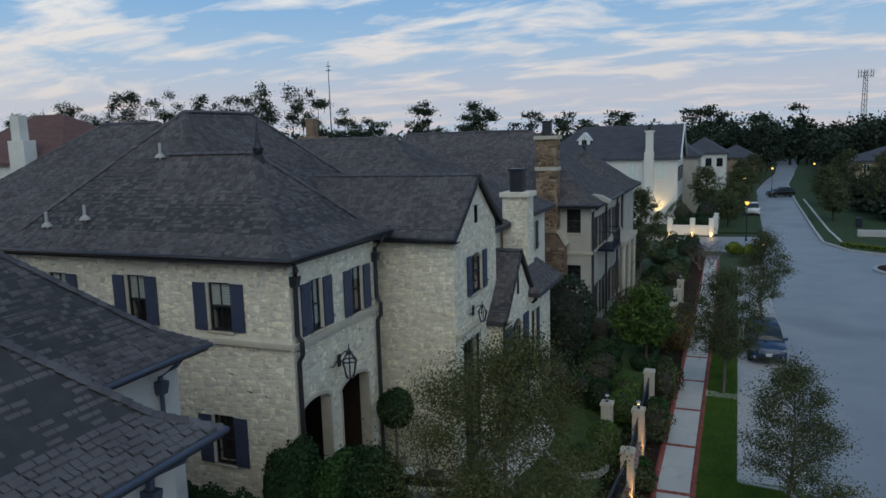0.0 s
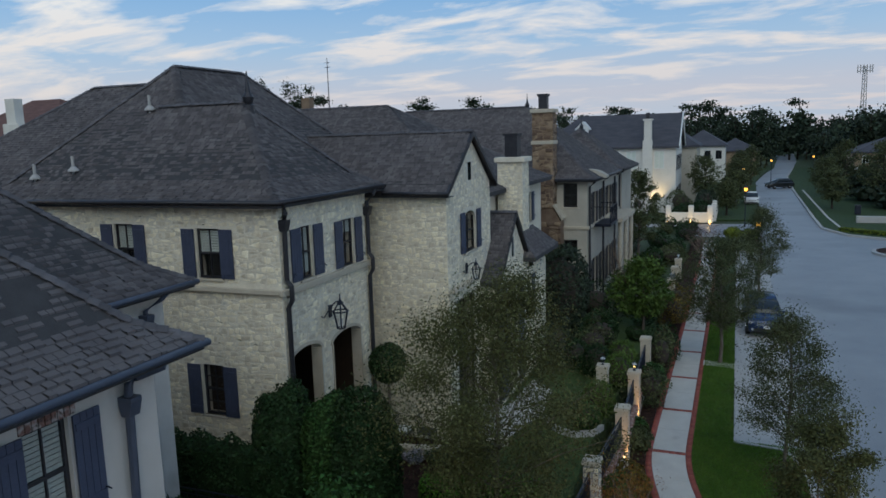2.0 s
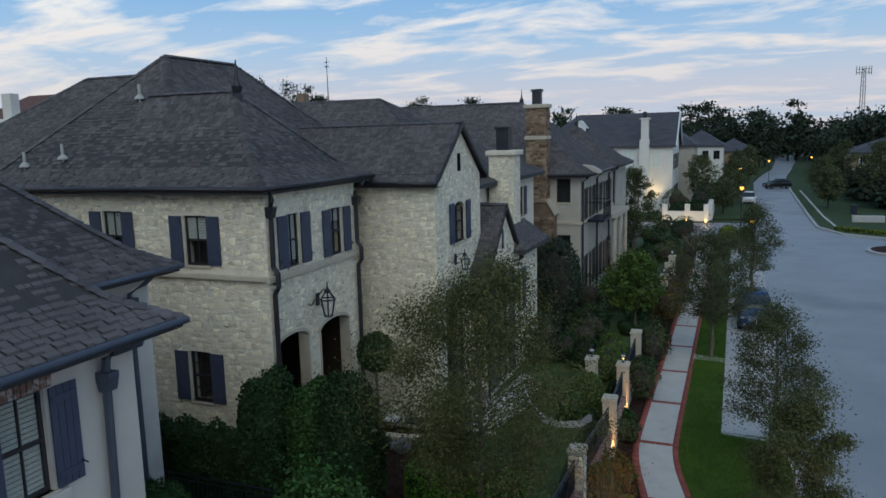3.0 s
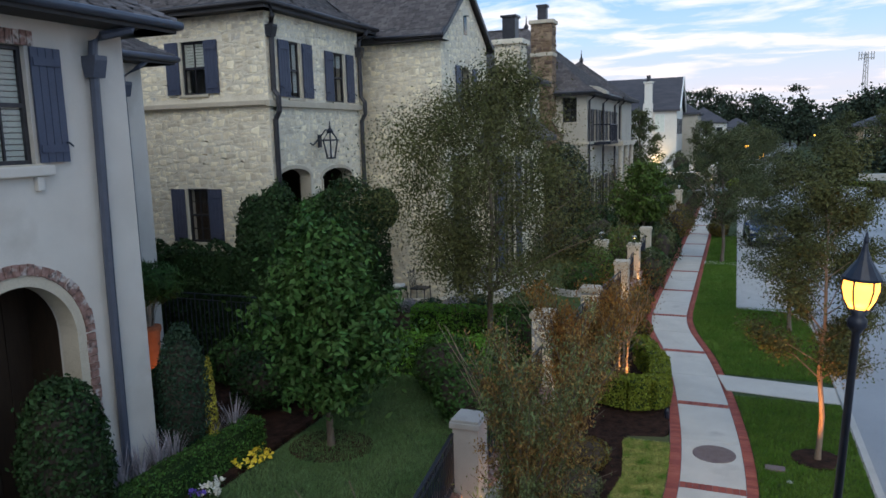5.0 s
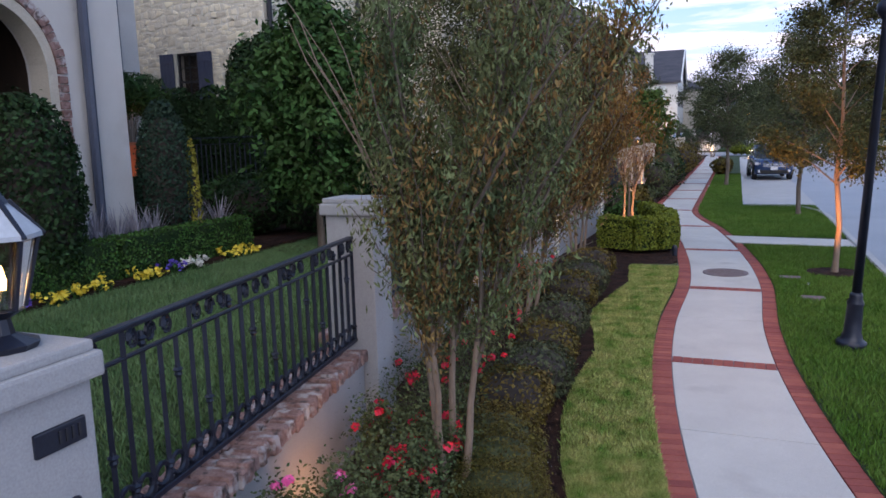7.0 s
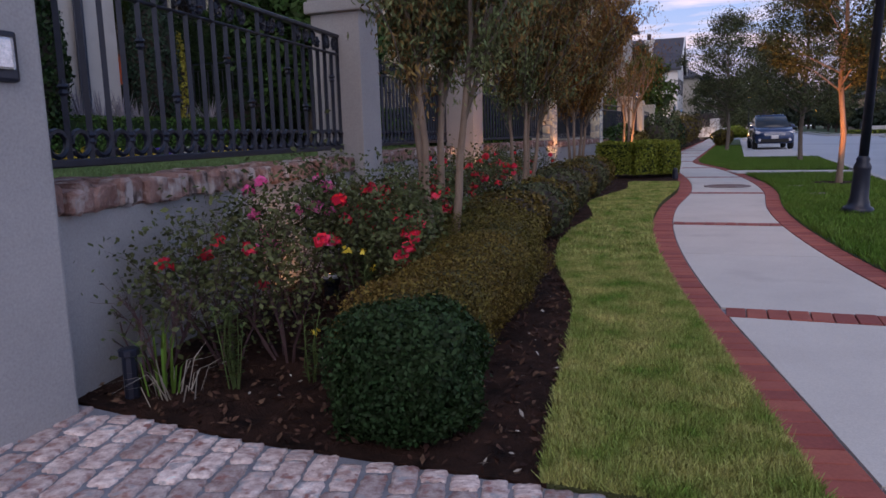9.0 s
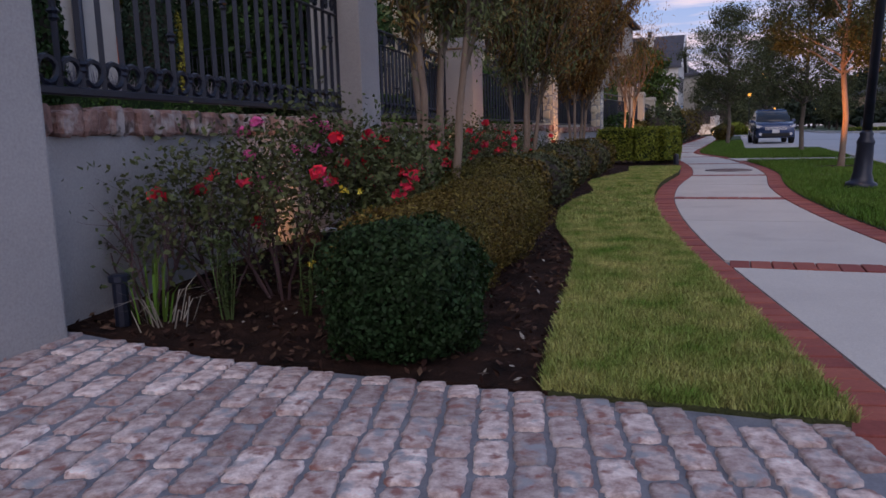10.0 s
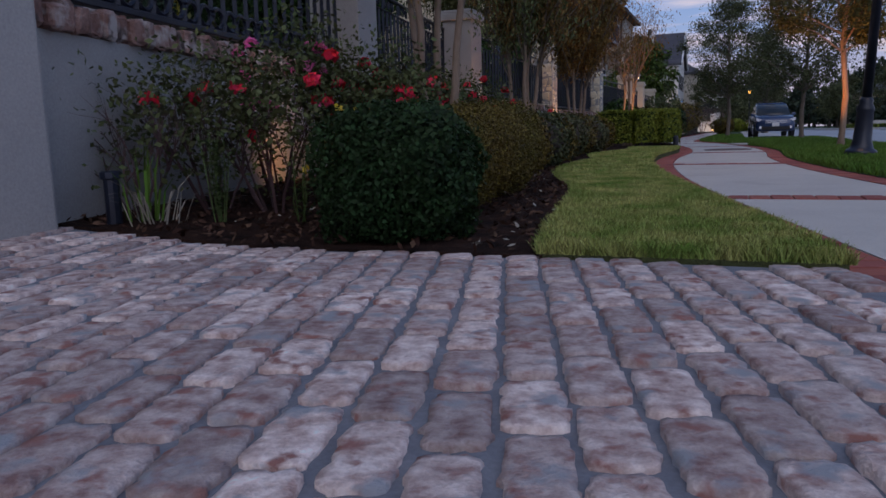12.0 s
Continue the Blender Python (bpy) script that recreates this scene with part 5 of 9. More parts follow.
ARCH_Y, ARCH_Z = 5.95, 3.30
for i in range(31):
    q = -math.pi * 0.5 + math.pi * (i + 0.5) / 31
    bm = bmesh.new()
    box(bm, -7.46, -7.372 + rng.uniform(-0.008, 0.008), -0.047, 0.047, 0.925 + rng.uniform(-0.006, 0.006), 1.065 + rng.uniform(-0.010, 0.010), 0.010)
    bmesh.ops.rotate(bm, verts=bm.verts, cent=(0, 0, 0), matrix=Matrix.Rotation(-q, 3, "X"))
    bmesh.ops.translate(bm, verts=bm.verts, vec=(0, ARCH_Y, ARCH_Z))
    part("arch_brick", finish(bm), M["coping"], h0)
for i in range(22):
    for y in (ARCH_Y - 1.065, ARCH_Y + 0.925):
        bm = bmesh.new()
        z = 1.0 + i * 0.104
        box(bm, -7.46, -7.372 + rng.uniform(-0.008, 0.008), y + rng.uniform(-0.008, 0.008), y + 0.14 + rng.uniform(-0.008, 0.008), z, z + 0.094, 0.008)
        part("jamb_brick", finish(bm), M["coping"], h0)
bm = bmesh.new()
arc = [(ARCH_Y + r * math.sin(q), ARCH_Z + r * math.cos(q)) for r, qs in ((0.92, np.linspace(-math.pi / 2, math.pi / 2, 25)), (0.79, np.linspace(math.pi / 2, -math.pi / 2, 25))) for q in qs]
prism(bm, arc, "x", -7.7, -7.392)
box(bm, -7.7, -7.392, ARCH_Y + 0.79, ARCH_Y + 0.92, 0.8, ARCH_Z)
box(bm, -7.7, -7.392, ARCH_Y - 0.92, ARCH_Y - 0.79, 0.8, ARCH_Z)
part("door_surround", finish(bm), M["trim"], h0)
bm = bmesh.new()
box(bm, -8.6, -8.5, 5.0, 6.9, 0.8, 4.4)
door = part("door", finish(bm), M["wood_door"], h0, "dark arched plank door")
for i in range(6):
    bm = bmesh.new()
    box(bm, -8.5, -8.47, 5.1 + 0.285 * i, 5.1 + 0.285 * i + 0.275, 1.0, 4.2)
    part("plank", finish(bm), M["wood_door"], door)
for nm, b in (("recess_side", (-8.6, -7.75, 4.9, 5.0, 0.8, 4.4)), ("recess_side", (-8.6, -7.75, 6.9, 7.0, 0.8, 4.4)), ("recess_ceiling", (-8.6, -7.75, 5.0, 6.9, 4.3, 4.4)), ("recess_floor", (-8.6, -7.75, 4.9, 7.0, 0.75, 0.8))):
    bm = bmesh.new()
    box(bm, *b)
    part(nm, finish(bm), M["wood_door"], h0)
r0 = hip_slopes(-20.5, -6.9, -6.5, 8.5, 7.45, bell(1.08, 0.60, 0.75))
roof_deck("roof", r0, M["underlay"], h0)
SKIP0 = lambda sl, s, k: (sl.n.x < -0.5 and sl.at(s, k).y < -4.0) or (sl.n.x > -0.5 and sl.n.y > -0.5)
shingles("shingles", r0, h0, 31, skip=SKIP0, singles=lambda v: v[1] > 5.0 and v[0] > -8.6)
ridge_caps("ridge_cap", hip_lines(r0), h0, 32)
r0b = hip_slopes(-22, -10.2, 2.0, 12.2, 7.5, bell(1.0, 0.60, 0.75))
roof_deck("roof", r0b, M["underlay"], h0)
shingles("shingles", r0b, h0, 33, skip=lambda sl, s, k: sl.n.x > 0.5 or sl.n.y > 0.5)
ridge_caps("ridge_cap", hip_lines(r0b), h0, 34)
gutter(h0, [(-6.86, -6.5, 7.40), (-6.86, 8.54, 7.40), (-10.2, 8.54, 7.40)], M["blue_gutter"])
gutter(h0, [(-10.16, 8.5, 7.45), (-10.16, 12.24, 7.45), (-14, 12.24, 7.45)], M["blue_gutter"])
downspout(h0, [(-6.95, 7.75, 7.38), (-6.97, 7.70, 7.26), (-7.20, 7.42, 7.17), (-7.29, 7.36, 7.08), (-7.3, 7.34, 6.9), (-7.3, 7.27, 4.0), (-7.3, 7.25, 0.76)], M["blue_gutter"], (-7.29, 7.34, 6.85), 0.062)
downspout(h0, [(-10.25, 11.5, 7.4), (-10.3, 11.3, 7.25), (-10.55, 11.1, 7.05), (-10.55, 11.1, 0.9)], M["blue_gutter"], (-10.55, 11.1, 6.9), 0.05)

# ---- unseen neighbour's house added across the drive; closes street and light behind the eye ----
hn = thing("house", "unseen tan stucco house added across the brick drive to block light", "house", at=(-12, -16, 0))
wall("wall", "y", -8.5, 1, -22, -2.2, -0.15, 8.2, [], M["tan_stucco"], hn)
wall("wall", "x", -2.2, 1, -24, -8.8, -0.15, 8.2, [], M["tan_stucco"], hn)
wall("wall", "x", -22, -1, -24, -8.8, -0.15, 8.2, [], M["tan_stucco"], hn)
wall("wall", "y", -24, -1, -21.7, -2.5, -0.15, 8.2, [], M["tan_stucco"], hn)
rn = hip_slopes(-22.5, -1.7, -24.5, -8.0, 8.2, bell(0.8, 0.6, 0.7))
roof_deck("roof", rn, M["underlay"], hn)

# ---- the house with the brown stone chimney ----
h2 = thing("house", "tan stucco house with brown stone chimney and shingled hips", "house", at=(-12, 46, 0.55))
s2 = [(-8.22, -7.45, 6.3, 7.6, 0), (-8.22, -7.45, 3.3, 4.5, 0)]
wall("wall", "y", 39.5, -1, -24, -6.9, 0.55, 7.85, s2, M["tan_stucco"], h2)
e2 = [(41.0 + 2.4 * i, 42.0 + 2.4 * i, z, z + 2.0, 0) for i in range(4) for z in (1.2, 5.0)]
wall("wall", "x", -6.9, 1, 39.8, 50.9, 0.55, 7.85, e2, M["tan_stucco"], h2)
wall("wall", "y", 50.9, 1, -24, -7.2, 0.55, 7.85, [], M["tan_stucco"], h2)
for u0, u1, z0, z1, _ in s2:
    window(h2, "y", 39.5, -1, u0, u1, z0, z1, shutters=(False, False), blind=0)
for u0, u1, z0, z1, _ in e2:
    window(h2, "x", -6.9, 1, u0, u1, z0, z1, shutters=(True, True), blind=0, shw=0.42, shutter_mat=M["gutter"])
for b in ((-24, -6.905, 39.42, 39.5, 5.1, 5.25), (-6.9, -6.8, 39.42, 50.9, 5.1, 5.25)):
    bm = bmesh.new()
    box(bm, *b)
    part("belt_course", finish(bm), M["trim"], h2)
r2 = hip_slopes(-24.5, -6.4, 39.0, 49.0, 7.85, bell(0.86, 0.6, 0.7))
roof_deck("roof", r2, M["underlay"], h2)
shingles("shingles", r2, h2, 41)
ridge_caps("ridge_cap", hip_lines(r2), h2, 42)
r2b = hip_slopes(-13.4, -6.2, 48.4, 56.0, 7.9, bell(0.80, 0.5, 0.7))
roof_deck("roof", r2b, M["underlay"], h2)
shingles("shingles", r2b, h2, 43)
ridge_caps("ridge_cap", hip_lines(r2b), h2, 44)
wall("wall", "x", -6.7, 1, 50.9, 55.6, 0.55, 7.9, [], M["tan_stucco"], h2)
for x, y, z in ((-9.7, 52.2, 10.6), (-11.4, 44, 11.95)):
    bm = bmesh.new()
    turned(bm, [(0.1, -0.2), (0.14, 0.15), (0.05, 0.3), (0.01, 0.8)], 8, (x, y, z))
    part("finial", bm, M["gutter"], h2)
bm = bmesh.new()
box(bm, -9.72, -8.60, 38.7, 39.6, 6.3, 11.45)
prism(bm, [(-9.9, 0.55), (-8.2, 0.55), (-8.2, 5.6), (-8.62, 6.4), (-9.72, 6.4), (-9.9, 6.0)], "y", 38.7, 39.6)
chb = part("chimney", finish(bm), M["brownstone"], h2, "brown rubble stone chimney with pale bands")
stones("stone", "y", 38.7, -1, -9.72, -8.60, 6.3, 11.4, [], M["brownstone"], chb, 45, h=(0.16, 0.32), w=(0.25, 0.5), proud=0.04)
stones("stone", "x", -8.60, 1, 38.7, 39.6, 6.3, 11.4, [], M["brownstone"], chb, 46, h=(0.16, 0.32), w=(0.25, 0.5), proud=0.04)
stones("stone", "y", 38.7, -1, -9.9, -8.2, 0.6, 5.6, [], M["brownstone"], chb, 47, h=(0.16, 0.32), w=(0.25, 0.5), proud=0.04)
for z, d in ((11.42, 0.1), (9.75, 0.06)):
    bm = bmesh.new()
    box(bm, -9.72 - d, -8.60 + d, 38.7 - d, 39.6 + d, z, z + 0.2, 0.03)
    part("band", finish(bm), M["trim"], chb, "pale stone chimney band")
bm = bmesh.new()
prism(bm, [(-8.62, 6.5), (-8.5, 6.55), (-8.05, 5.75), (-8.12, 5.65)], "y", 38.62, 39.6)
part("shoulder", finish(bm), M["trim"], chb, "pale stone chimney shoulder")
bm = bmesh.new()
box(bm, -9.42, -8.96, 38.95, 39.35, 11.6, 12.3)
box(bm, -9.48, -8.9, 38.9, 39.4, 12.3, 12.42)
part("flue_cap", finish(bm), M["gutter"], chb)

# ---- garden wall, pillars and railing ----


def pillar(x0, x1, y0, y1, base, top, label, stone=False, lantern=False, material=None):
    pl = thing("fence_pillar", label, "pillar", "fence pillars", at=((x0 + x1) / 2, (y0 + y1) / 2, base))
    m = material or M["pillar_stucco"]
    bm = bmesh.new()
    box(bm, x0, x1, y0, y1, base, top - 0.13, 0.012)
    sh = part("shaft", finish(bm), m, pl)
    bm = bmesh.new()
    box(bm, x0 - 0.035, x1 + 0.035, y0 - 0.035, y1 + 0.035, top - 0.13, top - 0.04, 0.015)
    box(bm, x0 - 0.015, x1 + 0.015, y0 - 0.015, y1 + 0.015, top - 0.041, top, 0.012)
    part("cap", finish(bm), M["trim"] if stone else m, pl)
    if stone:
        stones("stone", "y", y0, -1, x0, x1, base, top - 0.15, [], M["limestone"], sh, int(y0 * 10))
        stones("stone", "x", x1, 1, y0, y1, base, top - 0.15, [], M["limestone"], sh, int(y0 * 11))
    return pl


p1 = pillar(-2.06, -1.52, 1.17, 1.72, -0.05, 1.77, "pale stucco gate pillar with plaque and letter slot beside the brick drive")
bm = bmesh.new()
box(bm, -1.53, -1.508, 1.48, 1.675, 1.445, 1.525, 0.006)
plaque = part("plaque", finish(bm), M["iron"], p1, "black house plaque with pale figures")
bm = bmesh.new()
for i in range(4):
    box(bm, -1.509, -1.504, 1.565 + i * 0.025, 1.574 + i * 0.025, 1.465, 1.508)
part("figure_bar", finish(bm), M["gutter"], plaque)
bm = bmesh.new()
box(bm, -1.53, -1.50, 1.525, 1.625, 1.115, 1.265, 0.012)
ic = part("intercom", finish(bm), M["iron"], p1, "black framed intercom panel")
bm = bmesh.new()
box(bm, -1.501, -1.494, 1.545, 1.605, 1.15, 1.245, 0.008)
part("faceplate", finish(bm), M["chrome"], ic)
p2 = pillar(-2.45, -2.05, 4.84, 5.14, -0.05, 1.96, "pale stucco fence pillar between two railings")
p3 = pillar(-3.0, -2.62, 8.9, 9.30, -0.05, 1.86, "pale stucco fence pillar behind crape myrtles")
p4 = pillar(-3.08, -2.68, 13.5, 13.9, -0.05, 2.30, "limestone pillar at the end of the railing", True)
p5 = pillar(-2.98, -2.56, 17.9, 18.3, 0.0, 1.9, "limestone fence pillar of the stone house", True)
for x, y in ((-2.55, 21.9), (-2.65, 25.5), (-2.75, 30.0), (-2.75, 42.8), (-2.85, 46.7), (-2.85, 49.6)):
    pillar(x - 0.2, x + 0.2, y, y + 0.4, 0.0, 1.9, "pale stone fence pillar beside the walk", False, material=M["trim"])
pillar(-4.0, -3.6, 25.7, 26.1, 0.6, 1.95, "pale stone pillar inside the garden", False, material=M["trim"])


def low_wall(a, b, top, label, w=0.34, base=-0.05):
    """A rendered retaining wall under a coping of bricks on edge."""
    ob = thing("garden_wall", label, "garden wall", "garden walls", at=(*a, base))
    a, b = Vector(a), Vector(b)
    d = b - a
    l = d.length
    d.normalize()
    n = Vector((-d.y, d.x))
    bm = bmesh.new()
    prism(bm, [tuple(a + n * w / 2), tuple(b + n * w / 2), tuple(b - n * w / 2), tuple(a - n * w / 2)], "z", base, top - 0.1)
    part("body", finish(bm), M["pillar_stucco"], ob)
    rng = random.Random(int(a.y * 100))
    s = 0.0
    while s < l - 0.04:
        ww = min(rng.uniform(0.058, 0.105), l - s)
        e = w / 2 + 0.035 + rng.uniform(-0.022, 0.014)
        p, q = a + d * (s + 0.003), a + d * (s + ww - 0.003)
        cut = rng.uniform(-0.05, 0.05)
        for lo, hi in ((-e, cut - 0.004), (cut + 0.004, e)):
            bm = bmesh.new()
            prism(bm, [tuple(p + n * hi), tuple(q + n * hi), tuple(q + n * lo), tuple(p + n * lo)], "z", top - 0.1, top + rng.uniform(-0.014, 0.008))
            bmesh.ops.bevel(bm, geom=bm.edges[:], offset=0.011, segments=1, affect="EDGES")
            for v in bm.verts:
                v.co += Vector((rng.uniform(-1, 1), rng.uniform(-1, 1), rng.uniform(-1, 1))) * 0.007
            part("coping_brick", finish(bm), M["coping"], ob)
        s += ww
    return ob


def railing(a, b, z0, z1, label, spacing=0.118, detail=True):
    """Wrought iron railing: two top rails with scrolls between, bars with collars, rings along the foot."""
    ob = thing("railing", label, "railing", "garden railings", at=(*a, z0))
    a, b = Vector((*a, 0)), Vector((*b, 0))
    d = b - a
    l = d.length
    d.normalize()
    rng = random.Random(int(a.y * 77))

    def rail(zz, hw, hh, name):
        bm = bmesh.new()
        n = Vector((-d.y, d.x, 0))
        prism(bm, [tuple((a + n * hw).xy), tuple((b + n * hw).xy), tuple((b - n * hw).xy), tuple((a - n * hw).xy)], "z", zz - hh, zz + hh)
        bmesh.ops.bevel(bm, geom=bm.edges[:], offset=0.005, segments=1, affect="EDGES")
        part(name, finish(bm), M["iron"], ob)
    rail(z1, 0.024, 0.012, "top_rail")
    rail(z1 - 0.13, 0.014, 0.008, "scroll_rail")
    rail(z0 + 0.02, 0.022, 0.016, "bottom_rail")
    n = int(l / spacing)
    for i in range(n + 1):
        p = a + d * (l * i / n)
        bm = bmesh.new()
        bot, top = z0 + 0.02, (z1 if i % 4 == 0 or i in (0, n) else z1 - 0.13)
        tube(bm, [(p.x, p.y, bot), (p.x, p.y, top)], 0.0155, 4, cap=False)
        if detail:
            for zz in ([z0 + 0.30 + 0.22 * (i % 3)] if i % 2 else [z0 + 0.12]):
                turned(bm, [(0.011, -0.035), (0.021, -0.02), (0.015, -0.006), (0.026, 0.004), (0.015, 0.016), (0.011, 0.035)], 7, (p.x, p.y, zz))
        part("bar", bm, M["iron"], ob)
    if detail:
        for i in range(n):
            p = a + d * (l * (i + 0.5) / n)
            bm = bmesh.new()
            r = l / n * 0.40
            tube(bm, [tuple(p + d * (r * math.cos(q)) + Vector((0, 0, z0 + 0.045 + r + r * math.sin(q)))) for q in np.linspace(0, 2 * math.pi, 13)], 0.012, 5, cap=False)
            part("foot_ring", bm, M["iron"], ob)
            if i % 4 < 3:
                bm = bmesh.new()
                s = 1 if i % 2 else -1
                tube(bm, [tuple(p + d * (s * 0.035 * k * math.cos(q)) + Vector((0, 0, z1 - 0.065 + 0.05 * k * math.sin(q)))) for q, k in zip(np.linspace(0, 3.2 * math.pi, 15), np.linspace(1, 0.25, 15))], 0.011, 5, cap=False)
                part("scroll", bm, M["iron"], ob)
    return ob


low_wall((-1.785, 1.72), (-2.345, 4.84), 0.79, "rendered retaining wall with old brick coping under the railing")
low_wall((-2.565, 5.14), (-3.07, 8.9), 0.79, "rendered retaining wall with brick coping behind the roses")
low_wall((-2.78, 9.30), (-2.86, 13.5), 0.79, "rendered retaining wall with brick coping behind crape myrtles")
low_wall((-2.88, 13.9), (-2.78, 17.9), 0.75, "rendered retaining wall with brick coping beside evergreen shrubs")
railing((-1.80, 1.72), (-2.24, 4.84), 0.84, 1.66, "black wrought iron railing with rings and scrolls on the brick coping")
railing((-2.50, 5.14), (-3.0, 8.9), 0.84, 1.64, "black wrought iron railing behind red roses")
railing((-2.82, 9.30), (-2.88, 13.5), 0.84, 1.62, "black wrought iron railing behind crape myrtles", 0.14, False)
railing((-2.9, 13.9), (-2.80, 17.9), 0.80, 1.6, "black wrought iron railing beside evergreen shrubs", 0.14, False)
for (xa, ya), (xb, yb) in (((-2.77, 18.3), (-2.56, 21.9)), ((-2.56, 22.3), (-2.65, 25.5)), ((-2.65, 25.9), (-2.75, 30.0)), ((-2.75, 43.2), (-2.85, 46.7)), ((-2.85, 47.1), (-2.85, 49.6))):
    railing((xa, ya), (xb, yb), 0.8, 1.6, "black iron railing along the raised garden", 0.16, False)
low_wall((-2.77, 18.3), (-2.58, 21.9), 0.72, "rendered retaining wall beside the walk", 0.3)
low_wall((-2.56, 22.3), (-2.65, 25.5), 0.72, "rendered retaining wall beside the walk", 0.3)
low_wall((-2.65, 25.9), (-2.75, 30.0), 0.72, "rendered retaining wall beside the walk", 0.3)


def pillar_lantern(x, y, z, s=1.0, label="", lit=True):
    la = thing("pillar_lantern", label, "lantern", "pillar lanterns", at=(x, y, z))
    bm = bmesh.new()
    turned(bm, [(0.10 * s, 0), (0.11 * s, 0.02 * s), (0.04 * s, 0.05 * s), (0.03 * s, 0.10 * s), (0.08 * s, 0.13 * s)], 10, (x, y, z))
    part("foot", bm, M["iron"], la)
    bm = bmesh.new()
    for k in range(6):
        a = k * math.pi / 3
        c, d = math.cos(a), math.sin(a)
        tube(bm, [(x + 0.075 * s * c, y + 0.075 * s * d, z + 0.13 * s), (x + 0.135 * s * c, y + 0.135 * s * d, z + 0.36 * s)], 0.009 * s, 5)
    part("frame", bm, M["iron"], la)
    bm = bmesh.new()
    turned(bm, [(0.07 * s, 0.13 * s), (0.128 * s, 0.355 * s)], 6, (x, y, z))
    g = part("glass", bm, M["clear"], la)
    g.visible_shadow = False
    bm = bmesh.new()
    turned(bm, [(0.15 * s, 0.355 * s), (0.15 * s, 0.37 * s), (0.06 * s, 0.47 * s), (0.03 * s, 0.50 * s), (0.035 * s, 0.54 * s), (0.006 * s, 0.6 * s)], 6, (x, y, z))
    part("roof", bm, M["clear_roof"], la, "pale glazed lantern roof")
    bm = bmesh.new()
    for k in range(6):
        a = k * math.pi / 3
        tube(bm, [(x + 0.152 * s * math.cos(a), y + 0.152 * s * math.sin(a), z + 0.36 * s), (x + 0.06 * s * math.cos(a), y + 0.06 * s * math.sin(a), z + 0.475 * s)], 0.009 * s, 5)
    turned(bm, [(0.065 * s, 0.468 * s), (0.05 * s, 0.49 * s), (0.035 * s, 0.52 * s), (0.04 * s, 0.55 * s), (0.006 * s, 0.62 * s)], 10, (x, y, z))
    part("roof_frame", bm, M["iron"], la)
    if lit:
        for dx in (-0.025, 0.025):
            bm = bmesh.new()
            turned(bm, [(0.010 * s, 0.2 * s), (0.014 * s, 0.23 * s), (0.004 * s, 0.28 * s)], 8, (x + dx * s, y, z))
            part("flame_bulb", bm, M["bulb"], la)
    return la


pillar_lantern(-1.69, 1.55, 1.77, 1.0, "black iron gate lantern with two lit bulbs on the stucco pillar")
for x, y in ((-2.65, 25.7), (-2.75, 43.0), (-2.85, 49.8), (-3.8, 25.9)):
    pillar_lantern(x, y, 1.9 if y > 26 or x > -3 else 1.95, 0.62, "small black lantern on a fence pillar", y < 26 and x > -3)

# ---- street lamp ----


def street_lamp(x, y, z, s=1.0, label=""):
    la = thing("street_lamp", label, "street lamp", "street lamps", at=(x, y, z))
    bm = bmesh.new()
    turned(bm, [(0.155 * s, -0.04), (0.155 * s, 0.025 * s), (0.145 * s, 0.04 * s), (0.112 * s, 0.06 * s), (0.104 * s, 0.10 * s), (0.090 * s, 0.14 * s), (0.080 * s, 0.43 * s), (0.086 * s, 0.45 * s), (0.086 * s, 0.47 * s), (0.062 * s, 0.52 * s), (0.068 * s, 0.55 * s), (0.050 * s, 0.58 * s)], 24, (x, y, z))
    part("base", bm, M["iron"], la, smooth=True)
    bm = bmesh.new()
    turned(bm, [(0.048 * s, 0.55 * s), (0.042 * s, 3.42 * s), (0.070 * s, 3.46 * s), (0.10 * s, 3.50 * s), (0.10 * s, 3.58 * s), (0.06 * s, 3.62 * s), (0.11 * s, 3.70 * s)], 20, (x, y, z))
    part("pole", bm, M["iron"], la, smooth=True)
    bm = bmesh.new()
    turned(bm, [(0.10 * s, 3.70 * s), (0.155 * s, 3.80 * s), (0.185 * s, 3.92 * s), (0.175 * s, 4.02 * s)], 16, (x, y, z))
    part("globe", bm, M["lamp_glass"], la, "glowing amber lamp glass", smooth=True)
    for k in range(6):
        a = k * math.pi / 3
        bm = bmesh.new()
        tube(bm, [(x + r * s * math.cos(a), y + r * s * math.sin(a), z + h * s) for r, h in ((0.105, 3.69), (0.162, 3.80), (0.193, 3.92), (0.185, 4.03))], 0.011 * s, 5)
        part("rib", bm, M["iron"], la)
    bm = bmesh.new()
    turned(bm, [(0.205 * s, 4.02 * s), (0.205 * s, 4.05 * s), (0.15 * s, 4.13 * s), (0.075 * s, 4.24 * s), (0.04 * s, 4.33 * s), (0.02 * s, 4.42 * s), (0.03 * s, 4.45 * s), (0.004 * s, 4.56 * s)], 14, (x, y, z))
    part("hood", bm, M["iron"], la)
    lt = bpy.data.lights.new("lamp_light", "POINT")
    lt.energy, lt.color, lt.shadow_soft_size = 70.0, (1.0, 0.58, 0.2), 0.18
    lo = new("lamp_light", lt)
    lo.location = (x + 0.14, y, z + 3.62)
    return la


lamp = street_lamp(1.72, 8.92, 0.0, 1.012, "black cast street lamp with glowing amber glass on the verge")
lamp.rotation_euler = (0, radians(2.5), 0)
for x, y in ((2.05, 52.7), (1.52, 82.3), (1.52, 121.0), (6.6, 150.0), (15.0, 166.0)):
    copy_thing(lamp, pose(x, y, -0.02))["label"] = "lit black street lamp far along the street"

# ---- plants of the front bed ----


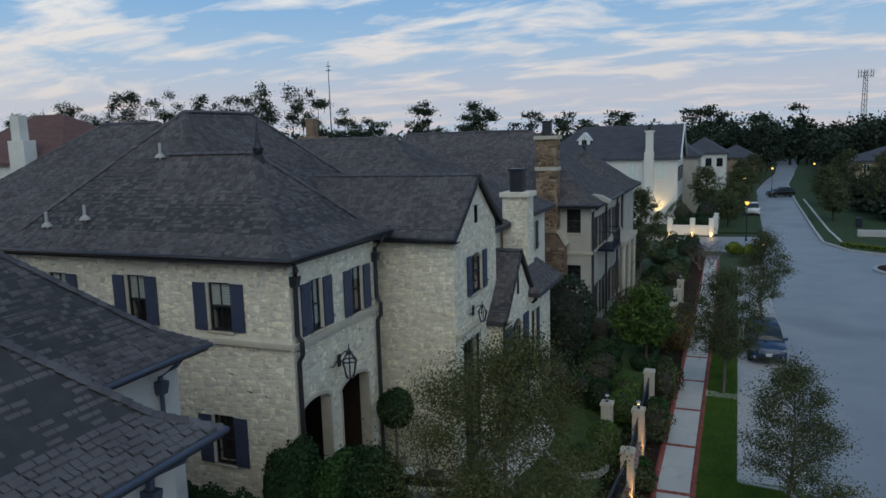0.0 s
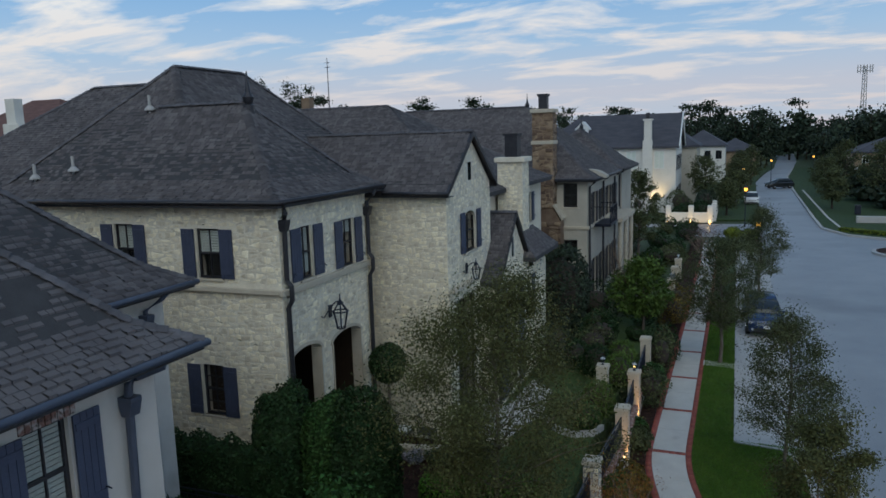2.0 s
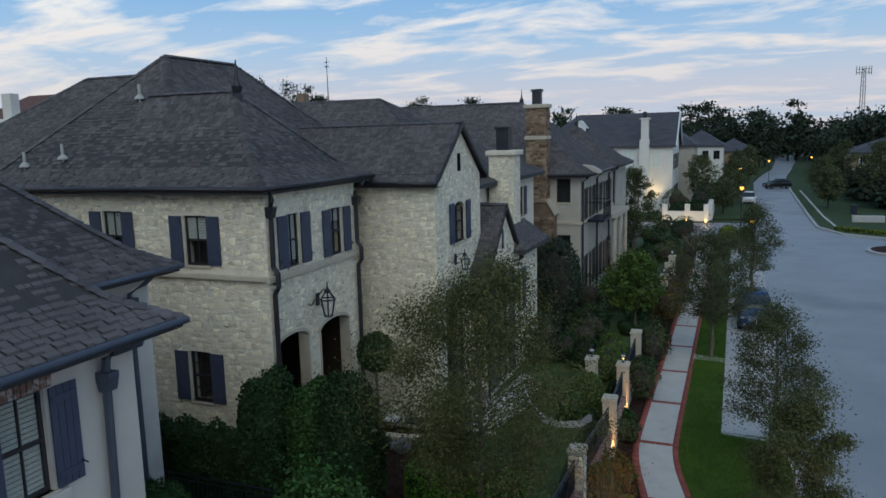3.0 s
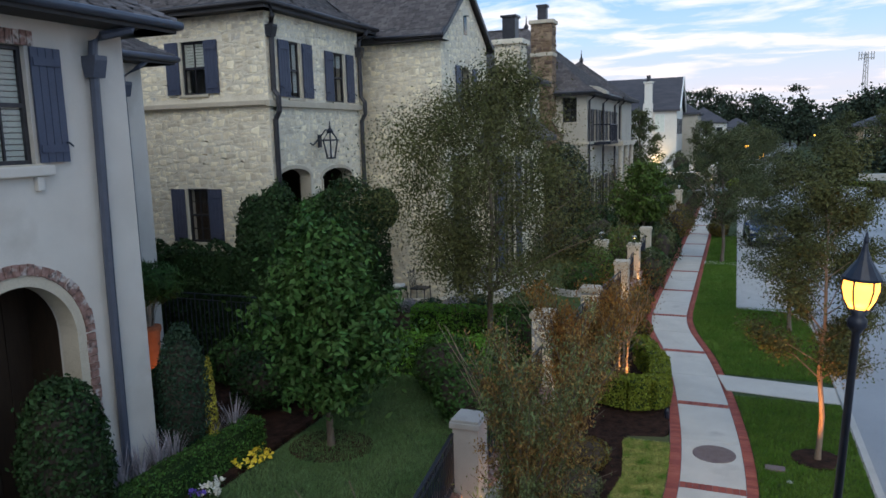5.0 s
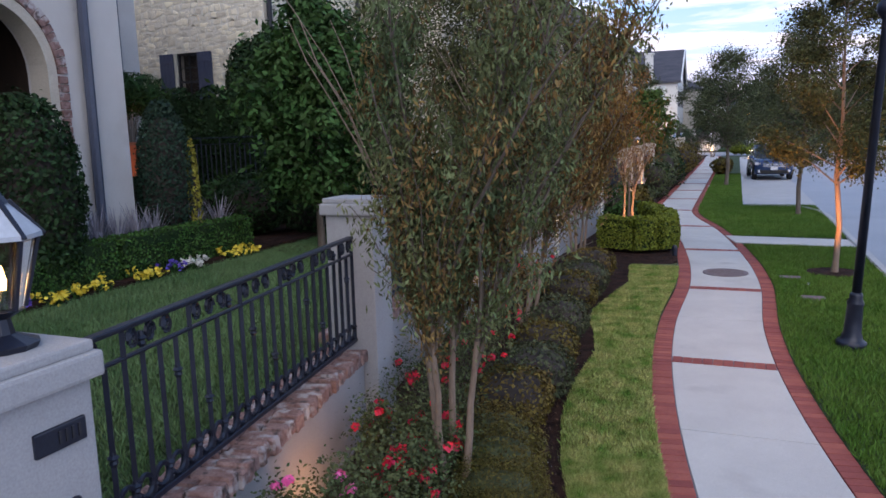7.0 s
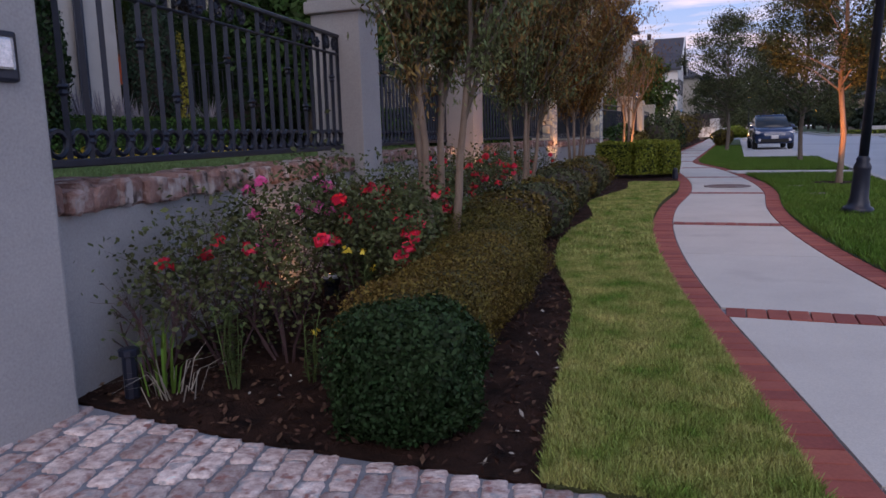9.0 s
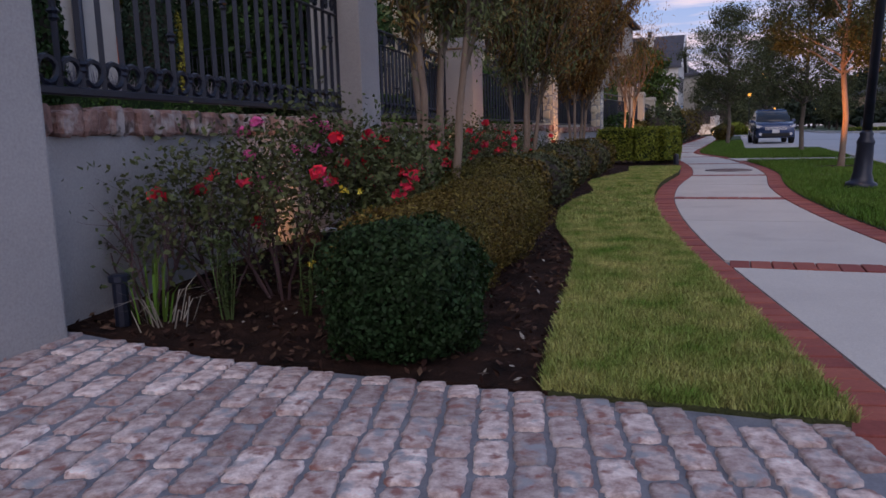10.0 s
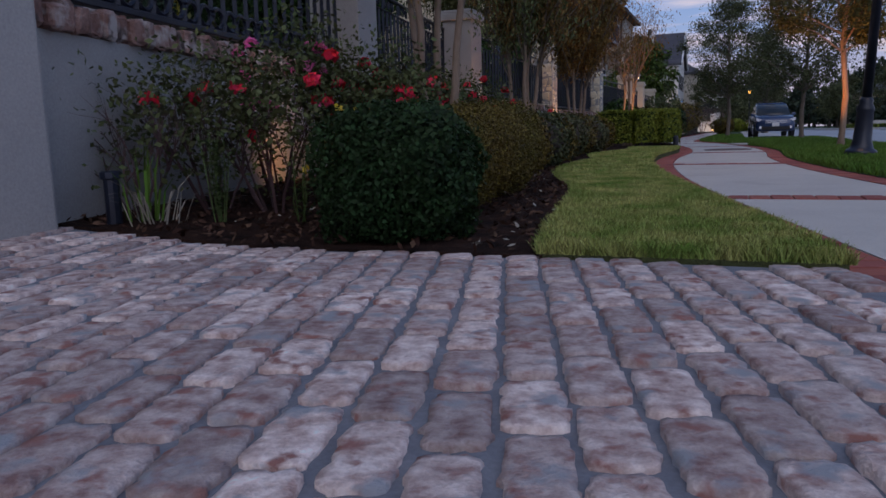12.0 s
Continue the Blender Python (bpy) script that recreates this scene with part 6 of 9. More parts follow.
def stalks(name, label, at, n, height, lean, leaf, seed, width=0.008, category="plant", group="", flower=None, nf=0, fs=0.03):
    """A tuft of narrow leaves, with a few flowers where asked."""
    rng = np.random.default_rng(seed)
    ob = thing(name, label, category, group, at=at)
    V = []
    tips = []
    for i in range(n):
        a = rng.uniform(0, 6.283)
        d = np.array((math.cos(a), math.sin(a), 0))
        p0 = np.array(at) + d * rng.uniform(0, 0.05) * (1 + lean)
        h = height * rng.uniform(0.55, 1.1)
        l = lean * h * rng.uniform(0.2, 1.0)
        side = np.array((-d[1], d[0], 0)) * width
        p1 = p0 + d * l * 0.35 + np.array((0, 0, h * 0.65))
        p2 = p0 + d * l + np.array((0, 0, h * (1 - 0.35 * lean * rng.random())))
        V += [[p0 - side, p0 + side, p1 + side * 0.8, p1 - side * 0.8], [p1 - side * 0.8, p1 + side * 0.8, p2 + side * 0.1, p2 - side * 0.1]]
        tips.append(p2)
    quads("foliage", V, leaf, ob)
    if flower is not None and nf:
        P = np.array([tips[i] for i in rng.integers(0, len(tips), nf)])
        for c in P:
            Q = c + rng.normal(0, fs * 0.35, (6, 3))
            quads("bloom", leaf_quads(Q, np.tile((0, 0, 1.0), (6, 1)), fs, rng, 0.9), flower, ob)["kind"] = "stuff"
    return ob


def rose_bush(at, height, radius, seed, blooms, petal, label, n_leaf=1500):
    """A loose rose: arching canes, small leaves in sprays, flowers of folded petals near the top."""
    rng = random.Random(seed)
    npr = np.random.default_rng(seed)
    ob = thing("rose_bush", label, "rose bush", "roses", at=at)
    limbs, tips = [], []
    for i in range(7):
        a = rng.uniform(0, 6.28)
        grow(rng, (0.04 * math.cos(a), 0.04 * math.sin(a), 0), (0.45 * math.cos(a), 0.45 * math.sin(a), 1), height * 0.5, 0.007, 2, 0.55, 0.7, limbs, tips)
    zmax = max(t[0].z for t in tips)
    rmax = sorted(math.hypot(t[0].x, t[0].y) for t in tips)[int(len(tips) * 0.95)]

    def fit(v):
        return Vector((at[0] + v.x * radius / rmax, at[1] + v.y * radius / rmax, at[2] + v.z * height / zmax))
    bm = bmesh.new()
    for pts, rad in limbs:
        tube(bm, [fit(v) for v in pts], rad, 4, cap=False)
    part("stem", bm, M["purple_twig"], ob)
    T = np.array([tuple(fit(t[0])) for t in tips])
    A = np.array([tuple(fit(v)) for pts, rad in limbs for v in pts[1:]])
    A = np.concatenate([T, A])
    P = A[npr.integers(0, len(A), n_leaf)] + npr.normal(0, 0.055, (n_leaf, 3)) * np.array((1, 1, 1.25))
    P = P[P[:, 2] > at[2] + 0.05]
    quads("foliage", leaf_quads(P, np.tile((0, 0, 1.0), (len(P), 1)), 0.027, npr, 0.6, 0.9), M["rose_leaf"], ob)
    high = T[T[:, 2] > at[2] + height * 0.52]
    mid = np.array(at)[:2]
    inside = high[np.linalg.norm(high[:, :2] - mid, axis=1) < radius * 1.0]
    high = inside if len(inside) else high
    for i in range(blooms):
        c = high[npr.integers(0, len(high))] + npr.normal(0, 0.03, 3)
        n = 18
        D = ball_dirs(n, npr)
        D[:, 2] = np.abs(D[:, 2])
        Q = leaf_quads(c + D * 0.020, D, 0.045, npr, 1.0, 0.35)
        quads("bloom", Q, petal, ob)
    return ob


RED, PINK = M["red_petal"], M["pink_petal"]
for i, (x, y, h, r, nb, pt) in enumerate((
        (-1.40, 2.36, 0.70, 0.30, 3, RED), (-1.22, 2.50, 0.74, 0.32, 4, RED), (-1.45, 2.86, 0.88, 0.28, 14, PINK), (-1.08, 2.95, 0.76, 0.32, 12, RED), (-1.12, 3.35, 0.80, 0.34, 14, RED), (-1.28, 3.55, 0.74, 0.26, 12, RED), (-1.34, 3.95, 0.72, 0.30, 12, RED),
        (-1.66, 4.30, 0.66, 0.26, 9, RED), (-1.45, 4.55, 0.72, 0.32, 10, RED), (-1.80, 5.2, 0.80, 0.34, 10, RED), (-1.5, 5.7, 0.78, 0.36, 10, RED), (-1.95, 6.4, 0.8, 0.36, 10, RED), (-1.75, 7.2, 0.78, 0.36, 9, RED),
        (-2.1, 8.0, 0.78, 0.36, 9, RED), (-2.2, 9.2, 0.75, 0.36, 8, RED), (-2.3, 10.4, 0.75, 0.36, 8, RED))):
    rose_bush((x, y, bank(x) - 0.01), h - bank(x), r, 300 + i, nb, pt, "rose bush with red blooms in the mulched bed" if pt is RED else "rose bush with pink blooms against the garden wall", (1700 if y < 2.6 else 3000) if y < 5 else 1800)
rose_bush((-1.48, 2.02, 0.05), 0.5, 0.22, 340, 0, RED, "sparse leggy rose beside the gate pillar", 260)


def spikes(name, label, at, n, height, seed, leaf, flower=None, nf=0, fs=0.03, lean=0.25, size=0.034):
    """Upright stems set all round with small narrow leaves, some with a flower at the tip."""
    rng = np.random.default_rng(seed)
    ob = thing(name, label, "plant", "bedding plants", at=at)
    Q, bm, tips = [], bmesh.new(), []
    for i in range(n):
        a = rng.uniform(0, 6.283)
        h = height * rng.uniform(0.55, 1.05)
        d = np.array((math.cos(a), math.sin(a), 0)) * lean * h * rng.random()
        p0 = np.array(at) + d * 0.35
        p1 = np.array(at) + d + np.array((0, 0, h))
        tube(bm, [tuple(p0), tuple((p0 + p1) / 2 + rng.normal(0, 0.008, 3)), tuple(p1)], [0.003, 0.0025, 0.0015], 4, cap=False)
        m = int(h / 0.011)
        k = rng.uniform(0.12, 1.0, m)[:, None]
        th = rng.uniform(0, 6.283, m)
        out = np.stack([np.cos(th), np.sin(th), np.full(m, 0.55)], 1)
        P = p0 + (p1 - p0) * k + out * size * 0.45
        t = out / np.linalg.norm(out, axis=1)[:, None]
        b = np.cross(t, np.array((0, 0, 1.0)))
        b /= np.linalg.norm(b, axis=1)[:, None]
        s = size * rng.uniform(0.6, 1.3, m)[:, None]
        Q.append(np.stack([P - t * s * 0.5, P + b * s * 0.13, P + t * s * 0.5 - np.array((0, 0, 0.2)) * s, P - b * s * 0.13], 1))
        tips.append(p1)
    part("stem", bm, leaf, ob)["kind"] = "stuff"
    quads("foliage", np.concatenate(Q), leaf, ob)["kind"] = "stuff"
    for i in range(nf):
        c = tips[i % len(tips)]
        P = c + rng.normal(0, fs * 0.3, (8, 3))
        quads("bloom", leaf_quads(P, np.tile((0, 0, 1.0), (8, 1)), fs, rng, 0.9), flower, ob)["kind"] = "stuff"
    return ob


stalks("daylily", "strappy green daylily clump with pale dry leaves", (-1.40, 1.98, 0.045), 16, 0.27, 0.6, M["grass_blade"], 41, 0.005)
stalks("daylily", "dry straw-coloured leaf tuft beside the pillar", (-1.33, 1.96, 0.04), 22, 0.17, 1.5, M["dry_leaf"], 42, 0.003)
spikes("snapdragon", "leggy green snapdragon in the mulch", (-1.20, 2.12, 0.025), 11, 0.33, 43, M["snap_leaf"])
spikes("snapdragon", "slim snapdragon with one yellow bloom", (-1.0, 2.32, -0.01), 6, 0.30, 44, M["snap_leaf"], M["yellow_petal"], 1, 0.024)
spikes("snapdragon", "slim snapdragon with pale yellow blooms", (-1.02, 2.85, -0.01), 7, 0.55, 45, M["snap_leaf"], M["yellow_petal"], 3, 0.026)
spikes("snapdragon", "white-flowered bedding plant among roses", (-1.0, 4.2, -0.01), 8, 0.45, 46, M["snap_leaf"], M["white_petal"], 3, 0.03)
bm = bmesh.new()
turned(bm, [(0.026, -0.05), (0.026, 0.13), (0.036, 0.135), (0.036, 0.155), (0.028, 0.16)], 10, (-1.47, 1.90, 0.06))
tagged(part("garden_spotlight", bm, M["iron"]), "small black bollard light in the mulch", "garden light")

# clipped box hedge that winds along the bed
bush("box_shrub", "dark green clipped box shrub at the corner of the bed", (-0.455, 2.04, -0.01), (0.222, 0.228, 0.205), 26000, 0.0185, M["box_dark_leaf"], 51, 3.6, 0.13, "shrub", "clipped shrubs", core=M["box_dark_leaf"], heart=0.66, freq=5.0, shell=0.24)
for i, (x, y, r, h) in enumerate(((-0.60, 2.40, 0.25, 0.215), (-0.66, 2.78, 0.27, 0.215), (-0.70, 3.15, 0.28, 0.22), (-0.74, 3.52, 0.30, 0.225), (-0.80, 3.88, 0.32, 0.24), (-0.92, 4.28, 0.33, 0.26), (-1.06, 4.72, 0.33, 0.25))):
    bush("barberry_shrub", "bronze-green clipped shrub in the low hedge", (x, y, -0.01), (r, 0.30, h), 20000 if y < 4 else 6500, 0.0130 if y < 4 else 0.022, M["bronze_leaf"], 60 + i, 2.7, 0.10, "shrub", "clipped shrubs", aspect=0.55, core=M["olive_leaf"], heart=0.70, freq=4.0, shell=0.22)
for i, (x, y, r, h) in enumerate(((-1.22, 5.6, 0.36, 0.24), (-1.20, 6.3, 0.36, 0.25), (-1.32, 7.2, 0.36, 0.25), (-1.42, 8.2, 0.36, 0.26), (-1.62, 9.6, 0.42, 0.28), (-1.6, 10.6, 0.42, 0.28), (-1.7, 11.8, 0.42, 0.28))):
    bush("box_shrub", "olive-green mounded shrub along the bed", (x, y, -0.01), (r, 0.42, h), 2300, 0.042, M["olive_leaf"] if i % 2 else M["bronze_leaf"], 80 + i, 2.4, 0.09, "shrub", "clipped shrubs")
hedge("yew_hedge", "yellow-green box hedge clipped square, curving round a bed", [(-2.0, 15.1), (-1.35, 14.86), (-1.0, 14.92), (-0.78, 15.22)], 0.55, 0.62, 0.08, 2600, 0.05, M["yew_leaf"], 95)
hedge("yew_hedge", "yellow-green clipped hedge running on beside the walk", [(-0.78, 15.4), (-0.92, 16.6), (-1.5, 18.2)], 0.45, 0.62, 0.06, 1600, 0.055, M["yew_leaf"], 96)
bm = bmesh.new()
turned(bm, [(0.05, 0), (0.05, 0.16), (0.03, 0.2)], 8, (-0.58, 14.6, 0))
tagged(part("garden_spotlight", bm, M["iron"]), "small black spotlight at the hedge corner", "garden light")

# crape myrtles
def crape_myrtle(label, at, height, reach, seed, leaf, leaf_b, mix, n_leaf, size, fork=1.15, bare=5, shift=(0.0, 0.0), stems=4):
    """Slim pale stems that stand close together and break into a fan of upright whips set with narrow leaves."""
    rng = random.Random(seed)
    npr = np.random.default_rng(seed)
    ob = thing("crape_myrtle", label, "tree", "crape myrtles", at=at)
    o = Vector(at)
    twigs, rods, P = bmesh.new(), bmesh.new(), []

    def whip(start, target, r0, leafy, n=8):
        """An arching shoot from start to target, rising first and leaning later."""
        mid = Vector((start.x + (target.x - start.x) * 0.30, start.y + (target.y - start.y) * 0.30, start.z + (target.z - start.z) * 0.52))
        pts = []
        for i in range(n + 1):
            k = i / n
            p = start * (1 - k) ** 2 + mid * 2 * k * (1 - k) + target * k ** 2
            pts.append(p + Vector((rng.uniform(-1, 1), rng.uniform(-1, 1), 0)) * 0.012 * min(i, 2))
        rad = [r0 * (1 - 0.82 * i / n) + 0.0012 for i in range(n + 1)]
        tube((twigs if leafy else rods) if r0 < 0.011 else big, pts, rad, 4 if r0 < 0.011 else 6, cap=False)
        if leafy:
            P.append(pts)
        return pts

    for s in range(stems):
        a = 2 * math.pi * s / stems + rng.uniform(-0.4, 0.4)
        c, sn = math.cos(a), math.sin(a)
        base = o + Vector((0.05 * c, 0.06 * sn, 0))
        top = o + Vector((0.17 * c + 0.02, 0.17 * sn, fork + rng.uniform(-0.1, 0.25)))
        big = bmesh.new()
        pts = [base.lerp(top, i / 6) + Vector((rng.uniform(-1, 1), rng.uniform(-1, 1), 0)) * (0.012 if 0 < i < 6 else 0) for i in range(7)]
        tube(big, pts, [0.030 - 0.0022 * i for i in range(7)], 9, cap=False)
        part("stem", big, M["pale_bark"], ob, smooth=True)
        for q in range(4):
            b2 = a + rng.uniform(-1.2, 1.2)
            l = rng.uniform(0.4, 0.75) * reach
            st = pts[rng.choice((5, 6))]
            whip(st, st + Vector((l * math.cos(b2) + shift[0] * 0.5, l * math.sin(b2), rng.uniform(0.65, 1.25))), 0.006, True, 6)
        for w in range(5):
            big = bmesh.new()
            b = a + rng.uniform(-1.3, 1.3)
            d = reach * math.sqrt(rng.uniform(0.05, 1.0))
            hh = height * rng.uniform(0.72, 1.0)
            tgt = o + Vector((d * math.cos(b) + shift[0], d * math.sin(b) + shift[1], hh))
            main = whip(pts[-1 - (w % 2)], tgt, 0.0135, True)
            part("limb", big, M["bark"], ob, smooth=True)
            for q in range(9):
                i0 = rng.randrange(1, 7)
                b2 = rng.uniform(0, 6.283)
                l = rng.uniform(0.35, 0.95)
                t2 = main[i0] + Vector((0.34 * l * math.cos(b2), 0.34 * l * math.sin(b2), l * rng.uniform(0.55, 0.95)))
                whip(main[i0], t2, 0.0045, True, 5)
    for q in range(bare):
        b = math.pi + rng.uniform(-0.5, 0.5)
        d = reach * rng.uniform(0.7, 1.15)
        whip(o + Vector((-0.05, 0, fork)), o + Vector((d * math.cos(b), d * math.sin(b), height * rng.uniform(0.80, 0.98))), 0.0085, False)
    part("twig_mass", twigs, M["bark"], ob, smooth=True)["kind"] = "stuff"
    if bare:
        part("bare_shoot", rods, M["pale_bark"], ob, smooth=True)["kind"] = "stuff"
    segs = [(p, q) for pts in P for p, q in zip(pts, pts[1:]) if q.z > at[2] + fork + 0.16]
    A = np.array([tuple(p) for p, q in segs])
    B = np.array([tuple(q) for p, q in segs])
    side = np.repeat(npr.random(len(segs) // 4 + 1), 4)[:len(segs)]
    w = npr.exponential(1.0, len(segs)) + 0.25
    k = npr.choice(len(segs), n_leaf, p=w / w.sum())
    L = A[k] + (B[k] - A[k]) * npr.random(n_leaf)[:, None] + npr.normal(0, 0.055, (n_leaf, 3))
    out = L - np.array(at)
    out[:, 2] = 0.3
    out /= np.linalg.norm(out, axis=1)[:, None]
    Q = leaf_quads(L, out, size, npr, 0.30, 0.9, 0.35)
    brown = side[k] < mix
    quads("foliage", Q[~brown], leaf, ob)
    quads("turning_foliage", Q[brown], leaf_b, ob)
    return ob


crape_myrtle("multi-stemmed crape myrtle with thin green-grey leaves and pale stems", (-1.12, 3.97, -0.01), 3.55, 1.0, 401, M["myrtle_green_leaf"], M["myrtle_brown_leaf"], 0.26, 50000, 0.042, shift=(0.42, 0.10))
crape_myrtle("multi-stemmed crape myrtle with thin green-grey leaves and pale stems", (-1.75, 8.1, -0.01), 3.6, 1.10, 402, M["myrtle_brown_leaf"], M["myrtle_green_leaf"], 0.40, 38000, 0.050, shift=(0.35, 0.0))
crape_myrtle("multi-stemmed crape myrtle with thin russet leaves", (-1.93, 11.9, -0.01), 3.5, 1.2, 403, M["myrtle_leaf"], M["myrtle_brown_leaf"], 0.45, 30000, 0.058, shift=(0.35, 0.0))
tree("crape_myrtle", "multi-stemmed crape myrtle with few russet leaves, lit from below", (-1.62, 15.8, -0.01), 3.2, 1.2, 1.25, 4, M["myrtle_leaf"], 3000, 0.062, 404, M["pale_bark"], "crape myrtles", 3, 0.42, 0.9, 0.045, 0.036, 0.24, 0.20, hang=0.22, upright=0.55)

# ---- garden of the stucco house ----
hedge("box_hedge", "low dark green box hedge edging the lawn", [(-6.85, 1.0), (-6.80, 6.8)], 0.42, 0.55, TERRACE + 0.02, 1800, 0.04, M["low_hedge_leaf"], 101)
hedge("box_hedge", "low dark green box hedge at the lawn's far end", [(-6.80, 6.9), (-6.72, 9.4)], 0.42, 0.55, TERRACE + 0.02, 1800, 0.04, M["low_hedge_leaf"], 102)
bush("boxwood", "tall rounded dark boxwood beside the arched door", (-6.95, 6.0, TERRACE + 0.05), (0.50, 0.54, 1.14), 8000, 0.07, M["box_dark_leaf"], 103, 2.3, 0.06)
bush("cypress", "dark green clipped cypress cone by the house corner", (-7.25, 8.42, TERRACE + 0.05), (0.40, 0.42, 1.13), 9000, 0.05, M["cypress_leaf"], 104, 2.0, 0.06)
bush("yellow_shrub", "narrow yellow-green shrub lit from below", (-6.93, 8.62, TERRACE + 0.05), (0.10, 0.10, 0.80), 1500, 0.05, M["yellow_leaf"], 105, 2.0, 0.12)
for i, (x, y) in enumerate([(-7.1, 4.0 + 0.33 * k) for k in range(13)] + [(-7.2, 8.4), (-7.0, 8.7), (-6.95, 9.2)]):
    stalks("lavender", "grey lavender tuft along the house wall", (x, y, TERRACE + 0.05), 80, 0.86, 0.35, M["lavender_leaf"], 120 + i, 0.013, group="lavender")
PANSY = ((4.9, "violet_petal"), (5.15, "violet_petal"), (5.6, "yellow_petal"), (5.95, "yellow_petal"), (6.3, "yellow_petal"), (6.9, "yellow_petal"), (7.15, "yellow_petal"), (7.5, "violet_petal"), (7.75, "white_petal"), (7.95, "white_petal"), (8.7, "yellow_petal"), (8.95, "yellow_petal"), (9.15, "yellow_petal"))
for i, (y, pt) in enumerate(PANSY):
    stalks("pansy", "low %s pansies at the foot of the hedge" % pt.split("_")[0], (-6.42 + 0.05 * (i % 3), y, TERRACE + 0.02), 30, 0.13, 1.2, M["box_leaf"], 150 + i, 0.014, "flowers", "pansies", M[pt], 16, 0.05)
bm = bmesh.new()
turned(bm, [(0.13, 0), (0.15, 0.05), (0.11, 0.10), (0.13, 0.9), (0.17, 1.55), (0.20, 1.62), (0.20, 1.70), (0.16, 1.70)], 16, (-9.35, 10.0, TERRACE + 0.05))
tagged(part("tall_urn", bm, M["terracotta"], smooth=True), "tall terracotta urn glowing in a garden light", "urn")
palm = stalks("palm", "feathery green palm in the terracotta urn", (-9.35, 10.0, TERRACE + 1.74), 40, 0.85, 0.75, M["dry_leaf"], 171, 0.012)
prng = np.random.default_rng(172)
D = ball_dirs(2600, prng)
P = np.array((-9.30, 10.0, TERRACE + 2.55)) + D * np.array((0.72, 0.6, 0.38)) * (prng.random(2600) ** 0.4)[:, None]
quads("frond", leaf_quads(P, D, 0.24, prng, 0.09, 0.5), M["box_leaf"], palm)
bush("clipped_shrub", "dark low shrub before the terracotta urn", (-8.55, 9.42, TERRACE + 0.05), (0.42, 0.38, 0.62), 3600, 0.06, M["box_dark_leaf"], 173, 2.3, 0.10)
hedge("boundary_hedge", "tall dark green hedge between the two houses", [(-13.0, 12.95), (-8.6, 12.95)], 0.8, 2.75, TERRACE + 0.05, 520, 0.085, M["box_dark_leaf"], 106)
railing((-11.8, 12.4), (-8.3, 12.4), 0.85, 2.5, "tall black iron fence before the boundary hedge", 0.12, False)
bush("clipped_shrub", "dark low shrub under the magnolia", (-7.6, 10.9, TERRACE + 0.05), (0.7, 0.6, 0.55), 3200, 0.08, M["box_dark_leaf"], 107)
bush("clipped_shrub", "dark low shrub in the shade of the boundary hedge", (-6.6, 11.6, TERRACE), (0.8, 0.6, 0.5), 3200, 0.08, M["box_dark_leaf"], 108)
mulch_ring = sheet("mulch_ring", [(-5.55 + 0.72 * math.cos(a), 9.87 + 0.65 * math.sin(a)) for a in np.linspace(0, 6.283, 20)[:-1]], TERRACE + 0.02, M["mulch"], "dark mulch circle under the magnolia", 0.05, "flower bed")
leader_tree("magnolia", "glossy green magnolia with a broad dense crown", (-5.55, 9.87, TERRACE), 3.8, 1.2, 0.95, 1, M["magnolia_leaf"], 15000, 0.125, 109, M["bark"], "", 3, 0.7, 0.5, 0.2, 0.06, 0.50, 0.45)

# ---- garden of the limestone house ----
for i, (x, y, r, h) in enumerate(((-9.3, 13.75, 0.78, 2.0), (-8.05, 13.9, 0.75, 1.95), (-7.15, 13.7, 0.74, 1.95))):
    bush("clipped_shrub", "tall rounded evergreen clipped close, before the porch", (x, y, TERRACE + 0.02), (r, 0.75, h), 17000, 0.085, M["box_dark_leaf"] if i != 1 else M["box_leaf"], 181 + i, 2.5, 0.13, "shrub", "porch shrubs", core=M["box_dark_leaf"], heart=0.86)
bush("topiary_ball", "dark ball of clipped evergreen by the porch corner", (-8.95, 18.75, 3.12), (0.55, 0.55, 0.60), 5500, 0.075, M["box_dark_leaf"], 186, 2.0, 0.06, stem=TERRACE)
leader_tree("live_oak", "slender young oak with thin olive foliage", (-4.45, 15.0, TERRACE), 6.7, 2.9, 2.0, 1, M["young_oak_leaf"], 88000, 0.058, 510, M["bark"], "", 2.5, 0.8, 0.45, 0.2, 0.07, 0.90, hang=0.35)
hedge("box_hedge", "bright green clipped hedge round the lawn", [(-6.9, 16.4), (-3.9, 17.0)], 0.8, 0.82, TERRACE, 900, 0.07, M["hedge_leaf"], 191)
hedge("box_hedge", "bright green clipped hedge along the boundary", [(-6.3, 13.9), (-4.2, 14.1)], 0.8, 0.80, TERRACE, 900, 0.07, M["hedge_leaf"], 192)
for i, (x, y, r, h) in enumerate(((-3.6, 14.7, 0.5, 0.7), (-4.6, 12.6, 0.7, 0.6), (-3.7, 11.4, 0.6, 0.6), (-3.6, 24.0, 0.55, 0.65), (-3.4, 26.9, 0.6, 0.7), (-3.5, 28.6, 0.6, 0.7), (-3.9, 22.6, 0.55, 0.5), (-9.0, 12.0, 0.6, 0.5))):
    bush("rounded_shrub", "rounded bright green shrub in the raised garden" if 23 < y else "loose green shrub behind the railing", (x, y, TERRACE), (r, r, h), 2600, 0.085, M["bright_leaf"] if 23 < y else M["box_leaf"], 200 + i, 2.1, 0.12)
edge = bmesh.new()
pts = [(-10.0, 19.4), (-9.2, 19.2), (-8.4, 19.25), (-7.6, 19.5), (-6.7, 20.1), (-6.0, 20.9)]
